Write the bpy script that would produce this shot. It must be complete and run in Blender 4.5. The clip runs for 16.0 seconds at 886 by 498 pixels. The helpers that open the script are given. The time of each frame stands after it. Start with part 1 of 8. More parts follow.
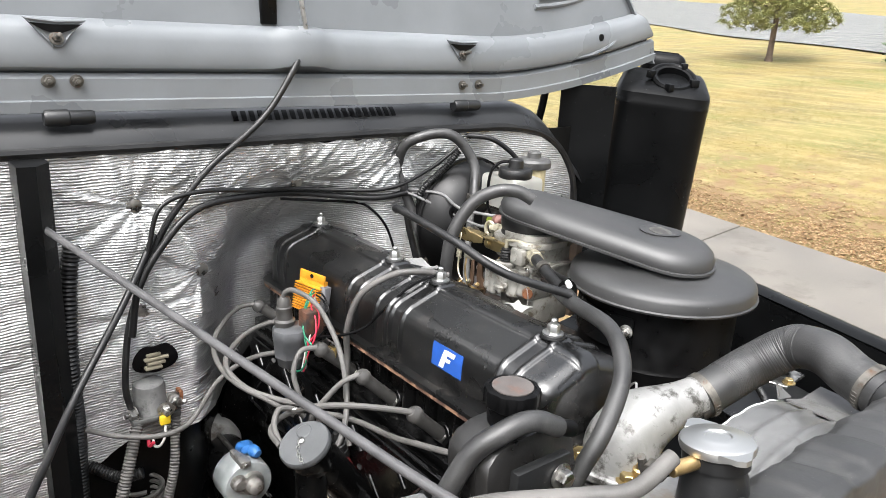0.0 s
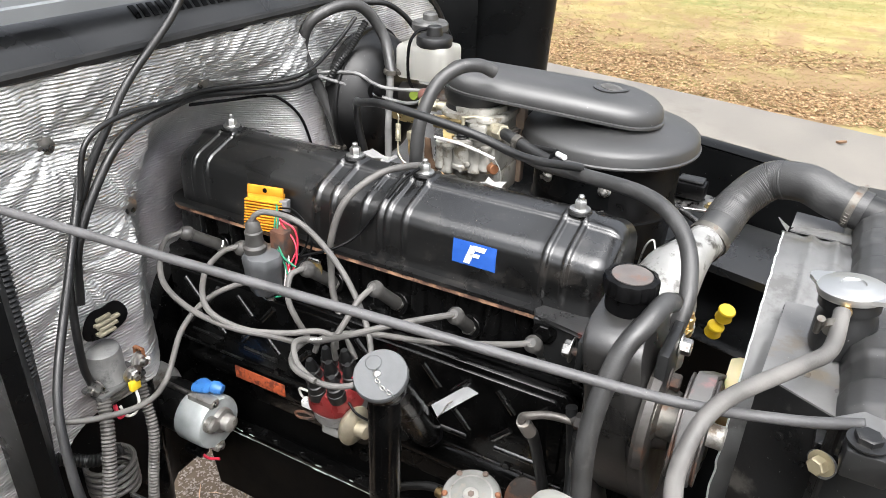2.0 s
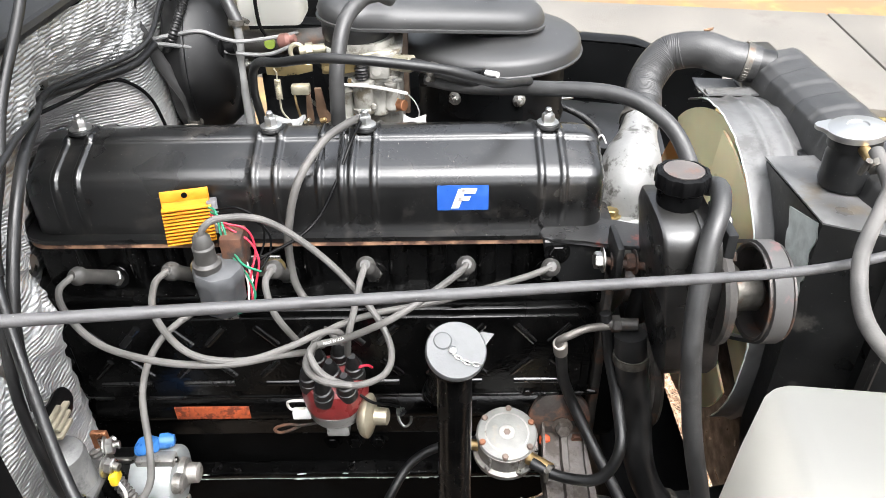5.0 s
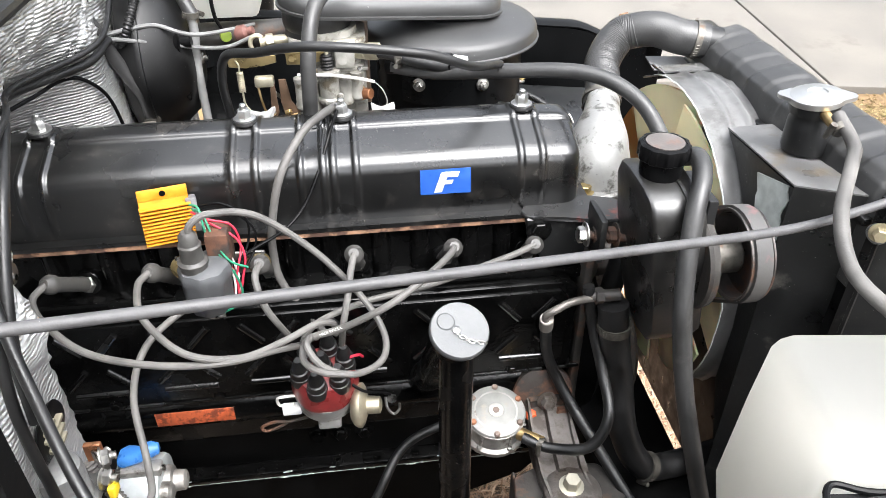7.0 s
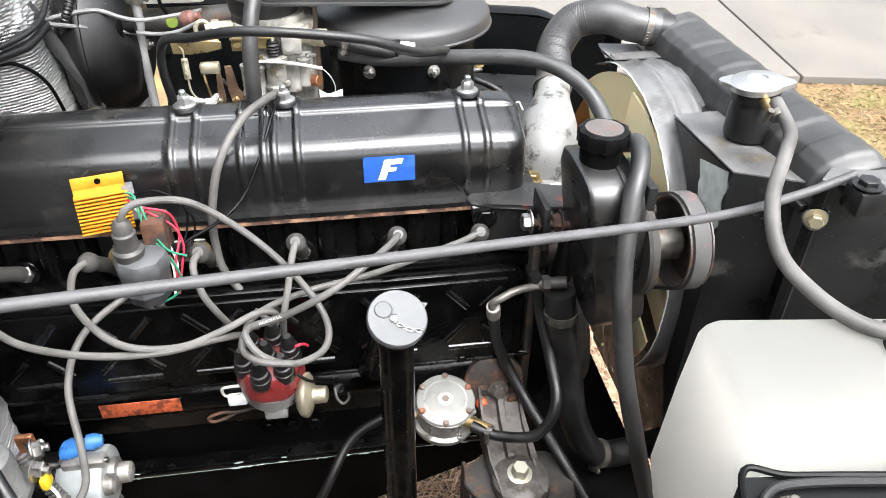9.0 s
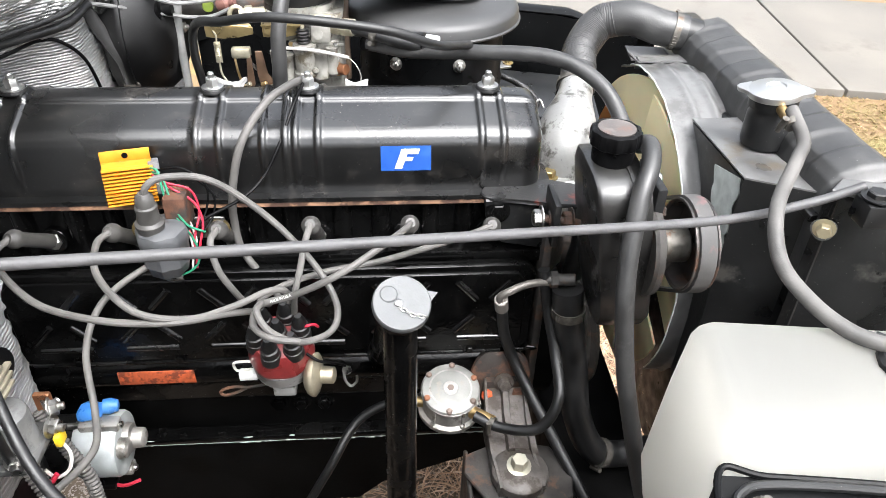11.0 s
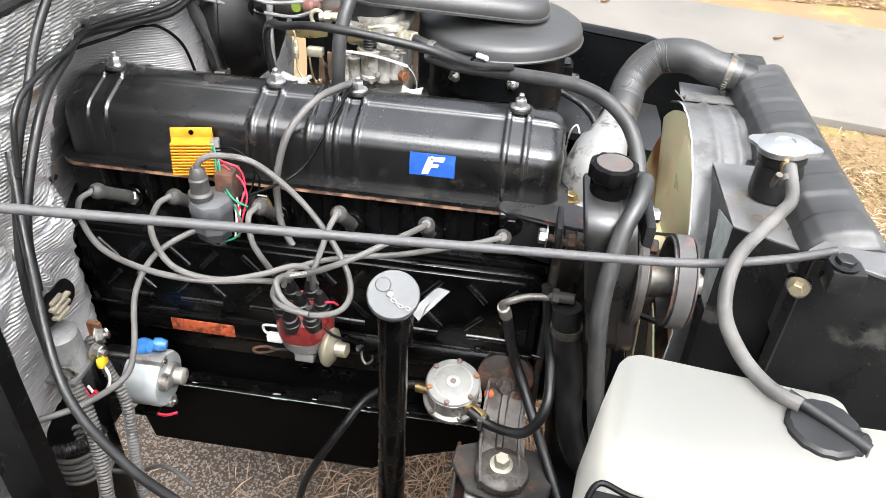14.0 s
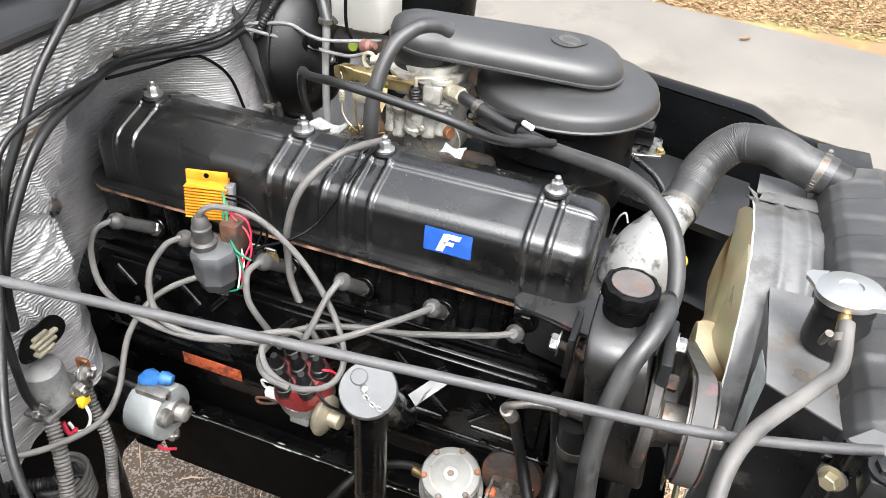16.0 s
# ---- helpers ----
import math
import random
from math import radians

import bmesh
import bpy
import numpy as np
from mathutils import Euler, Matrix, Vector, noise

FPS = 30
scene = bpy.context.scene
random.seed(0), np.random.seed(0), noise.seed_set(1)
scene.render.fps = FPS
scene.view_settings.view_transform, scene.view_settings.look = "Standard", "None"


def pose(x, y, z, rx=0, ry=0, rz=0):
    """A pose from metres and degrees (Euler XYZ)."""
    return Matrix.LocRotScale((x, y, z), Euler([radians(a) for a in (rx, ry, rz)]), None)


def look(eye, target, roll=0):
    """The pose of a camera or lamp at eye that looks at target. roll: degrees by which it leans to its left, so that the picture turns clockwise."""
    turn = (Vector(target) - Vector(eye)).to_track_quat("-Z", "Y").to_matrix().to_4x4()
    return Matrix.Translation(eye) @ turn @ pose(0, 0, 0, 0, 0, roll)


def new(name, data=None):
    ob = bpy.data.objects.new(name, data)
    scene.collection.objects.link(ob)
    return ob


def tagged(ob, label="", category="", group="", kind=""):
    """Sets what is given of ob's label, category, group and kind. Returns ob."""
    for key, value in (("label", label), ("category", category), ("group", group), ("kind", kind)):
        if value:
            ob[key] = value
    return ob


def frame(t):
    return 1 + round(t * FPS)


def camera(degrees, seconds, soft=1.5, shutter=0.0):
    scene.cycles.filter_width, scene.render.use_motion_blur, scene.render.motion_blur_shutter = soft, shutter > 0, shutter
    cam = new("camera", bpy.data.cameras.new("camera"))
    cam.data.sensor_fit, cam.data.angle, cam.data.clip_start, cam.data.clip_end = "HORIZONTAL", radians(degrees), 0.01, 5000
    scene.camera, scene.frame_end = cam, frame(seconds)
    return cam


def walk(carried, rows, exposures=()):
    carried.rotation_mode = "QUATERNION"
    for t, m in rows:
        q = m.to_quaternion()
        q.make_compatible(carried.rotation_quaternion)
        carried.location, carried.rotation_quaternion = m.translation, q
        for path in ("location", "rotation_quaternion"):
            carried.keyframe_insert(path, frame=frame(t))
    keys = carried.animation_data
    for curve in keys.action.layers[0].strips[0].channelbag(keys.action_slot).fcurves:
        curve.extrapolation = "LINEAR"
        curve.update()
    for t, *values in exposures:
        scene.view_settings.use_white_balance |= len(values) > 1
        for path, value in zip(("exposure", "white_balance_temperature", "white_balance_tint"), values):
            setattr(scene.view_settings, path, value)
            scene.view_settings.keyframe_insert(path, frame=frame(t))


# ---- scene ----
cam = camera(62.4, 16.0, soft=0.45)
PATH = [
    (0, (1.149, -0.647, 1.406), (-0.331, 0.565, 0.821), 3.2),
    (0.5, (1.054, -0.677, 1.421), (-0.292, 0.64, 0.745), 3.1),
    (1, (0.988, -0.72, 1.419), (-0.204, 0.691, 0.653), 2.8),
    (1.5, (0.91, -0.785, 1.428), (-0.112, 0.705, 0.57), 2.3),
    (2, (0.827, -0.829, 1.438), (0.006, 0.727, 0.488), 1.9),
    (2.5, (0.751, -0.837, 1.427), (0.112, 0.759, 0.406), 1.1),
    (3, (0.667, -0.833, 1.429), (0.207, 0.794, 0.36), 0.8),
    (3.5, (0.615, -0.841, 1.43), (0.29, 0.802, 0.337), -0.1),
    (6, (0.382, -0.844, 1.436), (0.526, 0.789, 0.289), -0.2),
    (6.5, (0.373, -0.851, 1.435), (0.565, 0.773, 0.284), -0.0),
    (7, (0.375, -0.85, 1.429), (0.583, 0.774, 0.281), -0.1),
    (7.5, (0.373, -0.847, 1.43), (0.603, 0.77, 0.275), 0.2),
    (8, (0.38, -0.846, 1.426), (0.626, 0.765, 0.266), 0.4),
    (8.5, (0.404, -0.849, 1.422), (0.658, 0.757, 0.258), 0.5),
    (11, (0.449, -0.876, 1.425), (0.606, 0.736, 0.251), 1.9),
    (11.5, (0.463, -0.882, 1.43), (0.569, 0.73, 0.252), 2.2),
    (12, (0.481, -0.894, 1.433), (0.536, 0.721, 0.254), 2.5),
    (12.5, (0.499, -0.907, 1.442), (0.503, 0.706, 0.259), 2.7),
    (13, (0.52, -0.917, 1.447), (0.468, 0.696, 0.265), 2.8),
    (13.5, (0.553, -0.925, 1.463), (0.444, 0.685, 0.281), 3.1),
    (14, (0.592, -0.931, 1.482), (0.416, 0.666, 0.291), 3.3),
    (14.5, (0.622, -0.918, 1.492), (0.355, 0.679, 0.319), 3.3),
    (15, (0.637, -0.866, 1.51), (0.305, 0.708, 0.322), 3.8),
    (15.5, (0.662, -0.817, 1.515), (0.252, 0.733, 0.32), 4.1),
    (16, (0.694, -0.766, 1.515), (0.201, 0.756, 0.315), 4.1),
]
walk(cam, [(t, look(eye, target, roll)) for t, eye, target, roll in PATH], exposures=((0.0, 1.50, 6360.0, 10.0), (2.5, 1.66, 6360.0, 10.0), (7.0, 1.90, 6280.0, 10.0), (13.0, 1.90, 6280.0, 10.0), (16.0, 1.80, 6320.0, 10.0)))

# ---------------------------------------------------------------- world and light
world = bpy.data.worlds.new("overcast_sky")
scene.world = world
world.use_nodes = True
wn, wl = world.node_tree.nodes, world.node_tree.links
sky = wn.new("ShaderNodeTexSky")
sky.sky_type, sky.sun_disc = "NISHITA", False
sky.sun_elevation, sky.sun_rotation = radians(55), radians(150)
sky.air_density, sky.dust_density, sky.ozone_density = 1.0, 6.0, 1.0
grey = wn.new("ShaderNodeHueSaturation")
grey.inputs["Saturation"].default_value = 0.22
wl.new(sky.outputs["Color"], grey.inputs["Color"])
# an overcast sky is about three times as bright overhead as at the horizon
wco, wsep, wrange, wmul = wn.new("ShaderNodeTexCoord"), wn.new("ShaderNodeSeparateXYZ"), wn.new("ShaderNodeMapRange"), wn.new("ShaderNodeMix")
wmul.data_type, wmul.blend_type = "RGBA", "MULTIPLY"
wmul.inputs["Factor"].default_value = 1.0
wrange.inputs["From Min"].default_value, wrange.inputs["From Max"].default_value = -0.05, 1.0
wrange.inputs["To Min"].default_value, wrange.inputs["To Max"].default_value = 0.42, 1.58
wl.new(wco.outputs["Generated"], wsep.inputs["Vector"])
wl.new(wsep.outputs["Z"], wrange.inputs["Value"])
wl.new(grey.outputs["Color"], wmul.inputs["A"])
wl.new(wrange.outputs["Result"], wmul.inputs["B"])
wl.new(wmul.outputs["Result"], wn["Background"].inputs["Color"])
wn["Background"].inputs["Strength"].default_value = 0.15
sun_data = bpy.data.lights.new("sun", "SUN")
sun_data.energy, sun_data.angle, sun_data.color = 0.9, radians(60), (1.0, 0.97, 0.92)
sun = new("sun", sun_data)
sun.matrix_world = look((1.5, -1.5, 8), (0.3, 0, 1))

# ---------------------------------------------------------------- materials


def surface(name, base, rough=0.5, metal=0.0, vary=0.25, scale=30.0, bump=0.15, fine=400.0, specks=0.0, speck=(0.5, 0.5, 0.48), stain=None, stain_at=0.6, stain_scale=18.0, coat=0.0, rough_vary=0.15, spec=0.5):
    """A painted, cast or rubber surface with two scales of variation, specks of dust and patches of stain."""
    m = bpy.data.materials.new(name)
    m.use_nodes = True
    n, l = m.node_tree.nodes, m.node_tree.links
    b = n["Principled BSDF"]
    co = n.new("ShaderNodeTexCoord")
    big, small = n.new("ShaderNodeTexNoise"), n.new("ShaderNodeTexNoise")
    for t, s, d in ((big, scale, 5.0), (small, fine, 3.0)):
        t.inputs["Scale"].default_value, t.inputs["Detail"].default_value = s, d
        l.new(co.outputs["Object"], t.inputs["Vector"])
    ramp = n.new("ShaderNodeMapRange")
    ramp.inputs["From Min"].default_value, ramp.inputs["From Max"].default_value = 0.3, 0.7
    ramp.inputs["To Min"].default_value, ramp.inputs["To Max"].default_value = 1 - vary, 1 + vary
    l.new(big.outputs["Fac"], ramp.inputs["Value"])
    mul = n.new("ShaderNodeMix")
    mul.data_type, mul.blend_type = "RGBA", "MULTIPLY"
    mul.inputs["Factor"].default_value = 1.0
    mul.inputs["A"].default_value = (*base, 1)
    l.new(ramp.outputs["Result"], mul.inputs["B"])
    colour = mul.outputs["Result"]
    if stain:
        st = n.new("ShaderNodeTexNoise")
        st.inputs["Scale"].default_value, st.inputs["Detail"].default_value, st.inputs["Roughness"].default_value = stain_scale, 6.0, 0.65
        l.new(co.outputs["Object"], st.inputs["Vector"])
        cut = n.new("ShaderNodeMapRange")
        cut.inputs["From Min"].default_value, cut.inputs["From Max"].default_value = stain_at - 0.05, stain_at + 0.06
        l.new(st.outputs["Fac"], cut.inputs["Value"])
        mix = n.new("ShaderNodeMix")
        mix.data_type = "RGBA"
        l.new(cut.outputs["Result"], mix.inputs["Factor"])
        l.new(colour, mix.inputs["A"])
        mix.inputs["B"].default_value = (*stain, 1)
        colour = mix.outputs["Result"]
    if specks:
        sp = n.new("ShaderNodeTexNoise")
        sp.inputs["Scale"].default_value, sp.inputs["Detail"].default_value = 460.0, 1.5
        l.new(co.outputs["Object"], sp.inputs["Vector"])
        cut = n.new("ShaderNodeMapRange")
        cut.inputs["From Min"].default_value, cut.inputs["From Max"].default_value = 0.812 - specks, 0.84 - specks
        l.new(sp.outputs["Fac"], cut.inputs["Value"])
        mix = n.new("ShaderNodeMix")
        mix.data_type = "RGBA"
        l.new(cut.outputs["Result"], mix.inputs["Factor"])
        l.new(colour, mix.inputs["A"])
        mix.inputs["B"].default_value = (*speck, 1)
        colour = mix.outputs["Result"]
    l.new(colour, b.inputs["Base Color"])
    rr = n.new("ShaderNodeMapRange")
    rr.inputs["From Min"].default_value, rr.inputs["From Max"].default_value = 0.3, 0.7
    rr.inputs["To Min"].default_value, rr.inputs["To Max"].default_value = max(0.03, rough - rough_vary), min(1, rough + rough_vary)
    l.new(big.outputs["Fac"], rr.inputs["Value"])
    l.new(rr.outputs["Result"], b.inputs["Roughness"])
    b.inputs["Metallic"].default_value = metal
    b.inputs["Coat Weight"].default_value = coat
    b.inputs["Specular IOR Level"].default_value = spec
    if bump:
        bp = n.new("ShaderNodeBump")
        bp.inputs["Strength"].default_value, bp.inputs["Distance"].default_value = bump, 0.001
        l.new(small.outputs["Fac"], bp.inputs["Height"])
        l.new(bp.outputs["Normal"], b.inputs["Normal"])
    return m


def foil():
    """Ribbed aluminium heat shield: fine ribs across, creases and smudges."""
    m = surface("ribbed_foil", (0.53, 0.53, 0.52), 0.40, 0.78, 0.30, 9.0, 0.0, stain=(0.34, 0.31, 0.25), stain_at=0.66, stain_scale=7.0)
    n, l = m.node_tree.nodes, m.node_tree.links
    b = n["Principled BSDF"]
    co = n["Texture Coordinate"]
    warp = n.new("ShaderNodeTexNoise")
    warp.inputs["Scale"].default_value, warp.inputs["Detail"].default_value = 5.0, 3.0
    l.new(co.outputs["Object"], warp.inputs["Vector"])
    add = n.new("ShaderNodeMix")
    add.data_type, add.blend_type = "RGBA", "LINEAR_LIGHT"
    add.inputs["Factor"].default_value = 0.010
    l.new(co.outputs["Object"], add.inputs["A"])
    l.new(warp.outputs["Color"], add.inputs["B"])
    ribs = n.new("ShaderNodeTexWave")
    ribs.wave_type, ribs.bands_direction = "BANDS", "Z"
    ribs.inputs["Scale"].default_value = 73.0
    l.new(add.outputs["Result"], ribs.inputs["Vector"])
    crease = n.new("ShaderNodeTexNoise")
    crease.inputs["Scale"].default_value, crease.inputs["Detail"].default_value, crease.inputs["Roughness"].default_value = 40.0, 6.0, 0.68
    stretch = n.new("ShaderNodeMapping")
    stretch.inputs["Scale"].default_value = (1.0, 0.55, 2.2)
    l.new(add.outputs["Result"], stretch.inputs["Vector"])
    l.new(stretch.outputs["Vector"], crease.inputs["Vector"])
    b1, b2 = n.new("ShaderNodeBump"), n.new("ShaderNodeBump")
    b1.inputs["Strength"].default_value, b1.inputs["Distance"].default_value = 0.78, 0.0013
    b2.inputs["Strength"].default_value, b2.inputs["Distance"].default_value = 0.95, 0.006
    l.new(ribs.outputs["Fac"], b1.inputs["Height"])
    l.new(crease.outputs["Fac"], b2.inputs["Height"])
    l.new(b2.outputs["Normal"], b1.inputs["Normal"])
    l.new(b1.outputs["Normal"], b.inputs["Normal"])
    return m


ENGINE_BLACK = surface("engine_black_paint", (0.0018, 0.0018, 0.0018), 0.22, 0.0, 0.5, 22.0, 0.3, 180.0, specks=0.075, speck=(0.16, 0.155, 0.15), spec=0.22)
COVER_BLACK = surface("satin_black_valve_cover", (0.0035, 0.0035, 0.0035), 0.29, 0.0, 0.45, 14.0, 0.12, 200.0, specks=0.065, speck=(0.22, 0.20, 0.17), stain=(0.022, 0.020, 0.018), stain_at=0.62, spec=1.0, rough_vary=0.05)
PRESSED_BLACK = surface("glossy_black_pressing", (0.003, 0.003, 0.003), 0.22, 0.0, 0.4, 22.0, 0.1, 180.0, spec=0.8)
SUMP_BLACK = surface("oily_black_sump", (0.002, 0.002, 0.002), 0.45, 0.0, 0.5, 22.0, 0.2, 180.0, spec=0.04)
BODY_BLACK = surface("matt_black_body_paint", (0.0032, 0.0034, 0.0036), 0.34, 0.0, 0.3, 8.0, 0.12, 180.0, specks=0.035, spec=0.12)
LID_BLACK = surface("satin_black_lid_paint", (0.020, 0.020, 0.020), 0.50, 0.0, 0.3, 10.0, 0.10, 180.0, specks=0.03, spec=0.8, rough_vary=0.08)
COWL_BLACK = surface("satin_dark_cowl_paint", (0.013, 0.0135, 0.014), 0.38, 0.0, 0.3, 8.0, 0.12, 180.0, specks=0.015, spec=0.5)
HOOD_GREY = surface("satin_dark_hood_paint", (0.150, 0.160, 0.168), 0.32, 0.0, 0.15, 6.0, 0.08, 120.0)
RUBBER = surface("black_rubber_hose", (0.0065, 0.0065, 0.0066), 0.45, 0.0, 0.4, 28.0, 0.2, 500.0, specks=0.02, speck=(0.12, 0.12, 0.12), spec=0.5)
HOSE_GREY = surface("dusty_grey_black_hose", (0.026, 0.0258, 0.0255), 0.48, 0.0, 0.4, 28.0, 0.25, 420.0, specks=0.03, speck=(0.14, 0.14, 0.14), stain=(0.055, 0.054, 0.052), stain_at=0.62, stain_scale=24.0, spec=0.6)
GREY_RUBBER = surface("grey_wire_rubber", (0.085, 0.081, 0.076), 0.60, 0.0, 0.35, 30.0, 0.2, 500.0)
BOOT = surface("boot_rubber", (0.050, 0.048, 0.045), 0.50, 0.0, 0.3, 60.0, 0.15, 500.0)
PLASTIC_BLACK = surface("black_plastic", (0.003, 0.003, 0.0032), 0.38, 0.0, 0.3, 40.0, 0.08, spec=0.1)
STEEL = surface("zinc_steel", (0.42, 0.41, 0.39), 0.34, 1.0, 0.3, 90.0, 0.15, stain=(0.16, 0.12, 0.09), stain_at=0.66, stain_scale=60.0)
DULL_STEEL = surface("dull_clamp_steel", (0.12, 0.113, 0.10), 0.52, 0.8, 0.35, 120.0, 0.2, stain=(0.10, 0.06, 0.04), stain_at=0.62, stain_scale=80.0)
CHROME = surface("bright_plated_steel", (0.52, 0.52, 0.508), 0.38, 1.0, 0.06, 12.0, 0.0, rough_vary=0.04)
ALU = surface("cast_aluminium", (0.34, 0.33, 0.31), 0.50, 0.75, 0.35, 45.0, 0.5, 320.0, stain=(0.10, 0.08, 0.06), stain_at=0.60, stain_scale=30.0)
ALU_PAINT = surface("silver_painted_iron", (0.25, 0.248, 0.24), 0.38, 0.25, 0.25, 22.0, 0.3, 240.0, stain=(0.055, 0.052, 0.046), stain_at=0.575, stain_scale=42.0)
ZINC_YELLOW = surface("yellow_zinc_plate", (0.34, 0.265, 0.13), 0.36, 0.9, 0.35, 40.0, 0.15)
BRASS = surface("brass_fitting", (0.46, 0.33, 0.16), 0.40, 0.95, 0.3, 60.0, 0.15)
RUST = surface("rusty_iron", (0.10, 0.045, 0.026), 0.75, 0.2, 0.5, 50.0, 0.6, 300.0, stain=(0.03, 0.025, 0.022), stain_at=0.5)
RUST_PLATE = surface("rusted_orange_plate", (0.42, 0.085, 0.028), 0.6, 0.1, 0.5, 55.0, 0.3, 200.0, stain=(0.13, 0.025, 0.010), stain_at=0.52, stain_scale=60.0)
GOLD = surface("gold_anodised_fins", (0.66, 0.285, 0.02), 0.42, 0.35, 0.18, 50.0, 0.05)
RED_CAP = surface("red_brown_bakelite", (0.15, 0.018, 0.018), 0.35, 0.0, 0.25, 40.0, 0.08, stain=(0.085, 0.012, 0.012), stain_at=0.6)
BLUE = surface("blue_sticker", (0.018, 0.075, 0.32), 0.40, 0.0, 0.12, 60.0, 0.05, specks=0.03)
WHITE = surface("white_print", (0.62, 0.62, 0.61), 0.5, 0.0, 0.08, 60.0, 0.0, stain=(0.40, 0.39, 0.37), stain_at=0.64)
BLUE_PLASTIC = surface("blue_plastic_cap", (0.04, 0.16, 0.44), 0.35, 0.0, 0.2, 60.0, 0.1)
WHITE_PLASTIC = surface("milky_white_plastic", (0.38, 0.38, 0.362), 0.45, 0.0, 0.04, 6.0, 0.05, stain=(0.56, 0.48, 0.33), stain_at=0.64, stain_scale=5.0)
CREAM = surface("cream_fan_plastic", (0.84, 0.74, 0.46), 0.42, 0.0, 0.10, 9.0, 0.05)
TANK_GREY = surface("dusty_grey_tank_paint", (0.026, 0.026, 0.0258), 0.50, 0.0, 0.45, 14.0, 0.3, 120.0, specks=0.05, speck=(0.25, 0.25, 0.24), stain=(0.05, 0.049, 0.047), stain_at=0.60, stain_scale=16.0, spec=0.6)
SERVO_BLACK = surface("scuffed_black_servo_paint", (0.0035, 0.0035, 0.0036), 0.40, 0.0, 0.4, 12.0, 0.15, 160.0, specks=0.04, speck=(0.2, 0.2, 0.19), stain=(0.014, 0.014, 0.0138), stain_at=0.62, spec=0.35)
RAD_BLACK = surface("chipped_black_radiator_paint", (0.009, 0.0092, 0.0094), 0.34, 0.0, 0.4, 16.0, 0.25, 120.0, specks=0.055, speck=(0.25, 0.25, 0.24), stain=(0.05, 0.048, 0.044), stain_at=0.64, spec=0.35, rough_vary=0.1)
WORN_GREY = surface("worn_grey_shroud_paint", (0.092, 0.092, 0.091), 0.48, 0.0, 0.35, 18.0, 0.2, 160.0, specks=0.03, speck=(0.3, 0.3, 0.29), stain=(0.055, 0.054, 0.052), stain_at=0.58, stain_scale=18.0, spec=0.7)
# scuffed paint for flat tops; the sky's sheen is put into the grey
SKYLIT_GREY = surface("scuffed_skylit_gusset_paint", (0.115, 0.114, 0.112), 0.42, 0.0, 0.35, 22.0, 0.25, 160.0, specks=0.05, speck=(0.35, 0.34, 0.32), stain=(0.10, 0.085, 0.065), stain_at=0.60, stain_scale=26.0)
BARE_PAINT = surface("flaked_grey_primer", (0.46, 0.49, 0.465), 0.6, 0.0, 0.25, 60.0, 0.5, 200.0)
GASKET = surface("cork_gasket", (0.24, 0.135, 0.08), 0.8, 0.0, 0.45, 60.0, 0.4, stain=(0.06, 0.03, 0.02), stain_at=0.50, stain_scale=40.0)
RED_WIRE = surface("red_wire", (0.42, 0.02, 0.045), 0.45, 0, 0.1)
GREEN_WIRE = surface("green_wire", (0.015, 0.17, 0.09), 0.45, 0, 0.1)
WHITE_WIRE = surface("white_wire", (0.55, 0.53, 0.50), 0.45, 0, 0.1)
YELLOW = surface("yellow_terminal", (0.66, 0.46, 0.02), 0.4, 0, 0.1)
cb = CREAM.node_tree.nodes["Principled BSDF"]
cn, cl = CREAM.node_tree.nodes, CREAM.node_tree.links
tone, soft_cut, tint = cn.new("ShaderNodeTexNoise"), cn.new("ShaderNodeMapRange"), cn.new("ShaderNodeMix")
tone.inputs["Scale"].default_value, tone.inputs["Detail"].default_value = 8.0, 1.5
soft_cut.inputs["From Min"].default_value, soft_cut.inputs["From Max"].default_value = 0.46, 0.66
tint.data_type = "RGBA"
tint.inputs["B"].default_value = (0.22, 0.085, 0.012, 1)
cl.new(cn["Texture Coordinate"].outputs["Object"], tone.inputs["Vector"])
cl.new(tone.outputs["Fac"], soft_cut.inputs["Value"])
cl.new(soft_cut.outputs["Result"], tint.inputs["Factor"])
cl.new(cb.inputs["Base Color"].links[0].from_socket, tint.inputs["A"])
cl.new(tint.outputs["Result"], cb.inputs["Base Color"])
cb.inputs["Subsurface Weight"].default_value, cb.inputs["Subsurface Scale"].default_value = 0.3, 0.006
# thin milky plastic lets part of the daylight through into the hollow tank
wt, wk = WHITE_PLASTIC.node_tree.nodes, WHITE_PLASTIC.node_tree.links
milk, blend = wt.new("ShaderNodeBsdfTranslucent"), wt.new("ShaderNodeMixShader")
milk.inputs["Color"].default_value = (0.80, 0.79, 0.75, 1)
blend.inputs["Fac"].default_value = 0.74
wk.new(wt["Principled BSDF"].outputs["BSDF"], blend.inputs[1])
wk.new(milk.outputs["BSDF"], blend.inputs[2])
wk.new(blend.outputs["Shader"], wt["Material Output"].inputs["Surface"])
FOIL = foil()

# ---------------------------------------------------------------- building helpers
ORIGIN = {}


def thing(name, label, category, at=(0, 0, 0), group="", kind=""):
    ob = new(name)
    ob.empty_display_size = 0.05
    ob.location = at
    ORIGIN[ob] = Vector(at)
    return tagged(ob, label, category, group, kind)


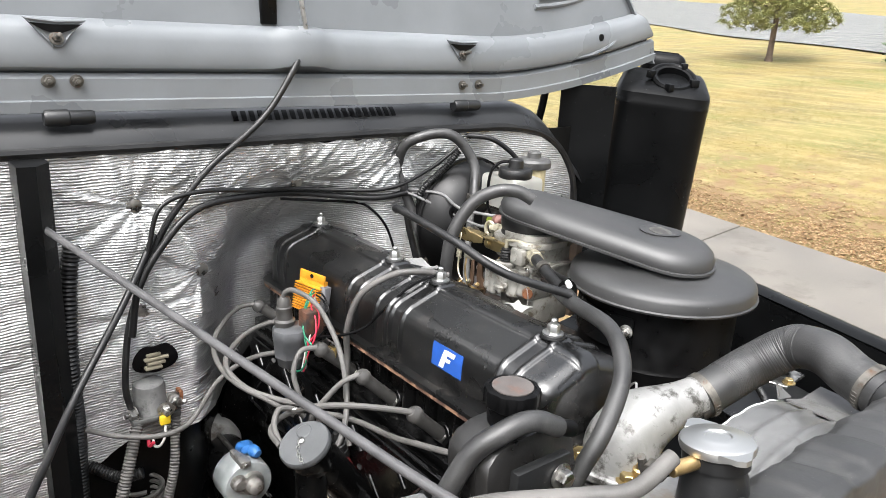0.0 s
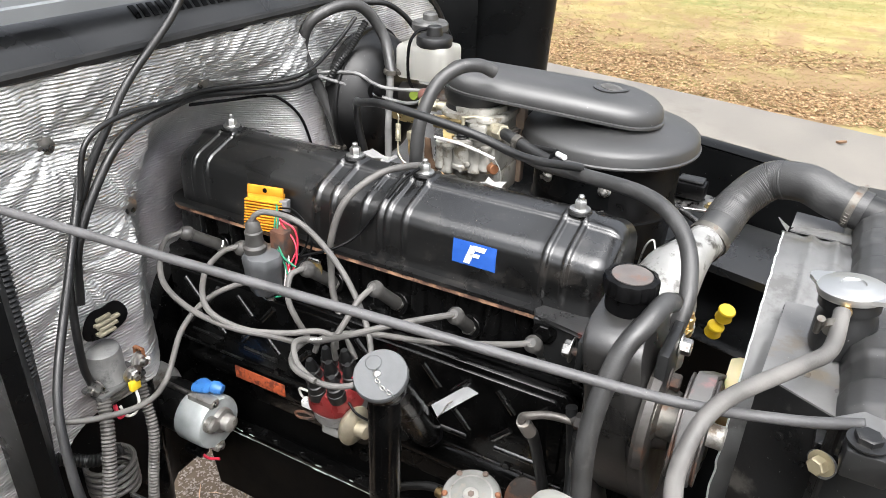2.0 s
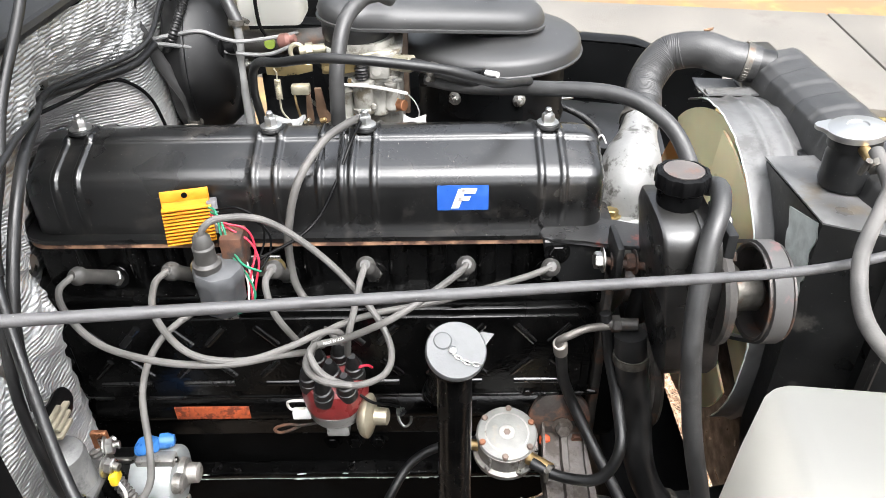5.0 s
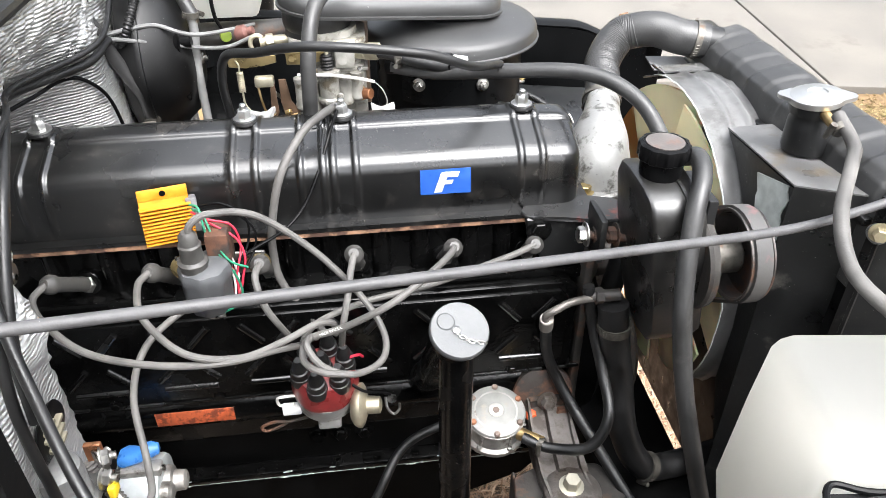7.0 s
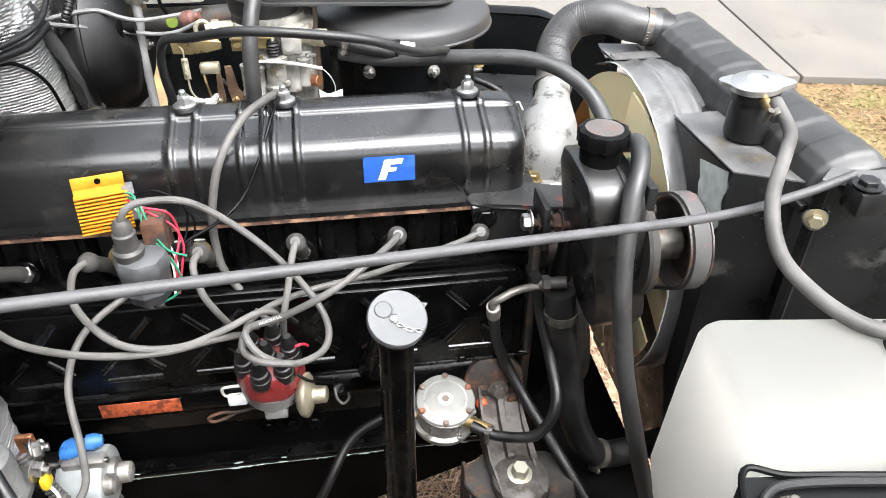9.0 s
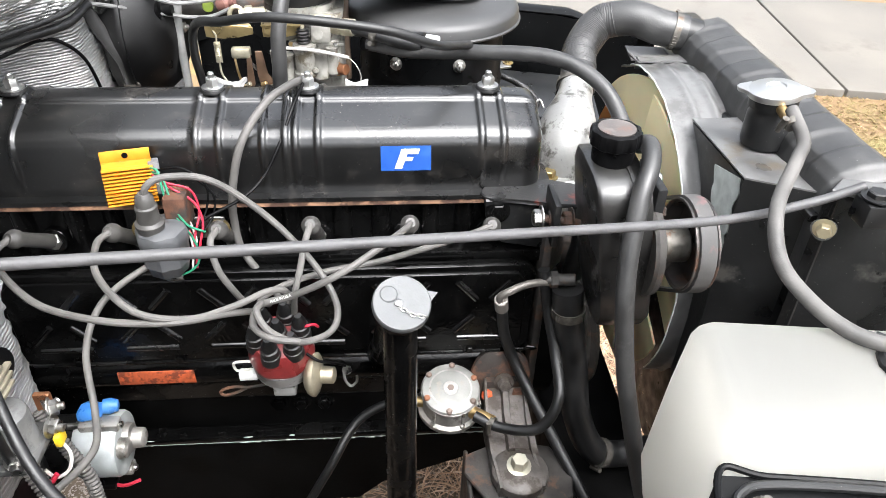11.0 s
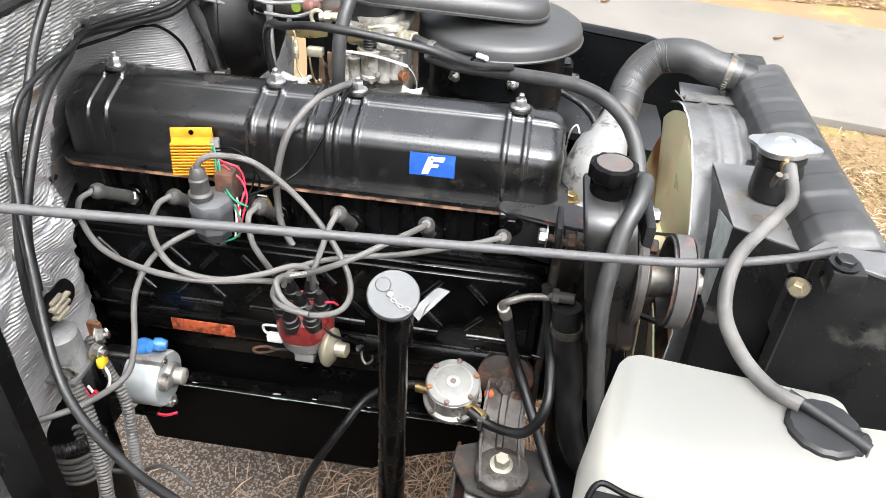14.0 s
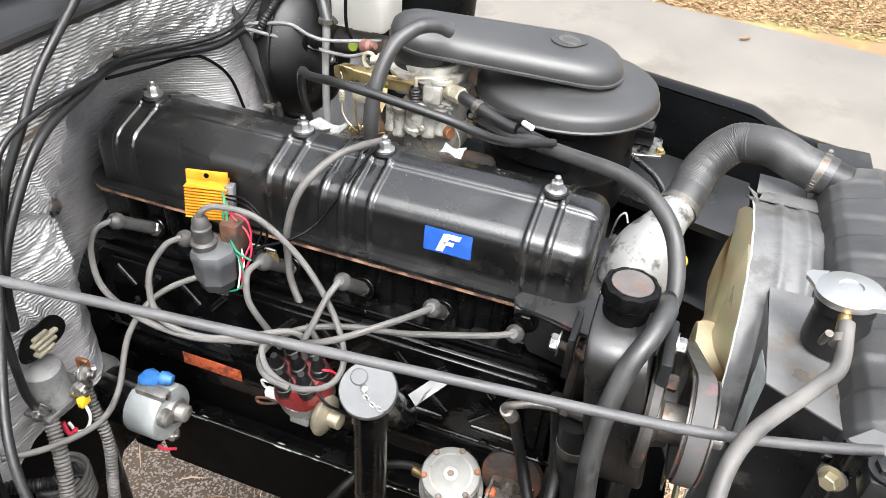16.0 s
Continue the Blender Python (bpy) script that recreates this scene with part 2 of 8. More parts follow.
def part(name, bm, material, parent=None, label="", angle=35):
    """Links a bmesh, given in world places, as one mesh under its thing or part."""
    base = ORIGIN.get(parent, Vector())
    if base.length:
        bmesh.ops.translate(bm, verts=bm.verts, vec=-base)
    bmesh.ops.recalc_face_normals(bm, faces=bm.faces)
    me = bpy.data.meshes.new(name)
    bm.to_mesh(me)
    bm.free()
    me.materials.append(material)
    me.polygons.foreach_set("use_smooth", [True] * len(me.polygons))
    me.set_sharp_from_angle(angle=radians(angle))
    ob = new(name, me)
    if parent:
        ob.parent = parent
        ORIGIN[ob] = base
    else:
        ORIGIN[ob] = Vector()
    return tagged(ob, label) if label else ob


def frame_of(axis):
    a = Vector(axis).normalized()
    u = a.orthogonal().normalized() if abs(a.z) > 0.99 else a.cross(Vector((0, 0, 1))).normalized()
    return a, u, a.cross(u)


def box(x0, x1, y0, y1, z0, z1, bevel=0.003, m=None, seg=2):
    bm = bmesh.new()
    bmesh.ops.create_cube(bm, size=1.0)
    for v in bm.verts:
        v.co = Vector((x0 + (v.co.x + 0.5) * (x1 - x0), y0 + (v.co.y + 0.5) * (y1 - y0), z0 + (v.co.z + 0.5) * (z1 - z0)))
    if bevel:
        bmesh.ops.bevel(bm, geom=bm.edges[:], offset=bevel, segments=seg, affect="EDGES", profile=0.5)
    if m:
        bmesh.ops.transform(bm, matrix=m, verts=bm.verts)
    return bm


def lathe(profile, base, axis=(0, 0, 1), segs=32, bm=None, shape=None):
    """Turns (radius, height) pairs about an axis through base. shape(angle) scales the radius."""
    bm = bm or bmesh.new()
    a, u, w = frame_of(axis)
    base = Vector(base)
    rings = []
    for r, h in profile:
        if r < 1e-6:
            rings.append([bm.verts.new(base + a * h)])
        else:
            rings.append([bm.verts.new(base + a * h + (u * math.cos(t) + w * math.sin(t)) * r * (shape(t) if shape else 1)) for t in (2 * math.pi * k / segs for k in range(segs))])
    for p, q in zip(rings, rings[1:]):
        for k in range(segs):
            j = (k + 1) % segs
            if len(p) == 1 and len(q) == 1:
                continue
            f = [p[0], q[j], q[k]] if len(p) == 1 else [p[k], p[j], q[0]] if len(q) == 1 else [p[k], p[j], q[j], q[k]]
            bm.faces.new(f)
    for end in (rings[0], rings[-1]):
        if len(end) > 1:
            bm.faces.new(end)
    return bm


def rod(p, q, r, segs=16, bevel=0.001, bm=None):
    p, q = Vector(p), Vector(q)
    h = (q - p).length
    return lathe([(0, 0), (r - bevel, 0), (r, bevel), (r, h - bevel), (r - bevel, h), (0, h)], p, q - p, segs, bm)


def smooth_line(points, per=8):
    c = [Vector(p) for p in points]
    if len(c) == 2:
        return [c[0].lerp(c[1], k / 8) for k in range(9)]
    e = [2 * c[0] - c[1], *c, 2 * c[-1] - c[-2]]
    out = []
    for i in range(1, len(e) - 2):
        a, b, d, f = e[i - 1:i + 3]
        for k in range(per):
            t = k / per
            out.append(0.5 * (2 * b + (d - a) * t + (2 * a - 5 * b + 4 * d - f) * t * t + (3 * b - a - 3 * d + f) * t ** 3))
    return out + [c[-1]]


def tube(points, r, segs=12, per=8, ribs=0.0, pitch=0.006, bm=None):
    """A hose or wire along a smooth line; ribs: the depth of its corrugation."""
    line = smooth_line(points, per)
    if ribs:
        fine = [line[0]]
        for p, q in zip(line, line[1:]):
            n = max(1, round((q - p).length / (pitch / 4)))
            fine += [p.lerp(q, k / n) for k in range(1, n + 1)]
        line = fine
    bm = bm or bmesh.new()
    up, rings, run = None, [], 0.0
    for i, p in enumerate(line):
        d = (line[min(i + 1, len(line) - 1)] - line[max(i - 1, 0)]).normalized()
        up = frame_of(d)[1] if up is None else (up - d * up.dot(d)).normalized()
        side = d.cross(up)
        run += (p - line[i - 1]).length if i else 0
        rr = r - (ribs * (0.5 + 0.5 * math.cos(2 * math.pi * run / pitch)) if ribs else 0)
        rings.append([bm.verts.new(p + (up * math.cos(t) + side * math.sin(t)) * rr) for t in (2 * math.pi * k / segs for k in range(segs))])
    for a, b in zip(rings, rings[1:]):
        for k in range(segs):
            j = (k + 1) % segs
            bm.faces.new((a[k], a[j], b[j], b[k]))
    bm.faces.new(rings[0])
    bm.faces.new(rings[-1])
    return bm


def loft(rings, closed=True, caps=True, bm=None):
    bm = bm or bmesh.new()
    vs = [[bm.verts.new(p) for p in ring] for ring in rings]
    n = len(vs[0])
    for a, b in zip(vs, vs[1:]):
        for k in range(n if closed else n - 1):
            j = (k + 1) % n
            bm.faces.new((a[k], a[j], b[j], b[k]))
    if caps and closed:
        bm.faces.new(vs[0])
        bm.faces.new(vs[-1])
    return bm


def slab(outline, axis, lo, hi, bevel=0.002):
    """A flat plate: an outline in the two other axes, given thickness from lo to hi along axis."""
    i = "xyz".index(axis)

    def at(p, v):
        q = list(p)
        q.insert(i, v)
        return Vector(q)
    bm = loft([[at(p, lo) for p in outline], [at(p, hi) for p in outline]])
    if bevel:
        bmesh.ops.bevel(bm, geom=[e for e in bm.edges], offset=bevel, segments=1, affect="EDGES")
    return bm


def sheet(f, us, vs, thick=0.0):
    """A surface from f(u, v), with thickness along its normals if given."""
    bm = bmesh.new()
    g = [[bm.verts.new(f(u, v)) for v in vs] for u in us]
    for i in range(len(us) - 1):
        for j in range(len(vs) - 1):
            bm.faces.new((g[i][j], g[i + 1][j], g[i + 1][j + 1], g[i][j + 1]))
    if thick:
        bmesh.ops.recalc_face_normals(bm, faces=bm.faces)
        bmesh.ops.solidify(bm, geom=bm.faces[:], thickness=thick)
    return bm


def span(a, b, n):
    return [a + (b - a) * k / (n - 1) for k in range(n)]


def bolt(base, axis, r=0.007, h=0.006, washer=True, stud=0.0, bm=None):
    """A hexagon head with its washer, and a stud end if given."""
    bm = bm or bmesh.new()
    z = 0.0
    if washer:
        lathe([(0, 0), (r * 1.45, 0), (r * 1.45, 0.0015), (r, 0.002), (0, 0.002)], base, axis, 20, bm)
        z = 0.0015
    lathe([(0, z), (r, z), (r, z + h * 0.85), (r * 0.86, z + h), (0, z + h)], base, axis, 6, bm)
    if stud:
        lathe([(0, z), (r * 0.5, z + h * 0.9), (r * 0.5, z + h + stud), (0, z + h + stud * 1.1)], base, axis, 12, bm)
    return bm


def step(a, b, v):
    t = min(1.0, max(0.0, (v - a) / (b - a)))
    return t * t * (3 - 2 * t)


def clamp_band(parent, centre, axis, r, w=0.011, name="hose_clamp", tilt=0.0):
    """A worm-drive clamp: slotted band, screw housing and screw head."""
    a, u, v = frame_of(axis)
    c = Vector(centre)
    band = lathe([(r, -w / 2), (r + 0.0012, -w / 2), (r + 0.0012, w / 2), (r, w / 2)], c, axis, 36)
    for k in range(22):
        t = 2 * math.pi * k / 36
        p = c + (u * math.cos(t) + v * math.sin(t)) * (r + 0.0013)
        tdir = (-u * math.sin(t) + v * math.cos(t))
        rod(p - a * w * 0.3, p + a * w * 0.3, 0.0006, 5, 0.0001, band)
    ob = part(name, band, DULL_STEEL, parent, "slotted steel hose clamp")
    t = tilt
    p = c + (u * math.cos(t) + v * math.sin(t)) * (r + 0.004)
    tdir = (-u * math.sin(t) + v * math.cos(t))
    part("clamp_screw", lathe([(0, -0.009), (0.0036, -0.009), (0.0036, 0.006), (0.003, 0.0065), (0.003, 0.011), (0, 0.011)], p, tdir, 10), DULL_STEEL, ob)
    return ob

# ---------------------------------------------------------------- ground


def ground_z(y):
    return 0.0885 * max(-60.0, min(60.0, y)) - 0.008


def ground_material():
    m = surface("lawn_soil_and_mulch", (0.168, 0.128, 0.042), 0.9, 0.0, 0.35, 1.6, 0.6, 60.0)
    n, l = m.node_tree.nodes, m.node_tree.links
    b, co = n["Principled BSDF"], n["Texture Coordinate"]
    sep = n.new("ShaderNodeSeparateXYZ")
    l.new(co.outputs["Object"], sep.inputs["Vector"])
    colour = b.inputs["Base Color"].links[0].from_socket

    def blend(fac, col):
        nonlocal colour
        mix = n.new("ShaderNodeMix")
        mix.data_type = "RGBA"
        l.new(fac, mix.inputs["Factor"])
        l.new(colour, mix.inputs["A"])
        mix.inputs["B"].default_value = (*col, 1)
        colour = mix.outputs["Result"]

    def noise_cut(scale, lo, hi, shift=None, detail=6.0):
        t = n.new("ShaderNodeTexNoise")
        t.inputs["Scale"].default_value, t.inputs["Detail"].default_value = scale, detail
        l.new(co.outputs["Object"], t.inputs["Vector"])
        v = t.outputs["Fac"]
        if shift:
            add = n.new("ShaderNodeMath")
            add.operation = "ADD"
            l.new(v, add.inputs[0])
            l.new(shift, add.inputs[1])
            v = add.outputs[0]
        r = n.new("ShaderNodeMapRange")
        r.inputs["From Min"].default_value, r.inputs["From Max"].default_value = lo, hi
        l.new(v, r.inputs["Value"])
        return r.outputs["Result"]

    blend(noise_cut(0.9, 0.45, 0.7), (0.125, 0.125, 0.032))
    blend(noise_cut(14.0, 0.52, 0.72), (0.235, 0.185, 0.075))
    # pale mown streaks across the lawn
    comb, streak, cut = n.new("ShaderNodeMapping"), n.new("ShaderNodeTexNoise"), n.new("ShaderNodeMapRange")
    comb.inputs["Scale"].default_value = (0.7, 3.2, 1.0)
    streak.inputs["Scale"].default_value, streak.inputs["Detail"].default_value = 1.6, 5.0
    cut.inputs["From Min"].default_value, cut.inputs["From Max"].default_value = 0.46, 0.68
    l.new(co.outputs["Object"], comb.inputs["Vector"])
    l.new(comb.outputs["Vector"], streak.inputs["Vector"])
    l.new(streak.outputs["Fac"], cut.inputs["Value"])
    blend(cut.outputs["Result"], (0.238, 0.194, 0.080))
    # brown leaf litter along the walk, thinning out over the lawn
    band = n.new("ShaderNodeMapRange")
    band.inputs["From Min"].default_value, band.inputs["From Max"].default_value = 3.9, 6.2
    band.inputs["To Min"].default_value, band.inputs["To Max"].default_value = 0.16, -0.16
    l.new(sep.outputs["Y"], band.inputs["Value"])
    blend(noise_cut(5.0, 0.52, 0.66, band.outputs["Result"], 9.0), (0.165, 0.105, 0.050))
    # bare earth and straw under the engine bay, darkened to bounce up less light
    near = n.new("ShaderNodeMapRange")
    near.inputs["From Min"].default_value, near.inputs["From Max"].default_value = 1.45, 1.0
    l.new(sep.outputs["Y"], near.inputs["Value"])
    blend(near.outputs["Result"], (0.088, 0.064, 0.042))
    l.new(colour, b.inputs["Base Color"])
    return m


GROUND = ground_material()
xs = [-400, -150, -70, -40] + span(-24, 24, 49) + [40, 70, 150, 400]
ys = [-400, -150, -60] + span(-24, 60, 85) + [150, 400]
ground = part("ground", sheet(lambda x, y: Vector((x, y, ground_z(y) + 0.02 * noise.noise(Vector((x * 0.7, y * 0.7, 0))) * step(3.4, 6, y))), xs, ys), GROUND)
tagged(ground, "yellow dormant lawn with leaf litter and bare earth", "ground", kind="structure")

CONCRETE = surface("worn_pale_concrete", (0.126, 0.116, 0.101), 0.85, 0.0, 0.18, 3.2, 0.6, 90.0, specks=0.06, speck=(0.10, 0.09, 0.075), stain=(0.104, 0.094, 0.080), stain_at=0.60, stain_scale=2.5)
walkway = thing("pavement", "pale worn concrete walk with joints", "pavement", (0, 2.6, ground_z(2.6)), kind="structure")
slope = Matrix.Translation((0, 0, -0.008)) @ Matrix.Rotation(math.atan(0.0885), 4, "X")
for k in range(-5, 4):
    x0 = 2.42 + 3.48 * k
    bm = box(x0 + 0.005, x0 + 3.475, 2.30, 3.34, -0.09, 0.035, 0.008, slope @ Matrix(((1, 0, 0, 0), (-0.165, 1, 0, 0), (0, 0, 1, 0), (0, 0, 0, 1))))
    part("slab", bm, CONCRETE, walkway)

# ---------------------------------------------------------------- vehicle body round the engine bay
body = thing("vehicle_body", "matt black off-road vehicle body round its open engine bay", "car body", (0.03, 0, 0.6))


def tunnel(y, z):
    """1 on the rim of the recess behind the engine, less inside it."""
    return (abs((y + 0.04) / (0.20 if y < -0.04 else 0.155)) ** 2.6 + (max(0.0, z - 0.86) / 0.30) ** 2.6) ** (1 / 2.6)


def firewall_x(y, z):
    d = tunnel(y, z)
    return 0.045 - 0.135 * (1 - step(0.46, 1.14, d))


# creases running out from the fixing pins
PINS = [(-0.337, 1.123), (-0.239, 1.006), (-0.049, 1.128), (-0.335, 0.955), (0.15, 1.19)]


def ridge(s):
    """Narrow crests one apart."""
    return (1 - abs(2 * (s - math.floor(s)) - 1)) ** 4


def quilt(y, z):
    v = Vector((y * 9, z * 9, 3.1))
    x = 0.0028 * noise.noise(v) + 0.0022 * noise.noise(v * 2.7) + 0.0014 * noise.noise(v * 7.0) + 0.0007 * noise.noise(v * 16.0) + 0.0008 * abs(noise.noise(Vector((y * 60, z * 190, 1.7))))
    for k, (py, pz) in enumerate(PINS):
        r = math.hypot(y - py, z - pz)
        a = math.atan2(z - pz, y - py)
        x -= 0.012 * math.exp(-(r / 0.03) ** 2)
        x += 0.0034 * math.sin(a * 7 + k + 5 * noise.noise(Vector((math.cos(a) * 2, math.sin(a) * 2, k + r * 8)))) * math.exp(-((r - 0.055) / 0.055) ** 2)
    g = 1 - step(0.0, 0.26, abs(tunnel(y, z) - 0.95))
    x += g * 0.0052 * (1 - step(0.0, 0.12, y)) * ridge(math.atan2((z - 0.86), (y + 0.035)) * 7.3 + 0.9 * noise.noise(v)) + 0.0012 * noise.noise(v * 17.0)
    # sharp folds that fan out under the cowl
    h = 1.21 - z
    fold = step(0.16, 0.08, h) * step(-0.36, -0.20, y) * step(0.30, 0.18, y)
    x += fold * 0.0062 * ridge((y + 1.15 * h + 3.6 * h * h) * 31 + 0.8 * noise.noise(v * 1.3) + 0.25 * noise.noise(v * 9.0)) * (0.5 + 0.8 * noise.noise(v * 2.2))
    return x


def insulation(u, v):
    y = -0.66 + u * 1.29
    top = 1.205 + 0.006 * noise.noise(Vector((y * 30, 0, 0))) - 0.15 * step(0.44, 0.68, y) ** 2
    low = 0.74 - 0.06 * step(-0.36, -0.5, y) + 0.015 * noise.noise(Vector((y * 12, 5, 0)))
    z = low + (top - low) * v
    return Vector((firewall_x(y, z) + quilt(y, z), y, z))


part("firewall_panel", sheet(lambda y, z: Vector((firewall_x(y, z) - 0.022, y, z)), span(-0.72, 0.66, 60), span(0.35, 1.2, 40), 0.002), BODY_BLACK, body)
heat_shield = thing("heat_shield", "crinkled ribbed aluminium foil insulation on the firewall", "insulation", (0.03, 0, 0.9))
part("foil_sheet", sheet(insulation, span(0, 1, 430), span(0, 1, 190), 0.002), FOIL, heat_shield, angle=80)
for y, z in PINS[:4]:
    x = firewall_x(y, z) + quilt(y, z)
    part("fixing_pin", lathe([(0, 0.004), (0.011, 0.003), (0.012, 0.0), (0.012, -0.003), (0, -0.003)], (x + 0.002, y, z), (1, 0, 0), 20), STEEL, heat_shield)

# rubber seal bead and cowl
seal_line = [(0.045, -0.72, 1.212), (0.045, -0.4, 1.212), (0.045, 0.0, 1.213), (0.045, 0.3, 1.214), (0.045, 0.43, 1.210), (0.045, 0.53, 1.186), (0.045, 0.605, 1.125), (0.047, 0.635, 1.05), (0.047, 0.64, 0.95)]
part("rubber_seal", tube(seal_line, 0.009, 10, 10), RUBBER, body, "black rubber edge seal")


def cowl(u, v):
    y = -0.75 + 1.42 * u
    drop = 0.17 * step(0.42, 0.72, y) ** 1.5
    x = 0.052 - 0.22 * v
    z = 1.214 + 0.036 * math.sin(min(1, v * 5) * math.pi / 2) + 0.006 * math.exp(-((v - 0.05) / 0.03) ** 2) + 0.030 * v - drop
    return Vector((x, y, z))


part("cowl_panel", sheet(cowl, span(0, 1, 70), span(0, 1, 24), 0.0015), COWL_BLACK, body)
for k in range(22):
    y = -0.175 + k * 0.0145
    part("vent_slot", sheet(lambda a, b: cowl((y + 0.0085 * b + 0.004 * a + 0.75) / 1.42, 0.095 + 0.085 * a) + Vector((0.0008, 0, 0.0010)), span(0, 1, 5), span(0, 1, 3), 0.0012), PLASTIC_BLACK, body)
for y in (-0.414, 0.300):
    part("hood_hinge", lathe([(0, 0), (0.010, 0), (0.012, 0.003), (0.012, 0.030), (0.0105, 0.032), (0.0105, 0.060), (0.009, 0.064), (0, 0.064)], (0.038, y - 0.032, 1.257), (0, 1, 0), 18), COWL_BLACK, body, "rounded black hood hinge barrel")
    part("hinge_leaf", box(-0.05, 0.02, y - 0.028, y + 0.028, 1.243, 1.25, 0.002), BODY_BLACK, body)

# upright strut at the near corner of the firewall
part("corner_strut", loft([[Vector(p) for p in ((0.062, -0.497, z), (0.115, -0.497, z), (0.118, -0.475, z), (0.092, -0.455, z), (0.062, -0.455, z))] for z in (0.45, 1.195, 1.207)]), BODY_BLACK, body, "dark upright corner strut")

part("near_fender_wall", sheet(lambda x, v: Vector((x, -0.66, 0.985 - 0.065 * (x - 0.2) - 0.9 * v)), span(0.06, 1.35, 12), span(0, 1, 6), 0.003), BODY_BLACK, body)
part("near_fender_top", sheet(lambda x, v: Vector((x, -0.66 - 0.05 * v, 0.985 - 0.065 * (x - 0.2) + 0.006 * math.sin(v * math.pi))), span(0.06, 1.35, 12), span(0, 1, 6), 0.003), BODY_BLACK, body)

# far fender: tapering towards the front, with a rolled top edge that dips beside the radiator


def fender_y(x):
    return 0.700 - 0.115 * (x - 0.06) - 0.150 * max(0.0, x - 0.50)


def fender_z(x):
    return 0.964 - 0.012 * x - 0.028 * step(0.82, 0.92, x)


FENDER_XS = span(0.06, 1.01, 48)
part("far_fender_top", sheet(lambda x, v: Vector((x, fender_y(x) + 0.05 * v - 0.012, fender_z(x) + 0.006 * math.sin(v * math.pi))), FENDER_XS, span(0, 1, 6), 0.003), BODY_BLACK, body)
part("far_fender_wall", sheet(lambda x, v: Vector((x, fender_y(x) + 0.036, fender_z(x) - 0.002 - 0.9 * v)), FENDER_XS, span(0, 1, 6), 0.003), BODY_BLACK, body)
part("far_inner_panel", sheet(lambda x, v: Vector((x, fender_y(x) - 0.010 - 0.26 * step(0.40, 1.0, v), fender_z(x) - 0.004 - 0.22 * min(v, 0.5) * 2 - 0.06 * max(0, v - 0.5))), span(0.06, 0.962, 24), span(0, 1, 20), 0.002), BODY_BLACK, body)
part("apron_ledge", loft([[Vector((x, fender_y(x) + dy, z)) for dy, z in ((-0.03, 0.835), (-0.12, 0.842), (-0.20, 0.815), (-0.20, 0.80), (-0.03, 0.80))] for x in (0.56, 0.60, 0.82, 0.86)]), COWL_BLACK, body, "grey pressed apron ledge")

# ---------------------------------------------------------------- raised hood, seen from below
hood = thing("hood", "raised satin dark grey hood seen from its ribbed underside", "car hood", (0.0, 0, 1.26))


def hood_lift(y):
    return 0.089 * max(0, (y - 0.36) / 0.527) ** 1.6


def hood_end(z):
    """The hood narrows towards its front edge."""
    return 0.886 - 0.66 * max(0.0, z - 1.30)


def hood_sheet(y0, y1, profile, n=60, bump=0.0):
    """Underside pressed to a profile of (x, z), running across the vehicle, curling up towards the far end."""
    def at(u, k):
        x, z = profile[k]
        y = y0 + (min(y1, hood_end(z)) - y0) * u
        swell = bump * math.exp(-((y + 0.055) / 0.045) ** 4) * (1 if 0 < k < len(profile) - 1 else 0)
        return Vector((x + swell, y, z + hood_lift(y) * (1 - 0.35 * step(1.3, 1.6, z)) + swell * 0.5))
    return sheet(at, span(0, 1, n), range(len(profile)), 0.003)


flange = [(0.028, 1.262), (0.040, 1.264), (0.041, 1.279), (0.036, 1.281), (0.036, 1.309), (0.030, 1.316)]
part("rear_flange", hood_sheet(-0.78, 0.886, flange), HOOD_GREY, hood)
beam = [(0.010, 1.314), (0.012, 1.317), (0.034, 1.320), (0.040, 1.324), (0.042, 1.330), (0.0415, 1.345), (0.040, 1.362), (0.036, 1.374), (0.030, 1.381), (0.020, 1.386), (0.010, 1.389)]
part("cross_beam", hood_sheet(-0.78, 0.87, beam, 90, 0.012), HOOD_GREY, hood)
part("panel", hood_sheet(-0.78, 0.86, [(0.012, 1.310), (0.006, 1.40), (-0.02, 1.55), (-0.07, 1.75), (-0.14, 2.0), (-0.22, 2.2)], 60), HOOD_GREY, hood)
part("side_flange", sheet(lambda z, v: Vector((0.044 - 0.20 * max(0, z - 1.34) - 0.05 * v, hood_end(z - 0.055) + 0.004 * math.sin(v * 3), z)), span(1.345, 2.1, 24), span(0, 1, 6), 0.003), HOOD_GREY, hood)
for y, z in ((-0.422, 1.364), (0.279, 1.356)):
    # a three-cornered pocket pressed round each stud
    pocket = [(-0.034, 0.022), (0.0, 0.019), (0.036, 0.021), (0.020, 0.006), (0.007, -0.012), (-0.004, -0.013), (-0.016, 0.002)]
    part("stud_pocket", loft([[Vector((0.0425 + g, y + a * s, z + b * s)) for a, b in pocket] for s, g in ((1.12, -0.002), (1.10, 0.0010), (1.0, 0.0018), (0.92, 0.0005), (0.85, -0.0005))]), HOOD_GREY, hood)
    # a thin black slab stands in for the shade inside the pocket
    part("pocket_shade", loft([[Vector((0.0425 + g, y + a * 0.93, z + 0.010 + (b - 0.010) * (0.62 if b > 0.01 else 0.25))) for a, b in pocket] for g in (0.0012, 0.0024)]), PLASTIC_BLACK, hood, "black patch painted for the shade behind the stud")
    part("stud", bolt((0.045, y, z - 0.002), (1, 0, 0.25), 0.0062, 0.006, True, 0.016), DULL_STEEL, hood, "dull flange nut on its stud")
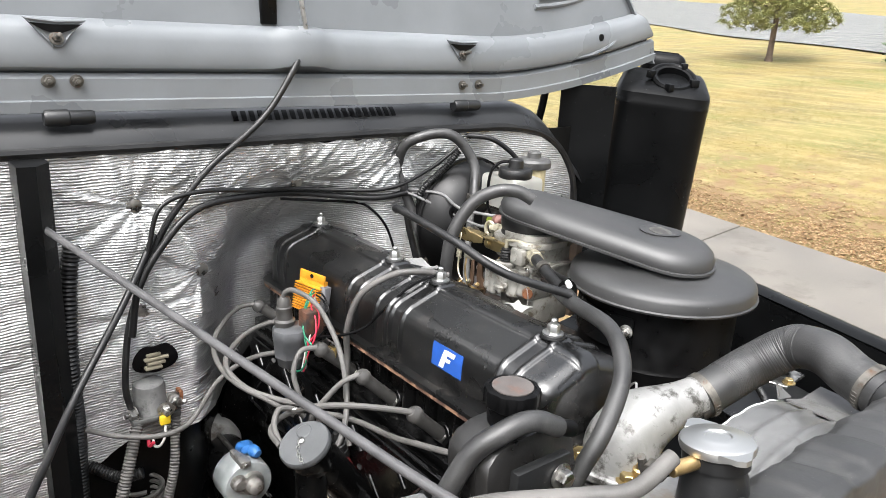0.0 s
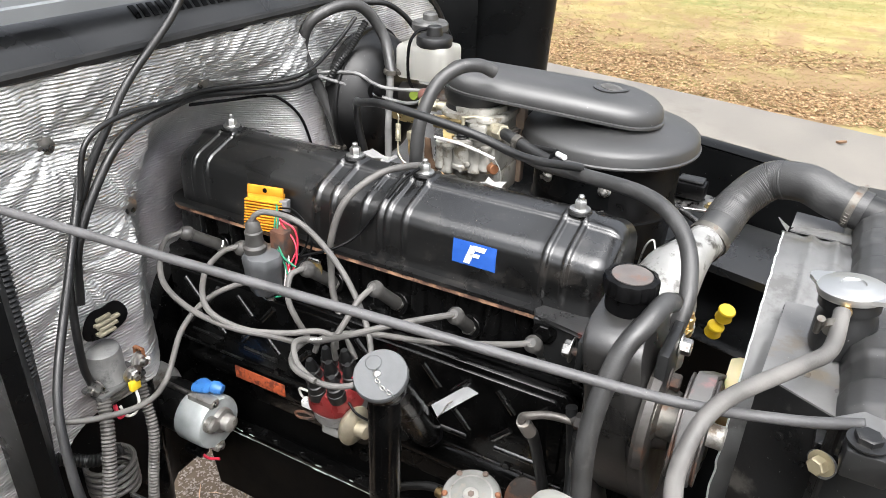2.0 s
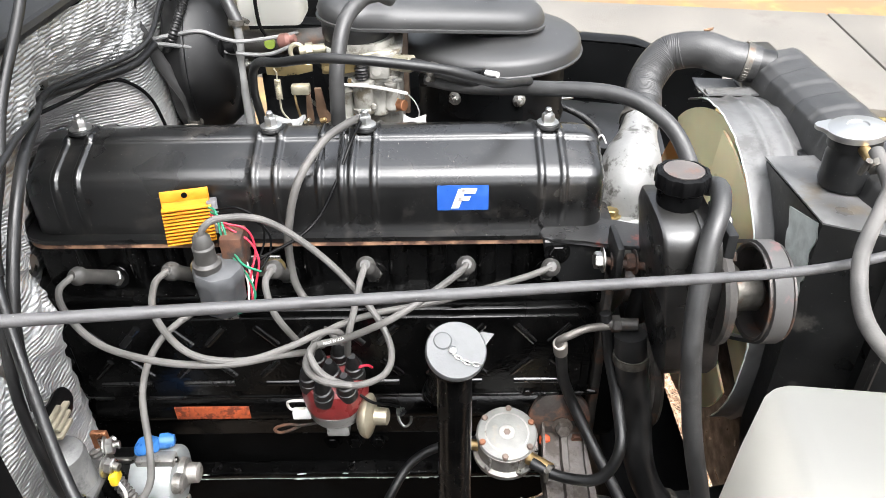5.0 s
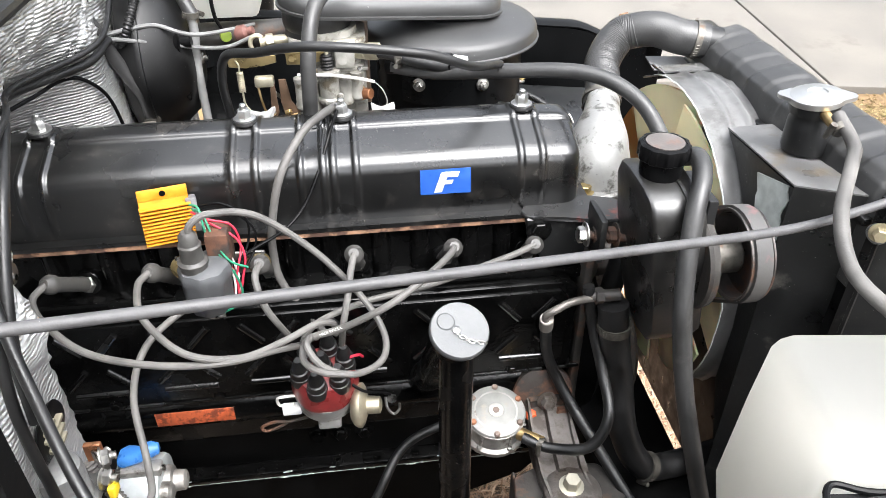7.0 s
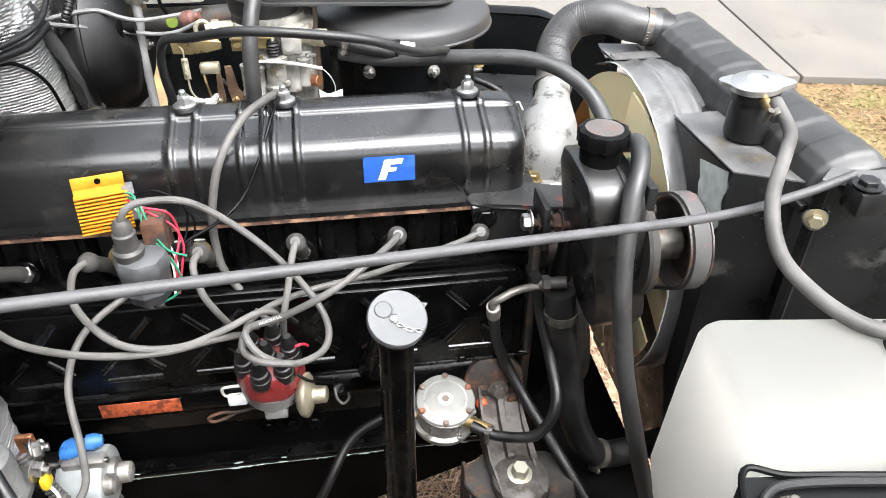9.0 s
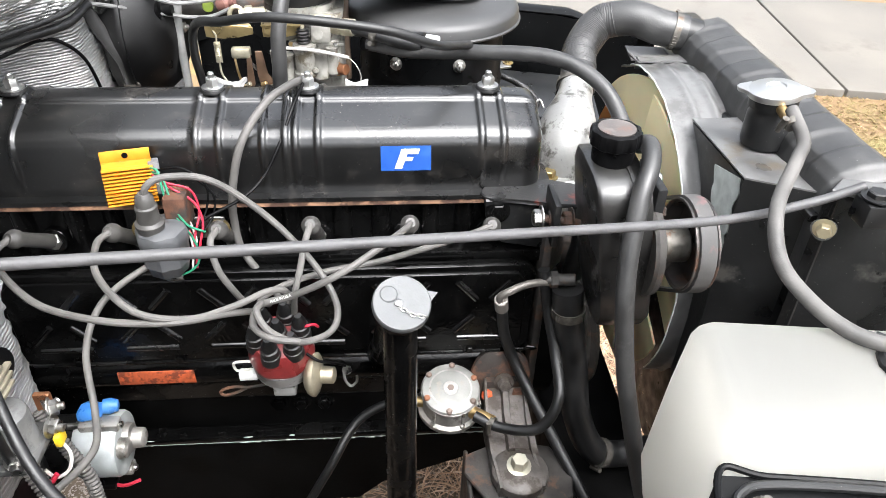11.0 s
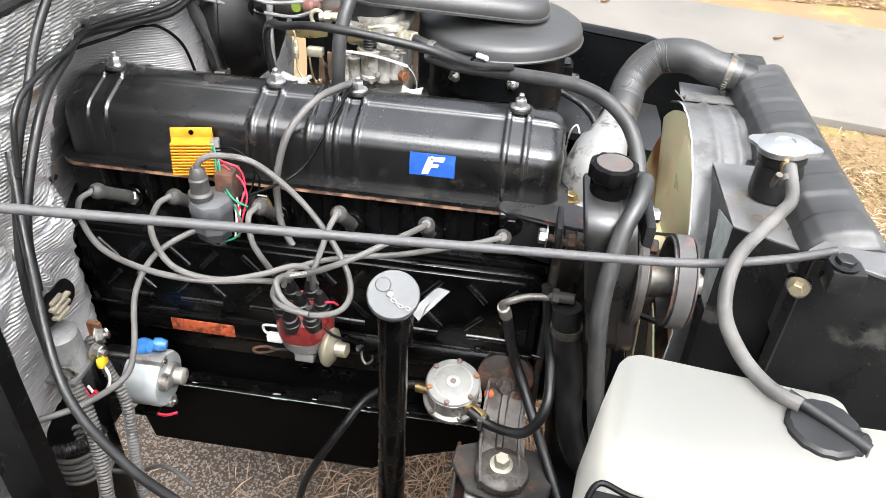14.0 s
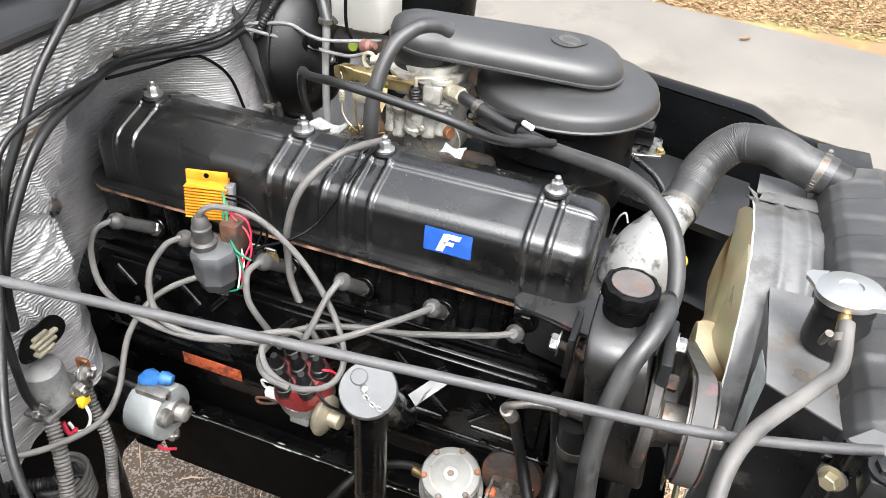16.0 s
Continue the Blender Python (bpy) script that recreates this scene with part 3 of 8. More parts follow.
for y, z in ((-0.4355, 1.306), (-0.4005, 1.306), (0.288, 1.2965), (0.3295, 1.2975)):
    part("hinge_bolt", bolt((0.038, y, z), (1, 0, 0), 0.0062, 0.005, True, 0.008), DULL_STEEL, hood)
part("drain_hole", lathe([(0, 0), (0.0075, 0), (0.0075, 0.003), (0, 0.003)], (0.0385, 0.682, 1.398), (1, 0, 0.1), 20), PLASTIC_BLACK, hood)
for k in range(4):
    z = 1.452 + k * 0.019
    part("pressed_rib", tube([(0.000, 0.505 + 0.012 * k, z), (0.001, 0.58, z + 0.010), (-0.004, 0.655 - 0.006 * k, z + 0.026)], 0.0055, 8, 6), HOOD_GREY, hood)
part("recess_lip", tube([(0.036, 0.60, 1.352), (0.040, 0.66, 1.362), (0.040, 0.715, 1.382), (0.036, 0.735, 1.395)], 0.005, 8, 6), HOOD_GREY, hood)
part("prop_catch", box(0.000, 0.012, -0.115, -0.088, 1.392, 1.52, 0.002), BODY_BLACK, hood)
part("prop_rod", tube([(0.03, -0.075, 1.56), (0.034, -0.062, 1.46), (0.038, -0.050, 1.385)], 0.004, 8), STEEL, hood, "thin steel hood prop end")

# ---------------------------------------------------------------- jerry can beside the cowl
can_at = Matrix.Translation((0.060, 0.864, 0.927)) @ Matrix.Rotation(radians(38.7), 4, "Z") @ Matrix.Rotation(radians(3.5), 4, "Y") @ Matrix.Rotation(radians(-1.5), 4, "X")
can = thing("jerry_can", "dented matt black metal jerry can mounted beside the cowl", "jerry can", (0.13, 0.74, 0.92))


def rounded(w, d, r, n=6):
    out = []
    for cx, cy, a0 in ((w / 2 - r, d / 2 - r, 0), (-w / 2 + r, d / 2 - r, 90), (-w / 2 + r, -d / 2 + r, 180), (w / 2 - r, -d / 2 + r, 270)):
        out += [(cx + r * math.cos(radians(a0 + 90 * k / n)), cy + r * math.sin(radians(a0 + 90 * k / n))) for k in range(n + 1)]
    return out


rings = []
for sx, sy, cy, z in ((0.80, 0.80, 0, -0.03), (0.93, 0.93, 0, -0.022), (0.99, 0.99, 0, 0.0), (1.0, 1.0, 0, 0.02), (1.0, 1.0, 0, 0.322), (1.012, 1.012, 0, 0.328), (1.0, 1.0, 0, 0.334), (1.0, 0.998, 0, 0.352), (0.98, 0.965, 0.003, 0.360), (0.93, 0.84, 0.018, 0.376), (0.87, 0.70, 0.034, 0.392), (0.78, 0.60, 0.042, 0.402), (0.60, 0.45, 0.045, 0.404)):
    rings.append([can_at @ Vector((x * sx, y * sy + cy, z)) for x, y in rounded(0.210, 0.290, 0.050)])
part("can_body", loft(rings), BODY_BLACK, can)
spout_at, spout_up = can_at @ Vector((0.014, -0.072, 0.368)), (can_at.to_3x3() @ Vector((0.08, -0.62, 1))).normalized()
part("can_spout", lathe([(0.034, 0.0), (0.047, 0.0), (0.047, 0.026), (0.043, 0.031), (0.037, 0.030), (0.035, 0.012), (0, 0.010)], spout_at, spout_up, 32), BODY_BLACK, can, "recessed filler rim with clamp")
su, sv = frame_of(spout_up)[1:]
part("can_clamp", tube([spout_at + spout_up * 0.028 + (su * math.cos(a) + sv * math.sin(a)) * 0.049 for a in span(2.6, 6.2, 14)], 0.0055, 8, 4), BODY_BLACK, can)
for a in (1.2, 2.6, 4.0, 6.2):
    part("clamp_lug", box(-0.007, 0.007, -0.010, 0.010, -0.004, 0.014, 0.003, Matrix.Translation(spout_at + spout_up * 0.026 + (su * math.cos(a) + sv * math.sin(a)) * 0.050) @ Matrix.Rotation(a, 4, "Z")), BODY_BLACK, can)
part("can_hump", box(-0.055, 0.050, 0.030, 0.125, 0.36, 0.446, 0.024, can_at, 4), BODY_BLACK, can, "rounded hump with a finger hollow")
part("hump_hollow", box(-0.033, 0.030, 0.050, 0.105, 0.4445, 0.4475, 0.001, can_at), PLASTIC_BLACK, can)
for z in (0.02, 0.36):
    part("side_crease", box(-0.089, -0.0865, -0.105, 0.105, z - 0.002, z + 0.002, 0.001, can_at), BODY_BLACK, can)
part("can_bracket", loft([[Vector((0.000, 0.612, z)), Vector((0.093, 0.690, z)), Vector((0.088, 0.696, z)), Vector((-0.005, 0.618, z))] for z in (0.86, 1.295)]), BODY_BLACK, can, "black mounting plate")
part("mirror_arm", tube([(-0.10, 0.60, 1.05), (-0.07, 0.62, 1.2), (-0.06, 0.63, 1.3)], 0.009, 10), BODY_BLACK, can)

# ---------------------------------------------------------------- engine
engine = thing("engine", "black painted inline six-cylinder engine with chipped paint", "engine", (0.3, 0, 0.5))
X0, X1 = -0.058, 0.652


COVER_PROFILE = [(-0.0800, 0.0), (-0.0798, 0.030), (-0.0790, 0.052), (-0.0770, 0.066), (-0.0725, 0.076), (-0.065, 0.082), (-0.050, 0.0875), (-0.030, 0.0945), (-0.0195, 0.098), (-0.0175, 0.1015), (-0.0135, 0.1032), (0, 0.1036)]


def cover_ribs(x):
    return sum(math.exp(-((x - c) / 0.0040) ** 4) for b in (0.0, 0.239, 0.318, 0.357, 0.585) for c in (b - 0.0135, b + 0.0135))


def cover_point(x, u):
    """u runs from the near rail over the top to the far rail."""
    e = max(0.0, min(x - X0, X1 - x))
    corner = math.sqrt(max(0.0, 1 - (1 - min(1, e / 0.028)) ** 2))
    brow = math.sqrt(max(0.0, 1 - (1 - min(1, e / 0.024)) ** 2))
    v = abs(u - 0.5) * 2
    f = (1 - v) * (len(COVER_PROFILE) - 1)
    i = min(int(f), len(COVER_PROFILE) - 2)
    (y0, z0), (y1, z1) = COVER_PROFILE[i], COVER_PROFILE[i + 1]
    y, z = y0 + (y1 - y0) * (f - i), z0 + (z1 - z0) * (f - i)
    side = -1 if u < 0.5 else 1
    y = -y * side * (0.68 + 0.32 * corner)
    y = -y if side < 0 and y > 0 or side > 0 and y < 0 else y
    z = z * (0.80 + 0.20 * brow) - 0.003 * step(0.0, 0.05, z) * (1 - step(0, 0.09, e))
    n = Vector((0, side * (1 - step(0.055, 0.085, z)), 0.25 + step(0.04, 0.08, z))).normalized()
    grow = cover_ribs(x) * 0.0034 * step(0.012, 0.035, z) * brow
    return Vector((x, y, 0.936 + z)) + n * grow


us = span(0, 1, 67)
xs = []
x = X0
while x < X1:
    xs.append(x)
    near_rib = min(abs(x - c) for b in (0.0, 0.239, 0.318, 0.357, 0.585) for c in (b - 0.014, b + 0.014))
    e = min(x - X0, X1 - x)
    x += 0.0014 if near_rib < 0.008 else 0.0025 if e < 0.06 else 0.006
xs.append(X1)
bm = sheet(cover_point, xs, us)
bm.verts.ensure_lookup_table()
n = len(us)
bm.faces.new([bm.verts[k] for k in range(n)])
bm.faces.new([bm.verts[len(bm.verts) - n + k] for k in range(n)])
cover = part("valve_cover", bm, COVER_BLACK, engine, "satin black ribbed steel valve cover, dusty", 50)


def oblong(x0, x1, w, r, z0, z1, mid_z=None):
    pts = rounded(x1 - x0, 2 * w, r, 8)
    cx = (x0 + x1) / 2
    return loft([[Vector((cx + x, y, z)) for x, y in pts] for z in (z0, z1)])


bm = oblong(X0 - 0.016, X1 + 0.014, 0.094, 0.035, 0.9325, 0.9385)
bmesh.ops.bevel(bm, geom=[e for e in bm.edges], offset=0.0018, segments=2, affect="EDGES")
part("cover_flange", bm, COVER_BLACK, cover)
part("cover_gasket", oblong(X0 - 0.013, X1 + 0.011, 0.0930, 0.034, 0.9262, 0.9325), GASKET, engine, "brown cork gasket edge, oil stained")
for bx in (0.0, 0.239, 0.357, 0.585):
    at = (bx, 0.0, 1.040)
    part("grommet", lathe([(0, 0), (0.015, 0), (0.016, 0.002), (0.015, 0.005), (0, 0.005)], at, segs=24), RUBBER, cover)
    nut = lathe([(0, 0.005), (0.0135, 0.005), (0.0135, 0.0068), (0.011, 0.0075), (0, 0.0075)], at, segs=24)
    lathe([(0, 0.0075), (0.0082, 0.0075), (0.0082, 0.0165), (0.0070, 0.0180), (0, 0.0180)], at, (0, 0, 1), 6, nut)
    lathe([(0, 0.0180), (0.0042, 0.0180), (0.0042, 0.0235), (0.003, 0.0250), (0, 0.0250)], at, (0, 0, 1), 14, nut)
    part("cover_nut", nut, CHROME, cover, "bright hexagon nut with washer and stud end")

# sticker with its letter
sticker = thing("sticker", "worn blue sticker with a white letter on the valve cover", "sticker", (0.476, -0.08, 0.985))


def cover_side(z):
    """The near side of the cover at height z."""
    for (y0, z0), (y1, z1) in zip(COVER_PROFILE, COVER_PROFILE[1:]):
        if z0 <= z - 0.936 <= z1:
            return y0 + (y1 - y0) * (z - 0.936 - z0) / (z1 - z0)
    return -0.08


part("sticker_sheet", sheet(lambda u, v: Vector((0.446 + 0.062 * u, cover_side(0.968 + 0.033 * v) - 0.0010, 0.968 + 0.033 * v)), span(0, 1, 12), span(0, 1, 12), 0.0006), BLUE, sticker)


def letter_bar(pts):
    (a, b), (c, d) = (pts[0], pts[3]), (pts[1], pts[2])
    rows = []
    for k in range(9):
        p, q = Vector(a).lerp(Vector(b), k / 8), Vector(c).lerp(Vector(d), k / 8)
        rows.append([Vector((0.446 + 0.062 * e.x, cover_side(0.968 + 0.033 * e.y) - dy, 0.968 + 0.033 * e.y)) for e, dy in ((p, 0.0017), (q, 0.0017), (q, 0.0023), (p, 0.0023))])
    return loft(rows)


part("letter_f_stem", letter_bar([(0.27, 0.10), (0.42, 0.10), (0.56, 0.88), (0.41, 0.88)]), WHITE, sticker)
part("letter_f_top", letter_bar([(0.44, 0.70), (0.74, 0.70), (0.78, 0.90), (0.47, 0.90)]), WHITE, sticker)
part("letter_f_middle", letter_bar([(0.40, 0.42), (0.62, 0.42), (0.65, 0.58), (0.43, 0.58)]), WHITE, sticker)

# cylinder head with upright bosses between the plugs
head = part("cylinder_head", box(X0 - 0.005, X1 + 0.005, -0.074, 0.085, 0.845, 0.9262, 0.003), ENGINE_BLACK, engine)
PLUGS = [0.028, 0.139, 0.251, 0.362, 0.476, 0.585]
for px in PLUGS:
    for dx in (-0.032, 0.032):
        part("head_boss", rod((px + dx, -0.072, 0.846), (px + dx, -0.072, 0.925), 0.013, 16), ENGINE_BLACK, head)
    part("plug_well", rod((px, -0.060, 0.868), (px, -0.082, 0.873), 0.017, 20), ENGINE_BLACK, head)
part("head_ledge", box(X0 - 0.012, X1 + 0.012, -0.104, 0.1, 0.838, 0.858, 0.005), ENGINE_BLACK, engine)

# pushrod cover with pressed crosses
part("block", box(X0, X1, -0.108, 0.12, 0.60, 0.82, 0.006), ENGINE_BLACK, engine)
part("side_cover_rim", slab([(X0 + 0.026, 0.694), (X1 - 0.020, 0.694), (X1 - 0.004, 0.708), (X1 - 0.004, 0.834), (X1 - 0.018, 0.848), (X0 + 0.020, 0.848), (X0 + 0.006, 0.834), (X0 + 0.006, 0.708)], "y", -0.122, -0.106, 0.002), ENGINE_BLACK, engine)
side_cover = part("side_cover", slab([(X0 + 0.038, 0.708), (X1 - 0.030, 0.708), (X1 - 0.016, 0.722), (X1 - 0.016, 0.824), (X1 - 0.030, 0.838), (X0 + 0.034, 0.838), (X0 + 0.02, 0.824), (X0 + 0.02, 0.722)], "y", -0.126, -0.12, 0.002), ENGINE_BLACK, engine, "pressed steel pushrod cover with raised crosses")
for k in range(6):
    cx = 0.022 + k * 0.1115
    for p, q in (((-0.036, 0.824), (-0.010, 0.794)), ((0.036, 0.824), (0.010, 0.794)), ((-0.013, 0.766), (-0.038, 0.739)), ((0.013, 0.766), (0.038, 0.739)), ((-0.034, 0.725), (0.034, 0.725))):
        part("pressed_bar", tube([(cx + p[0], -0.1245, p[1]), (cx + q[0], -0.1245, q[1])], 0.0052, 12), PRESSED_BLACK, side_cover)
for bx, bz in ((-0.044, 0.768), (0.03, 0.701), (0.164, 0.701), (0.30, 0.701), (0.43, 0.701), (0.565, 0.701)):
    part("cover_bolt", bolt((bx, -0.122, bz), (0, -1, 0), 0.006, 0.005), ENGINE_BLACK, side_cover)

part("cover_lip", tube([(X0 + 0.010, -0.1225, 0.712), (X0 + 0.014, -0.1225, 0.701), (X0 + 0.026, -0.1225, 0.6955), (0.3, -0.1225, 0.6955), (X1 - 0.020, -0.1225, 0.6955), (X1 - 0.008, -0.1225, 0.701), (X1 - 0.0055, -0.1225, 0.712)], 0.0026, 8), PRESSED_BLACK, side_cover)

# camshaft gallery bulge, skirt, sump rail and sump
part("gallery", tube([(X0 + 0.02, -0.094, 0.662), (0.3, -0.094, 0.662), (X1 - 0.01, -0.094, 0.662)], 0.030, 20), ENGINE_BLACK, engine)
part("skirt", box(X0, X1, -0.104, 0.12, 0.53, 0.66, 0.01), SUMP_BLACK, engine)
part("sump_rail", box(X0 - 0.01, X1, -0.125, 0.14, 0.522, 0.534, 0.003), ENGINE_BLACK, engine)
part("sump_gasket", box(X0 - 0.008, X1 - 0.002, -0.122, 0.135, 0.5185, 0.522, 0), BARE_PAINT, engine, "chipped pale sump gasket line")
sump = slab([(X0 + 0.03, 0.345), (0.40, 0.345), (0.432, 0.400), (0.60, 0.452), (X1 - 0.01, 0.5), (X1 - 0.005, 0.519), (X0, 0.519)], "y", -0.112, 0.13, 0.008)
part("sump", sump, SUMP_BLACK, engine)
rnd = random.Random(77)
chips = bmesh.new()
for _ in range(90):
    cx, cz, cw = rnd.uniform(X0, X1 - 0.03), rnd.choice((0.5225, 0.5335, 0.523)) + rnd.uniform(-0.001, 0.001), rnd.uniform(0.0008, 0.006)
    if noise.noise(Vector((cx * 9, 0, 0))) > -0.15:
        loft([[Vector((cx - cw, y, cz)), Vector((cx - cw * 0.3, y, cz + rnd.uniform(0.0006, 0.002))), Vector((cx + cw, y, cz + 0.0004)), Vector((cx + cw * 0.4, y, cz - rnd.uniform(0.0003, 0.0012)))] for y in (-0.1262, -0.1252)], bm=chips)
chipped = part("chipped_paint", chips, BARE_PAINT, engine, "pale chipped paint along the sump rail")
tagged(chipped, kind="stuff")
for k in range(12):
    part("sump_bolt", bolt((X0 + 0.02 + k * 0.058, -0.117, 0.534), (0, 0, 1), 0.005, 0.005), ENGINE_BLACK, engine)
for bx in (0.285, 0.318, 0.352):
    part("core_plug", bolt((bx, -0.103, 0.585), (0, -1, 0.1), 0.010, 0.010), ENGINE_BLACK, engine)
plate = thing("maker_plate", "rusted orange identification plate on the block", "plate", (0.127, -0.13, 0.672))
part("plate_sheet", box(0.076, 0.180, -0.1305, -0.1285, 0.660, 0.684, 0.0008), RUST_PLATE, plate)

# ---------------------------------------------------------------- air cleaner
air = thing("air_cleaner", "satin black oil-bath air cleaner with oval intake hood", "air cleaner", (0.532, 0.292, 0.86))
AC = Vector((0.532, 0.297, 0.0))
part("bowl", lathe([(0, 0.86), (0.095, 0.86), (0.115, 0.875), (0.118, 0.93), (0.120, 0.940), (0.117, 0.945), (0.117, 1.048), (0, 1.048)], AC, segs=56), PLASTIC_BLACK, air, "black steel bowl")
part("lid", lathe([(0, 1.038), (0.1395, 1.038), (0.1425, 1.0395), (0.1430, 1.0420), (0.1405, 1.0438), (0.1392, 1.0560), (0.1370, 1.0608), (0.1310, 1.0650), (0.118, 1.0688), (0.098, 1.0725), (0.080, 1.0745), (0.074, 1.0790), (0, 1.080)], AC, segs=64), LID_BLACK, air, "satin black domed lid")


def stadium(a, b, ra, rb, n=14):
    """Outline round two discs of different size."""
    a, b = Vector(a), Vector(b)
    d = b - a
    base = math.atan2(d.y, d.x)
    off = math.acos(max(-1, min(1, (ra - rb) / d.length)))
    out = []
    for k in range(n + 1):
        t = base + off + (2 * math.pi - 2 * off) * k / n
        out.append(a + Vector((math.cos(t), math.sin(t))) * ra)
    for k in range(n + 1):
        t = base - off + 2 * off * k / n
        out.append(b + Vector((math.cos(t), math.sin(t))) * rb)
    return out


ha, hb = (0.333, 0.212), (0.543, 0.288)


def hood_z(p, z):
    return z + 0.036 - 0.125 * (p.x - 0.33)


rings = []
for s, z in ((-0.004, 1.078), (0.003, 1.078), (0.003, 1.0815), (0.0, 1.0825), (0.001, 1.090), (-0.003, 1.100), (-0.010, 1.106), (-0.020, 1.110), (-0.034, 1.1125), (-0.048, 1.113)):
    rings.append([Vector((p.x, p.y, hood_z(p, z))) for p in stadium(ha, hb, 0.056 + s, 0.068 + s)])
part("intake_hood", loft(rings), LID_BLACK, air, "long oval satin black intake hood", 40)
part("hood_pedestal", lathe([(0, 1.06), (0.055, 1.06), (0.055, 1.088), (0, 1.088)], (0.540, 0.288, 0), segs=32), BODY_BLACK, air)
tilted = Vector((0.125, 0, 1)).normalized()
part("badge_ring", lathe([(0, 0.0), (0.026, 0.0), (0.027, 0.0025), (0.023, 0.0035), (0.018, 0.0015), (0, 0.0015)], (0.526, 0.286, 1.1240), tilted, 32, None, lambda t: 1 + 0.22 * math.cos(2 * t - 0.6)), LID_BLACK, air)
part("centre_nut", lathe([(0, 0.001), (0.017, 0.001), (0.017, 0.0022), (0.008, 0.003), (0, 0.003)], (0.526, 0.286, 1.1240), tilted, 24), surface("tarnished_badge_metal", (0.10, 0.095, 0.085), 0.5, 0.3, 0.4, 60.0, 0.3, stain=(0.05, 0.048, 0.044), stain_at=0.5, stain_scale=60.0), air, "worn tarnished centre disc")
part("bracket", sheet(lambda t, v: Vector((AC.x + 0.123 * math.sin(t), AC.y - 0.123 * math.cos(t), 0.968 + 0.052 * v)), span(-0.75, 0.35, 14), span(0, 1, 3), 0.002), BODY_BLACK, air)
for t in (-0.50, 0.28):
    p = Vector((AC.x + 0.125 * math.sin(t), AC.y - 0.125 * math.cos(t), 1.0))
    part("bracket_bolt", bolt(p, (math.sin(t), -math.cos(t), 0.1), 0.007, 0.006, True, 0.006), STEEL, air)
part("carb_collar", lathe([(0, 1.078), (0.045, 1.078), (0.048, 1.082), (0.046, 1.090), (0.048, 1.094), (0.049, 1.098), (0.049, 1.110), (0.046, 1.115), (0, 1.115)], (0.330, 0.208, 0), segs=36), RUBBER, air, "black rubber collar on the carburettor")

# ---------------------------------------------------------------- radiator, shroud, fan
radiator = thing("radiator", "black painted radiator with ribbed top tank, chipped paint", "radiator", (0.95, -0.05, 0.55))


TANK_PROFILE = [(0.897, 0.93), (0.897, 1.020), (0.8985, 1.034), (0.904, 1.050), (0.914, 1.0595), (0.938, 1.066), (0.960, 1.0695), (0.970, 1.066), (0.974, 1.052), (0.974, 0.93)]


def tank_top(u, v):
    y = 0.200 - 0.475 * u
    wave = math.cos(2 * math.pi * (y - 0.005) / 0.083)
    rib = 0.0065 * step(-0.5, 0.3, wave)
    t = v * (len(TANK_PROFILE) - 1)
    i = min(int(t), len(TANK_PROFILE) - 2)
    a, b = TANK_PROFILE[i], TANK_PROFILE[i + 1]
    p = Vector((a[0] + (b[0] - a[0]) * (t - i), y, a[1] + (b[1] - a[1]) * (t - i)))
    w = step(1.024, 1.046, p.z) * step(0.0, 0.04, min(u, 1 - u)) * (1 - 0.5 * step(0.955, 0.972, p.x))
    shrink = (1 - step(0, 0.03, min(u, 1 - u))) * 0.012
    dent = 0.0025 * noise.noise(Vector((p.x * 25, y * 25, 1.7)))
    return p + Vector((-0.55, 0, 0.83)) * (0.6 * rib * w + 1.5 * dent * w - shrink * step(0.98, 1.03, p.z))


bm = sheet(tank_top, span(0, 1, 200), span(0, 1, 49))
for k in (0, 199 * 49):
    bm.verts.ensure_lookup_table()
    bm.faces.new([bm.verts[k + j] for j in range(49)])
part("top_tank", bm, TANK_GREY, radiator, "ribbed black top tank", 50)
part("tank_seam", box(0.888, 0.899, -0.275, 0.2, 1.010, 1.019, 0.002), RAD_BLACK, radiator)
part("core", box(0.90, 0.972, -0.275, 0.2, 0.40, 0.93, 0.002), PLASTIC_BLACK, radiator)
part("end_plate", box(0.895, 0.965, 0.202, 0.285, 1.040, 1.047, 0.002), RAD_BLACK, radiator)
part("hose_neck", rod((0.880, 0.178, 1.056), (0.925, 0.168, 1.049), 0.024, 28), RAD_BLACK, radiator)
cap_at = Vector((0.890, -0.138, 1.100))
part("filler_neck", lathe([(0, -0.066), (0.0285, -0.066), (0.0295, -0.061), (0.0288, -0.054), (0.0262, -0.030), (0.0240, -0.025), (0.0240, -0.021), (0.0265, -0.018), (0.0262, -0.004), (0, -0.004)], cap_at, (-0.10, 0.02, 1), 32), RAD_BLACK, radiator, "black filler neck")
part("neck_seal", lathe([(0, -0.020), (0.027, -0.020), (0.027, -0.010), (0, -0.010)], cap_at, (-0.10, 0.02, 1), 32), RAD_BLACK, radiator)
part("overflow_stub", rod((0.889, -0.160, 1.086), (0.884, -0.190, 1.086), 0.006, 14), BRASS, radiator, "brass overflow stub")
CA = Vector((-0.13, 0.02, 1)).normalized()
cap = part("radiator_cap", lathe([(0, -0.004), (0.0275, -0.009), (0.0295, -0.008), (0.0305, -0.004), (0.0298, -0.001), (0.0265, 0.0008), (0.0205, 0.0008), (0.0175, 0.0024), (0.0110, 0.0028), (0.0100, 0.0014), (0.006, 0.0018), (0, 0.0022)], cap_at, CA, 64), CHROME, radiator, "bright plated radiator cap with two ears")
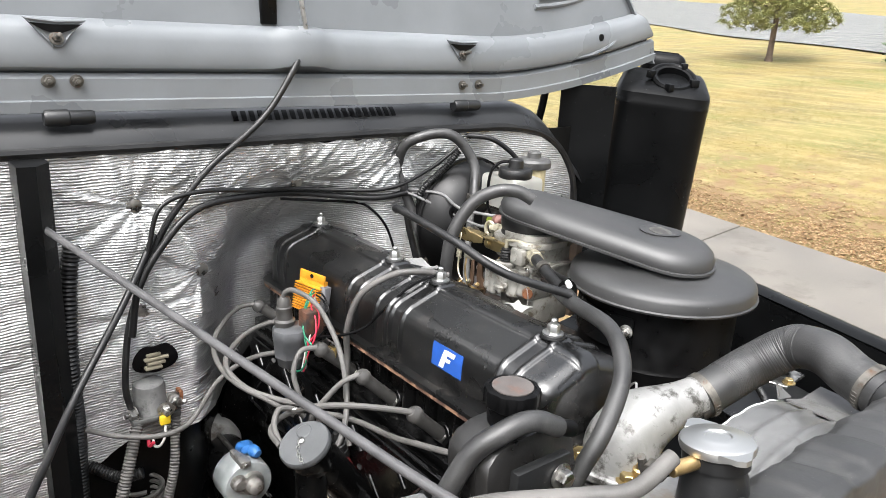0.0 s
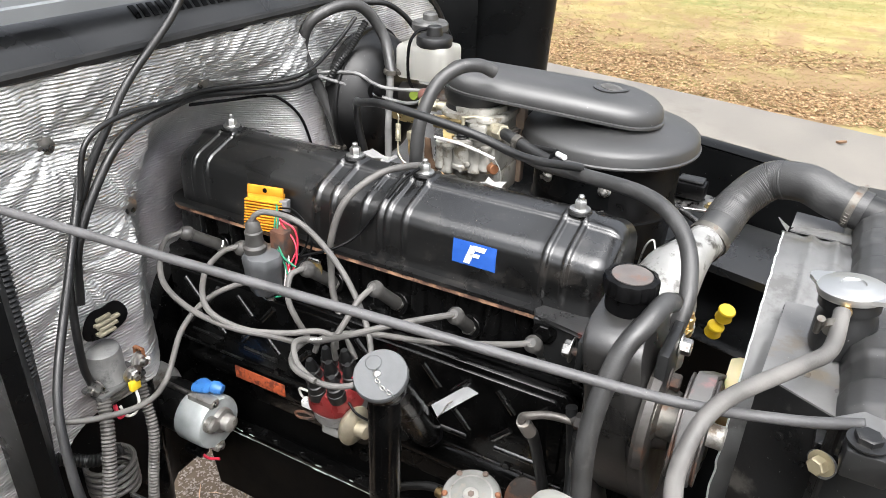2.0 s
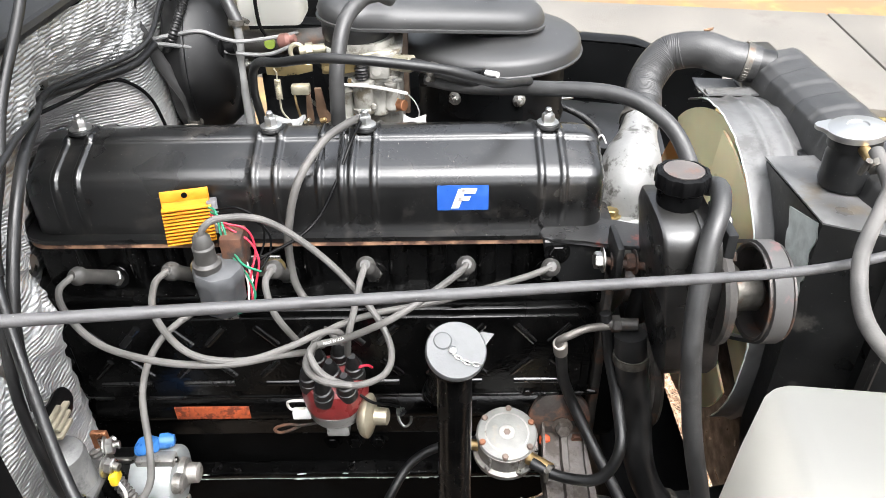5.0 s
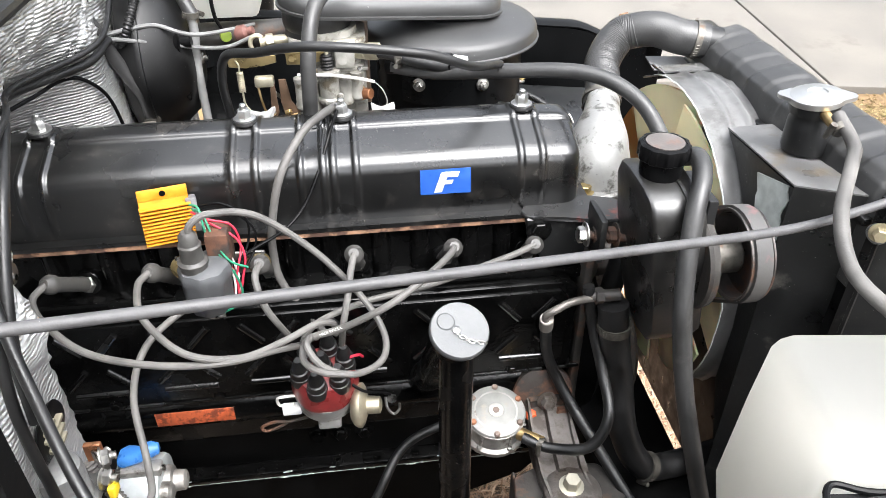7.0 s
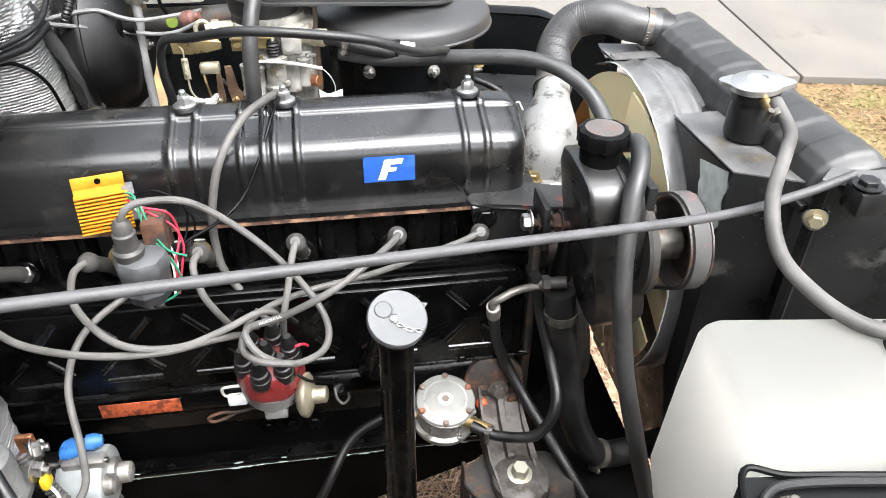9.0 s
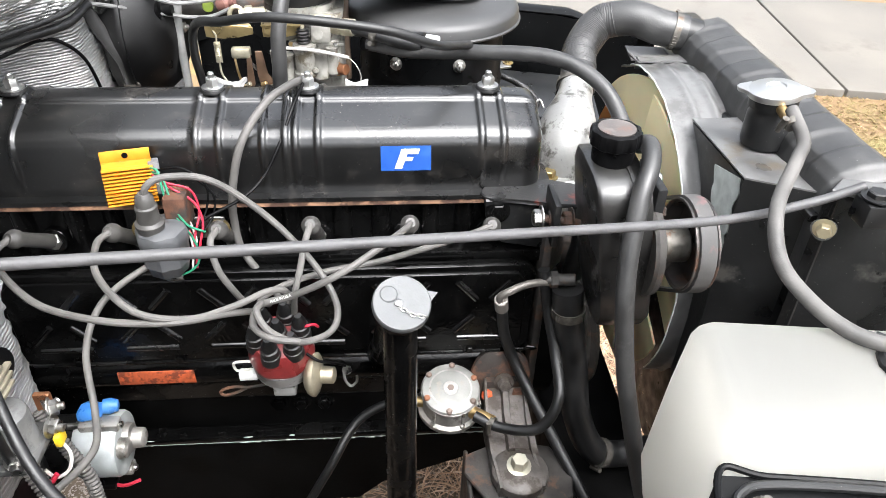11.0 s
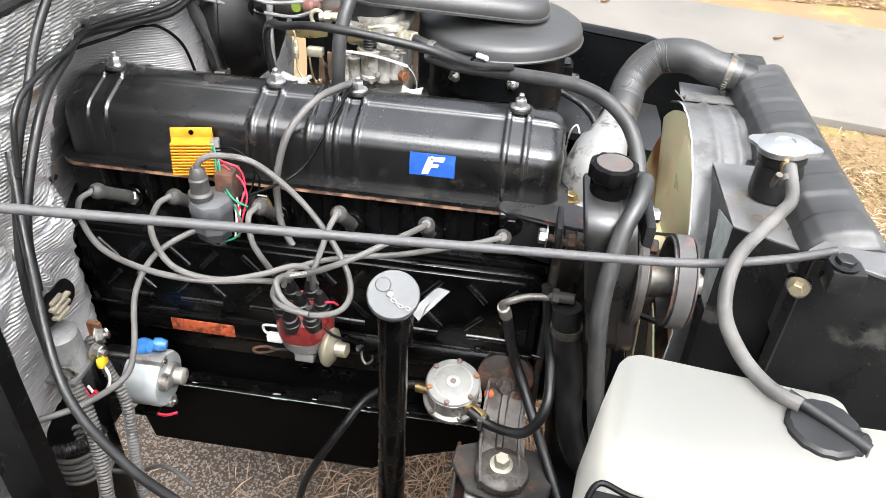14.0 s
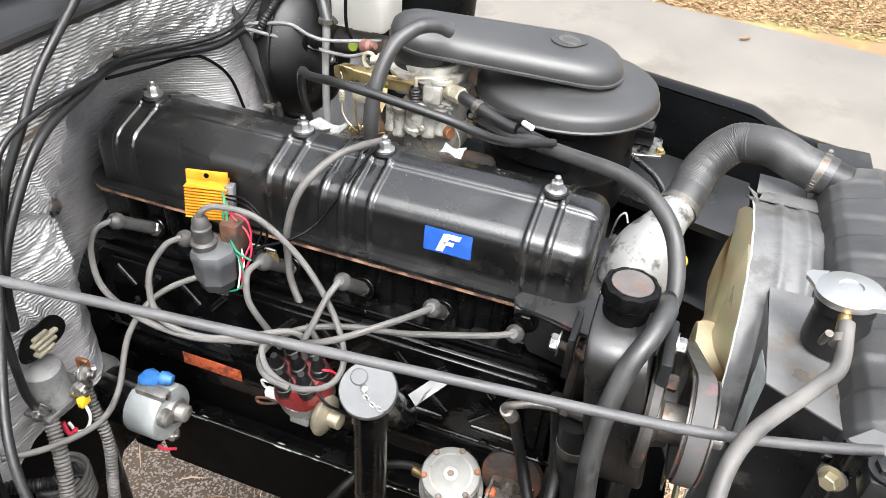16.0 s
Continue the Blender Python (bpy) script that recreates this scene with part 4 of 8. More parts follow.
for sgn in (1, -1):
    d = Vector((0.87, -0.48, 0.11)) * sgn
    e = Vector((0.48, 0.87, 0.05))
    c0 = cap_at + d * 0.0265 - CA * 0.004
    ear = [c0 + e * 0.015, c0 + d * 0.006 + e * 0.010, c0 + d * 0.012 + e * 0.006, c0 + d * 0.0145, c0 + d * 0.012 - e * 0.006, c0 + d * 0.006 - e * 0.010, c0 - e * 0.015]
    part("cap_ear", loft([[p + CA * 0.0035 for p in ear], [p - CA * 0.001 for p in ear]]), CHROME, cap)

shroud = thing("fan_shroud", "bent grey-black steel fan shroud with flaking paint", "fan shroud", (0.87, 0, 0.7))
FC = Vector((0.830, 0.052, 0.800))
R = 0.234


def shroud_band(t, v):
    a = radians(-31 + 160 * t)
    r = R + 0.0045 * math.exp(-((v - 0.42) / 0.07) ** 2) + 0.0045 * math.exp(-((v - 0.78) / 0.07) ** 2) + 0.0016 * noise.noise(Vector((t * 30, v * 6, 0)))
    ragged = 0.0014 * noise.noise(Vector((t * 40, 0, 2))) + 0.0022 * max(0.0, noise.noise(Vector((t * 120, 0, 2))) - 0.15)
    x = 0.8195 + 0.0035 * (1 - step(0, 0.08, t)) * -1 + 0.079 * v + ragged * (1 - v)
    return Vector((x, FC.y - r * math.sin(a), FC.z + r * math.cos(a)))


part("ring", sheet(shroud_band, span(0, 1, 180), span(0, 1, 30), 0.0015), WORN_GREY, shroud, "curved grey-black shroud ring with a ragged edge", 60)
part("bare_edge", tube([shroud_band(t, 0) + Vector((-0.0005, 0, 0)) for t in span(0.06, 0.97, 90)], 0.0011, 6, 2), BARE_PAINT, shroud, "pale chipped edge")
gus = [Vector(p) for p in ((0.842, -0.055, 1.0225), (0.836, -0.222, 1.034), (0.906, -0.261, 1.037), (0.899, -0.06, 1.026))]
bm = loft([gus, [p - Vector((0, 0, 0.002)) for p in gus]])
# grey here paints the sky reflected on top; the sides stay black
part("corner_gusset", bm, SKYLIT_GREY, shroud, "flat black gusset with worn paint, sky sheen in its grey")
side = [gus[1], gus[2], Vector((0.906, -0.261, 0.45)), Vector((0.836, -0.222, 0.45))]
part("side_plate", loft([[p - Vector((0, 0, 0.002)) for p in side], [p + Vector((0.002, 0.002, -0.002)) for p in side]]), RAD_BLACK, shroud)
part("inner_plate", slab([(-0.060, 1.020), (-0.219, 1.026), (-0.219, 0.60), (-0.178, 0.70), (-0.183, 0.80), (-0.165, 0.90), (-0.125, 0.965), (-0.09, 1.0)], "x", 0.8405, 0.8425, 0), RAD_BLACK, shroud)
rnd = random.Random(31)
left_edge = [(-0.146 - 0.030 * k / 16 - rnd.uniform(0, 0.006), 1.008 - 0.105 * k / 16) for k in range(17)]
right_edge = [(-0.2165 + rnd.uniform(0, 0.008), 0.903 + 0.122 * k / 16) for k in range(17)]
ragged = left_edge + right_edge
part("flaked_patch", slab(ragged, "x", 0.8388, 0.8402, 0), BARE_PAINT, shroud, "flaked grey primer showing")
part("flaked_patch", loft([[Vector(p) + Vector((k * 0.5, k, 0)) for p in ((0.888, -0.2417, 0.925), (0.898, -0.2495, 0.930), (0.896, -0.2479, 0.905), (0.893, -0.2456, 0.875), (0.887, -0.2409, 0.868), (0.885, -0.2393, 0.890))] for k in (-0.002, -0.001)]), BARE_PAINT, shroud, "flaked grey primer showing")
flap = [Vector(p) for p in ((0.826, 0.124, 1.0275), (0.906, 0.124, 1.0265), (0.906, 0.158, 1.0245), (0.833, 0.158, 1.0215))]
part("top_flap", loft([flap, [p - Vector((0, 0, 0.002)) for p in flap]]), WORN_GREY, shroud, "bent flap on top of the shroud")
part("flap_lip", loft([[p + Vector((0, k, 0)) for p in (flap[3], flap[2], flap[2] - Vector((0, 0, 0.02)), flap[3] - Vector((0, 0, 0.02)))] for k in (0.0005, 0.0025)]), WORN_GREY, shroud)
curl = [Vector(p) for p in ((0.8225, 0.112, 1.029), (0.823, 0.142, 1.023), (0.812, 0.139, 1.031), (0.8085, 0.130, 1.038))]
part("curled_corner", loft([curl, [p + Vector((0.0012, 0, 0.0008)) for p in curl]]), WORN_GREY, shroud, "torn curled corner with bare edge")
# the daylight on this flat plate is painted in as pale grey
part("top_baffle", loft([[Vector(p) + Vector((0, 0, k)) for p in ((0.826, 0.161, 1.016), (0.828, 0.205, 1.021), (0.902, 0.205, 1.017), (0.902, 0.161, 1.012))] for k in (0, -0.002)]), SKYLIT_GREY, shroud, "baffle behind the shroud, daylight painted into its pale grey")
# side flange of the radiator support
support = thing("radiator_support", "black steel radiator support with bolts", "radiator support", (0.95, -0.32, 0.5))
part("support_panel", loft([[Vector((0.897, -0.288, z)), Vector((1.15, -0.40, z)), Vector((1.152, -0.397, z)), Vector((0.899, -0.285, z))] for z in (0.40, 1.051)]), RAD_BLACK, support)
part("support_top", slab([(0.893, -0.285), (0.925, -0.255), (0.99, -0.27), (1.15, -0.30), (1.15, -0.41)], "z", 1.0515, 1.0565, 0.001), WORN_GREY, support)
part("support_flange", loft([[Vector((0.893, -0.280, z)), Vector((0.899, -0.291, z)), Vector((0.906, -0.289, z)), Vector((0.900, -0.278, z))] for z in (0.45, 1.05)]), RAD_BLACK, support)
part("bolt_plate", lathe([(0, 0), (0.0125, 0), (0.0125, 0.002), (0, 0.002)], (0.897, -0.290, 1.012), (-0.5, -0.87, 0), 20, None, lambda t: 1 + 0.06 * math.cos(3 * t + 1)), WORN_GREY, support, "scuffed washer plate")
part("support_bolt", bolt((0.896, -0.292, 1.014), (-0.5, -0.87, 0), 0.0078, 0.009, True), surface("pale_yellow_zinc", (0.38, 0.33, 0.22), 0.45, 0.6, 0.3), support, "pale yellow zinc bolt")
part("eye_bolt", bolt((0.915, -0.320, 1.068), (0, 0, 1), 0.010, 0.006, True), RAD_BLACK, support)
part("eye_bracket", box(0.902, 0.935, -0.334, -0.306, 1.040, 1.066, 0.003), RAD_BLACK, support)

fan = thing("cooling_fan", "cream plastic cooling fan, stained brown", "fan", tuple(FC))
part("fan_hub", lathe([(0, -0.03), (0.05, -0.03), (0.055, -0.02), (0.055, 0.02), (0.05, 0.03), (0, 0.03)], FC, (1, 0, 0), 36), CREAM, fan)
for k in range(7):
    a0 = 2 * math.pi * k / 7 + 0.28

    def blade(s, v, a0=a0):
        r = 0.045 + 0.175 * s
        half = 0.47 + 0.02 * s
        a = a0 + (v - 0.5) * 2 * half + 0.10 * s
        return Vector((FC.x + 0.004 + (v - 0.5) * 0.026 - 0.006 * math.sin(v * math.pi), FC.y + r * math.cos(a), FC.z + r * math.sin(a)))
    part("blade", sheet(blade, span(0, 1, 10), span(0, 1, 14), 0.003), CREAM, fan)

# ---------------------------------------------------------------- white expansion tank in its bracket
tank = thing("expansion_tank", "milky white plastic overflow tank in a black bracket", "coolant tank", (0.8, -0.55, 0.75))
rings = []
for z, g, c in ((0.765, -0.030, 0.030), (0.775, -0.012, 0.012), (0.80, 0.006, 0.003), (0.85, 0.016, 0), (0.95, 0.009, 0), (1.006, 0.003, 0), (1.014, 0.000, 0.002), (1.019, -0.004, 0.005), (1.022, -0.011, 0.012)):
    pts = [(0.709 - g, -0.426 - c), (0.893 + 0.2 * g, -0.449 - c), (0.893 + 0.2 * g, -0.561 + c), (0.688 - g, -0.561 + c)]
    ring = []
    for i, p in enumerate(pts):
        prev, nxt = pts[i - 1], pts[(i + 1) % 4]
        for k in range(7):
            t = k / 6
            a = Vector(p).lerp(Vector(prev), 0.014 / (Vector(p) - Vector(prev)).length)
            b = Vector(p).lerp(Vector(nxt), 0.014 / (Vector(p) - Vector(nxt)).length)
            q = a * (1 - t) ** 2 + 2 * t * (1 - t) * Vector(p) + b * t * t
            ring.append(Vector((q.x, q.y, z)))
    rings.append(ring)
part("tank_body", loft(rings), WHITE_PLASTIC, tank, "milky white plastic body", 50)
part("tank_shoulder", box(0.872, 0.985, -0.566, -0.455, 0.77, 1.0, 0.018, None, 3), WHITE_PLASTIC, tank)
tank_cap = part("tank_cap", lathe([(0, 1.015), (0.028, 1.015), (0.030, 1.018), (0.030, 1.026), (0.027, 1.029), (0.012, 1.030), (0, 1.030)], (0.864, -0.496, 0), segs=36, shape=lambda t: 1 + 0.02 * math.cos(14 * t)), RUBBER, tank, "grey-black rubber cap")
part("cap_nipple", tube([(0.838, -0.472, 1.0335), (0.852, -0.483, 1.0325), (0.872, -0.500, 1.031), (0.892, -0.517, 1.029)], 0.0052, 14), RUBBER, tank_cap)
brim = [(0.681, -0.566), (0.716, -0.570), (0.80, -0.582), (0.93, -0.604)]
rail = brim + [(0.93, -0.70), (0.655, -0.70)]
part("tank_bracket", loft([[Vector((x, y, z - 0.25 * max(0.0, -0.61 - y))) for x, y in rail] for z in (0.80, 0.994)]), BODY_BLACK, tank, "black steel bracket")
part("bracket_lip", tube([(0.672, -0.640, 0.978), (0.682, -0.598, 0.994), (0.690, -0.584, 0.9985), (0.716, -0.580, 0.9995), (0.80, -0.590, 0.9985), (0.93, -0.612, 0.996)], 0.0035, 10), RAD_BLACK, tank)
part("bracket_rim", tube([(0.662, -0.650, 0.985), (0.6805, -0.5665, 0.9965)] + [(x, y - 0.001, 0.9965) for x, y in brim[1:]], 0.0026, 8), BODY_BLACK, tank)
part("bracket_nut", bolt((0.703, -0.594, 0.993), (0, 0, 1), 0.0065, 0.006, True, 0.004), DULL_STEEL, tank)

# ---------------------------------------------------------------- hoses, rods and wires


def hose(name, label, points, r, material, category="hose", ribs=0.0, pitch=0.006, segs=14, child="hose_line"):
    if name.startswith("harness") or name == "sender_wire":
        # the loom lies on the foil
        points = [(max(x, firewall_x(y, z) + (0.012 if r > 0.003 else 0.009)), y, z) for x, y, z in points]
    ob = thing(name, label, category, points[0])
    part(child, tube(points, r, segs, 8, ribs, pitch), material, ob)
    return ob


stay = hose("stay_rod", "grey painted steel stay rod across the engine bay", [(0.061, -0.481, 1.127), (0.30, -0.425, 1.098), (0.55, -0.367, 1.068), (0.764, -0.319, 1.045), (0.86, -0.303, 1.052), (0.913, -0.302, 1.070)], 0.0047, surface("grey_steel_rod", (0.058, 0.057, 0.058), 0.55, 0.0, 0.35, 35.0, 0.5, 260.0, specks=0.05, speck=(0.25, 0.25, 0.24)), "rod", child="rod_bar")
part("rod_eye", bolt((0.063, -0.484, 1.127), (0, -1, 0.1), 0.011, 0.009), BODY_BLACK, stay)
front_hose = hose("vacuum_hose", "black rubber hose arching over the front of the valve cover", [(0.432, 0.150, 1.045), (0.493, 0.111, 1.048), (0.574, 0.048, 1.071), (0.668, 0.004, 1.080), (0.723, -0.040, 1.060), (0.745, -0.090, 1.018), (0.741, -0.120, 0.972), (0.736, -0.150, 0.910), (0.721, -0.159, 0.860)], 0.0098, HOSE_GREY)
ret_hose = hose("return_hose", "thick black rubber hose beside the power steering pump", [(0.739, -0.155, 1.040), (0.737, -0.190, 1.057), (0.729, -0.222, 1.050), (0.714, -0.250, 1.022), (0.704, -0.282, 0.946), (0.715, -0.305, 0.840), (0.732, -0.331, 0.753), (0.756, -0.353, 0.658), (0.785, -0.37, 0.58)], 0.0105, HOSE_GREY)
over_hose = hose("overflow_hose", "grey-black rubber overflow hose from radiator to tank", [(0.884, -0.190, 1.098), (0.881, -0.232, 1.083), (0.860, -0.264, 1.078), (0.812, -0.331, 1.067), (0.798, -0.382, 1.044), (0.805, -0.430, 1.036), (0.824, -0.463, 1.031), (0.847, -0.482, 1.032)], 0.0070, GREY_RUBBER)
loop = hose("booster_hose", "black rubber vacuum hose looping up by the firewall", [(0.080, 0.190, 0.940), (0.079, 0.184, 0.969), (0.076, 0.174, 1.012), (0.058, 0.168, 1.056), (0.045, 0.152, 1.108), (0.037, 0.143, 1.150), (0.060, 0.150, 1.197), (0.097, 0.215, 1.213), (0.123, 0.255, 1.162), (0.154, 0.236, 1.100)], 0.0096, HOSE_GREY)
part("steel_pipe", tube([(0.150, 0.236, 1.105), (0.152, 0.233, 1.08), (0.147, 0.234, 1.029), (0.146, 0.236, 0.93)], 0.0065, 12), surface("pale_steel_pipe", (0.30, 0.30, 0.295), 0.45, 0.4, 0.25, 30.0, 0.1, stain=(0.12, 0.06, 0.035), stain_at=0.66), loop, "bright steel pipe")
clamp_band(loop, (0.151, 0.235, 1.104), (0.1, 0, 1), 0.0100, 0.008)
clamp_band(loop, (0.079, 0.184, 0.972), (0.05, 0.2, -1), 0.0104, 0.009, tilt=1.4)
hose("breather_hose", "black rubber breather hose from valve cover to air cleaner", [(0.315, 0.043, 0.99), (0.318, 0.042, 1.051), (0.321, 0.049, 1.102), (0.331, 0.076, 1.148), (0.350, 0.106, 1.168), (0.370, 0.132, 1.169), (0.386, 0.150, 1.158)], 0.0100, HOSE_GREY)
hose("vacuum_line", "thin black vacuum line across the valve cover", [(0.212, 0.066, 1.020), (0.212, 0.048, 1.075), (0.225, 0.028, 1.115), (0.265, -0.019, 1.134), (0.335, -0.058, 1.152), (0.455, -0.056, 1.137), (0.515, -0.025, 1.108), (0.565, 0.050, 1.080)], 0.0056, RUBBER)
hose("washer_hose", "black rubber washer hose hanging from the hood", [(0.036, -0.054, 1.360), (0.056, -0.085, 1.320), (0.060, -0.138, 1.250), (0.060, -0.225, 1.180), (0.064, -0.272, 1.132), (0.058, -0.312, 1.070), (0.058, -0.359, 0.955), (0.068, -0.377, 0.853), (0.066, -0.37, 0.80)], 0.0052, RUBBER)
hose("ground_cable", "black cable sagging beside the firewall", [(0.055, -0.315, 1.08), (0.087, -0.375, 0.992), (0.150, -0.462, 0.895), (0.238, -0.518, 0.862), (0.33, -0.56, 0.86), (0.42, -0.60, 0.84)], 0.0052, RUBBER, "cable")
hose("harness_upper", "black wiring loom along the firewall", [(0.068, -0.33, 1.06), (0.072, -0.31, 1.125), (0.066, -0.25, 1.142), (0.040, -0.15, 1.130), (0.005, -0.041, 1.115), (0.030, 0.10, 1.112), (0.052, 0.20, 1.140), (0.058, 0.268, 1.179)], 0.0036, RUBBER, "cable")
hose("harness_lower", "black taped wiring loom on the firewall", [(0.072, -0.363, 0.93), (0.072, -0.35, 1.0), (0.072, -0.315, 1.06), (0.068, -0.255, 1.115), (0.035, -0.16, 1.120), (-0.015, -0.041, 1.105), (0.0, 0.08, 1.095), (0.04, 0.15, 1.10)], 0.0056, RUBBER, "cable")
rad_hose = hose("upper_radiator_hose", "thick black upper radiator hose with clamps", [(0.727, 0.098, 0.985), (0.740, 0.135, 1.003), (0.752, 0.184, 1.022), (0.783, 0.210, 1.053), (0.828, 0.195, 1.067), (0.868, 0.182, 1.058), (0.905, 0.173, 1.052)], 0.0262, HOSE_GREY, segs=32)
part("bend", tube([(0.741, 0.139, 1.005), (0.752, 0.184, 1.022), (0.783, 0.210, 1.053), (0.806, 0.204, 1.063)], 0.0266, 32, 8, 0.0006, 0.0026), HOSE_GREY, rad_hose, "finely wrinkled bend")
clamp_band(rad_hose, (0.733, 0.115, 0.993), (0.3, 0.85, 0.42), 0.027, 0.010, tilt=2.2)
clamp_band(rad_hose, (0.890, 0.1765, 1.0545), (1, -0.24, -0.16), 0.0266, 0.0095, tilt=3.6)
low_hose = hose("lower_radiator_hose", "black lower radiator hose", [(0.68, -0.165, 0.84), (0.686, -0.172, 0.79), (0.702, -0.172, 0.713), (0.714, -0.19, 0.631), (0.743, -0.200, 0.567), (0.79, -0.185, 0.53), (0.9, -0.16, 0.52)], 0.0200, RUBBER, segs=24)
steer = hose("steering_line", "black steering hose with a bent steel end pipe", [(0.597, -0.163, 0.822), (0.600, -0.150, 0.800), (0.603, -0.140, 0.785), (0.615, -0.130, 0.72), (0.645, -0.165, 0.66), (0.70, -0.271, 0.587), (0.735, -0.33, 0.53)], 0.0078, RUBBER)
part("end_pipe", tube([(0.676, -0.152, 0.843), (0.63, -0.160, 0.845), (0.604, -0.166, 0.838), (0.595, -0.166, 0.832), (0.594, -0.164, 0.824), (0.597, -0.162, 0.815)], 0.0052, 12), surface("scuffed_grey_pipe", (0.12, 0.11, 0.10), 0.45, 0.4, 0.4, 60.0, 0.3), steer, "scuffed grey steel end pipe")
part("ferrule", rod((0.5955, -0.1635, 0.824), (0.6005, -0.148, 0.796), 0.0092, 16), surface("pale_ferrule", (0.24, 0.22, 0.20), 0.45, 0.5, 0.3), steer, "pale crimped steel ferrule")
clamp_band(low_hose, (0.758, -0.198, 0.552), (0.9, 0.2, -0.5), 0.0208, 0.013, tilt=1.0)
clamp_band(low_hose, (0.684, -0.170, 0.806), (0.05, -0.05, -1), 0.0208, 0.012, tilt=2.6)
part("hose_end", tube([(0.739, -0.135, 1.032), (0.739, -0.157, 1.041)], 0.0085, 14), PLASTIC_BLACK, ret_hose)
clamp_band(over_hose, (0.880, -0.205, 1.089), (0.05, -0.9, -0.4), 0.0074, 0.008)
part("grommet", lathe([(0, -0.004), (0.012, -0.004), (0.0125, 0.004), (0.009, 0.008), (0, 0.008)], (0.888, -0.507, 1.021), (0.6, -0.5, 0.2), 18), RUBBER, over_hose)
part("hose_tip", tube([(0.425, 0.155, 1.043), (0.440, 0.146, 1.046)], 0.0104, 12), PLASTIC_BLACK, front_hose)
hose("fuel_hose", "grey-black fuel hose to the fuel pump", [(0.650, -0.150, 0.86), (0.660, -0.158, 0.80), (0.671, -0.185, 0.745), (0.670, -0.232, 0.708), (0.645, -0.245, 0.668), (0.60, -0.228, 0.652), (0.565, -0.208, 0.655)], 0.0074, RUBBER)
hose("fuel_line", "black fuel line running down beside the sump", [(0.50, -0.158, 0.642), (0.455, -0.155, 0.632), (0.403, -0.165, 0.604), (0.364, -0.205, 0.558), (0.316, -0.225, 0.468), (0.29, -0.23, 0.38)], 0.0064, RUBBER)
hose("heater_duct", "black corrugated conduit beside the firewall", [(0.055, -0.43, 1.08), (0.060, -0.438, 1.04), (0.070, -0.446, 0.98), (0.078, -0.452, 0.90), (0.062, -0.448, 0.80), (0.05, -0.45, 0.68), (0.05, -0.45, 0.55)], 0.0125, RUBBER, "conduit", 0.0028, 0.0062)
hose("battery_cable", "starter cable in dusty grey corrugated conduit", [(0.072, -0.362, 0.792), (0.098, -0.385, 0.745), (0.112, -0.408, 0.68), (0.12, -0.435, 0.60), (0.13, -0.46, 0.50)], 0.0098, GREY_RUBBER, "cable", 0.002, 0.005)
hose("starter_cable", "short starter cable in dusty grey corrugated conduit", [(0.066, -0.300, 0.80), (0.085, -0.312, 0.757), (0.107, -0.324, 0.705), (0.113, -0.345, 0.629), (0.118, -0.36, 0.55)], 0.0082, GREY_RUBBER, "cable", 0.002, 0.005)
hose("coil_feed_wire", "grey braided wire from solenoid to ignition coil", [(0.082, -0.44, 0.800), (0.115, -0.405, 0.795), (0.136, -0.350, 0.788), (0.124, -0.300, 0.79), (0.111, -0.25, 0.839), (0.123, -0.205, 0.871), (0.165, -0.172, 0.893), (0.197, -0.150, 0.893)], 0.0040, GREY_RUBBER, "wire")
hose("oil_line", "black hose lying over the valve cover", [(0.350, 0.020, 1.047), (0.335, -0.02, 1.055), (0.310, -0.055, 1.048), (0.283, -0.092, 1.015), (0.267, -0.104, 0.958), (0.262, -0.100, 0.909), (0.268, -0.105, 0.868), (0.299, -0.121, 0.824), (0.32, -0.13, 0.79)], 0.0050, GREY_RUBBER)
hose("thin_wire", "thin black wire lying over the valve cover", [(0.352, -0.004, 1.052), (0.342, -0.04, 1.040), (0.325, -0.075, 1.005), (0.305, -0.096, 0.972), (0.28, -0.118, 0.955), (0.240, -0.135, 0.940), (0.217, -0.145, 0.925)], 0.0021, PLASTIC_BLACK, "wire", segs=8)
GREY_PIPE = surface("dull_grey_pipe", (0.13, 0.13, 0.128), 0.55, 0.1, 0.3)
for pts in ([(0.04, 0.150, 1.104), (0.075, 0.172, 1.106), (0.108, 0.196, 1.103), (0.140, 0.200, 1.090), (0.165, 0.210, 1.083), (0.214, 0.245, 1.079), (0.235, 0.26, 1.079)], [(0.045, 0.150, 1.10), (0.064, 0.158, 1.098), (0.116, 0.196, 1.076), (0.166, 0.220, 1.060), (0.200, 0.222, 1.060), (0.232, 0.222, 1.072)]):
    hose("brake_pipe", "thin grey steel brake pipe", pts, 0.0030, GREY_PIPE, "pipe", segs=8)
# ---------------------------------------------------------------- ignition
coil = thing("ignition_coil", "grey moulded ignition coil with a rubber boot", "ignition coil", (0.193, -0.16, 0.885))
part("coil_body", lathe([(0, 0.0), (0.018, 0.001), (0.022, 0.005), (0.0245, 0.018), (0.0265, 0.020), (0.0275, 0.048), (0.0285, 0.050), (0.0285, 0.060), (0.026, 0.065), (0.018, 0.068), (0, 0.069)], (0.191, -0.158, 0.880), (0.03, -0.05, 1), 32, None, lambda t: 1 + 0.045 * math.cos(8 * t) ** 3), surface("grey_coil_plastic", (0.065, 0.067, 0.070), 0.42, 0.0, 0.25, 50.0, 0.15), coil)
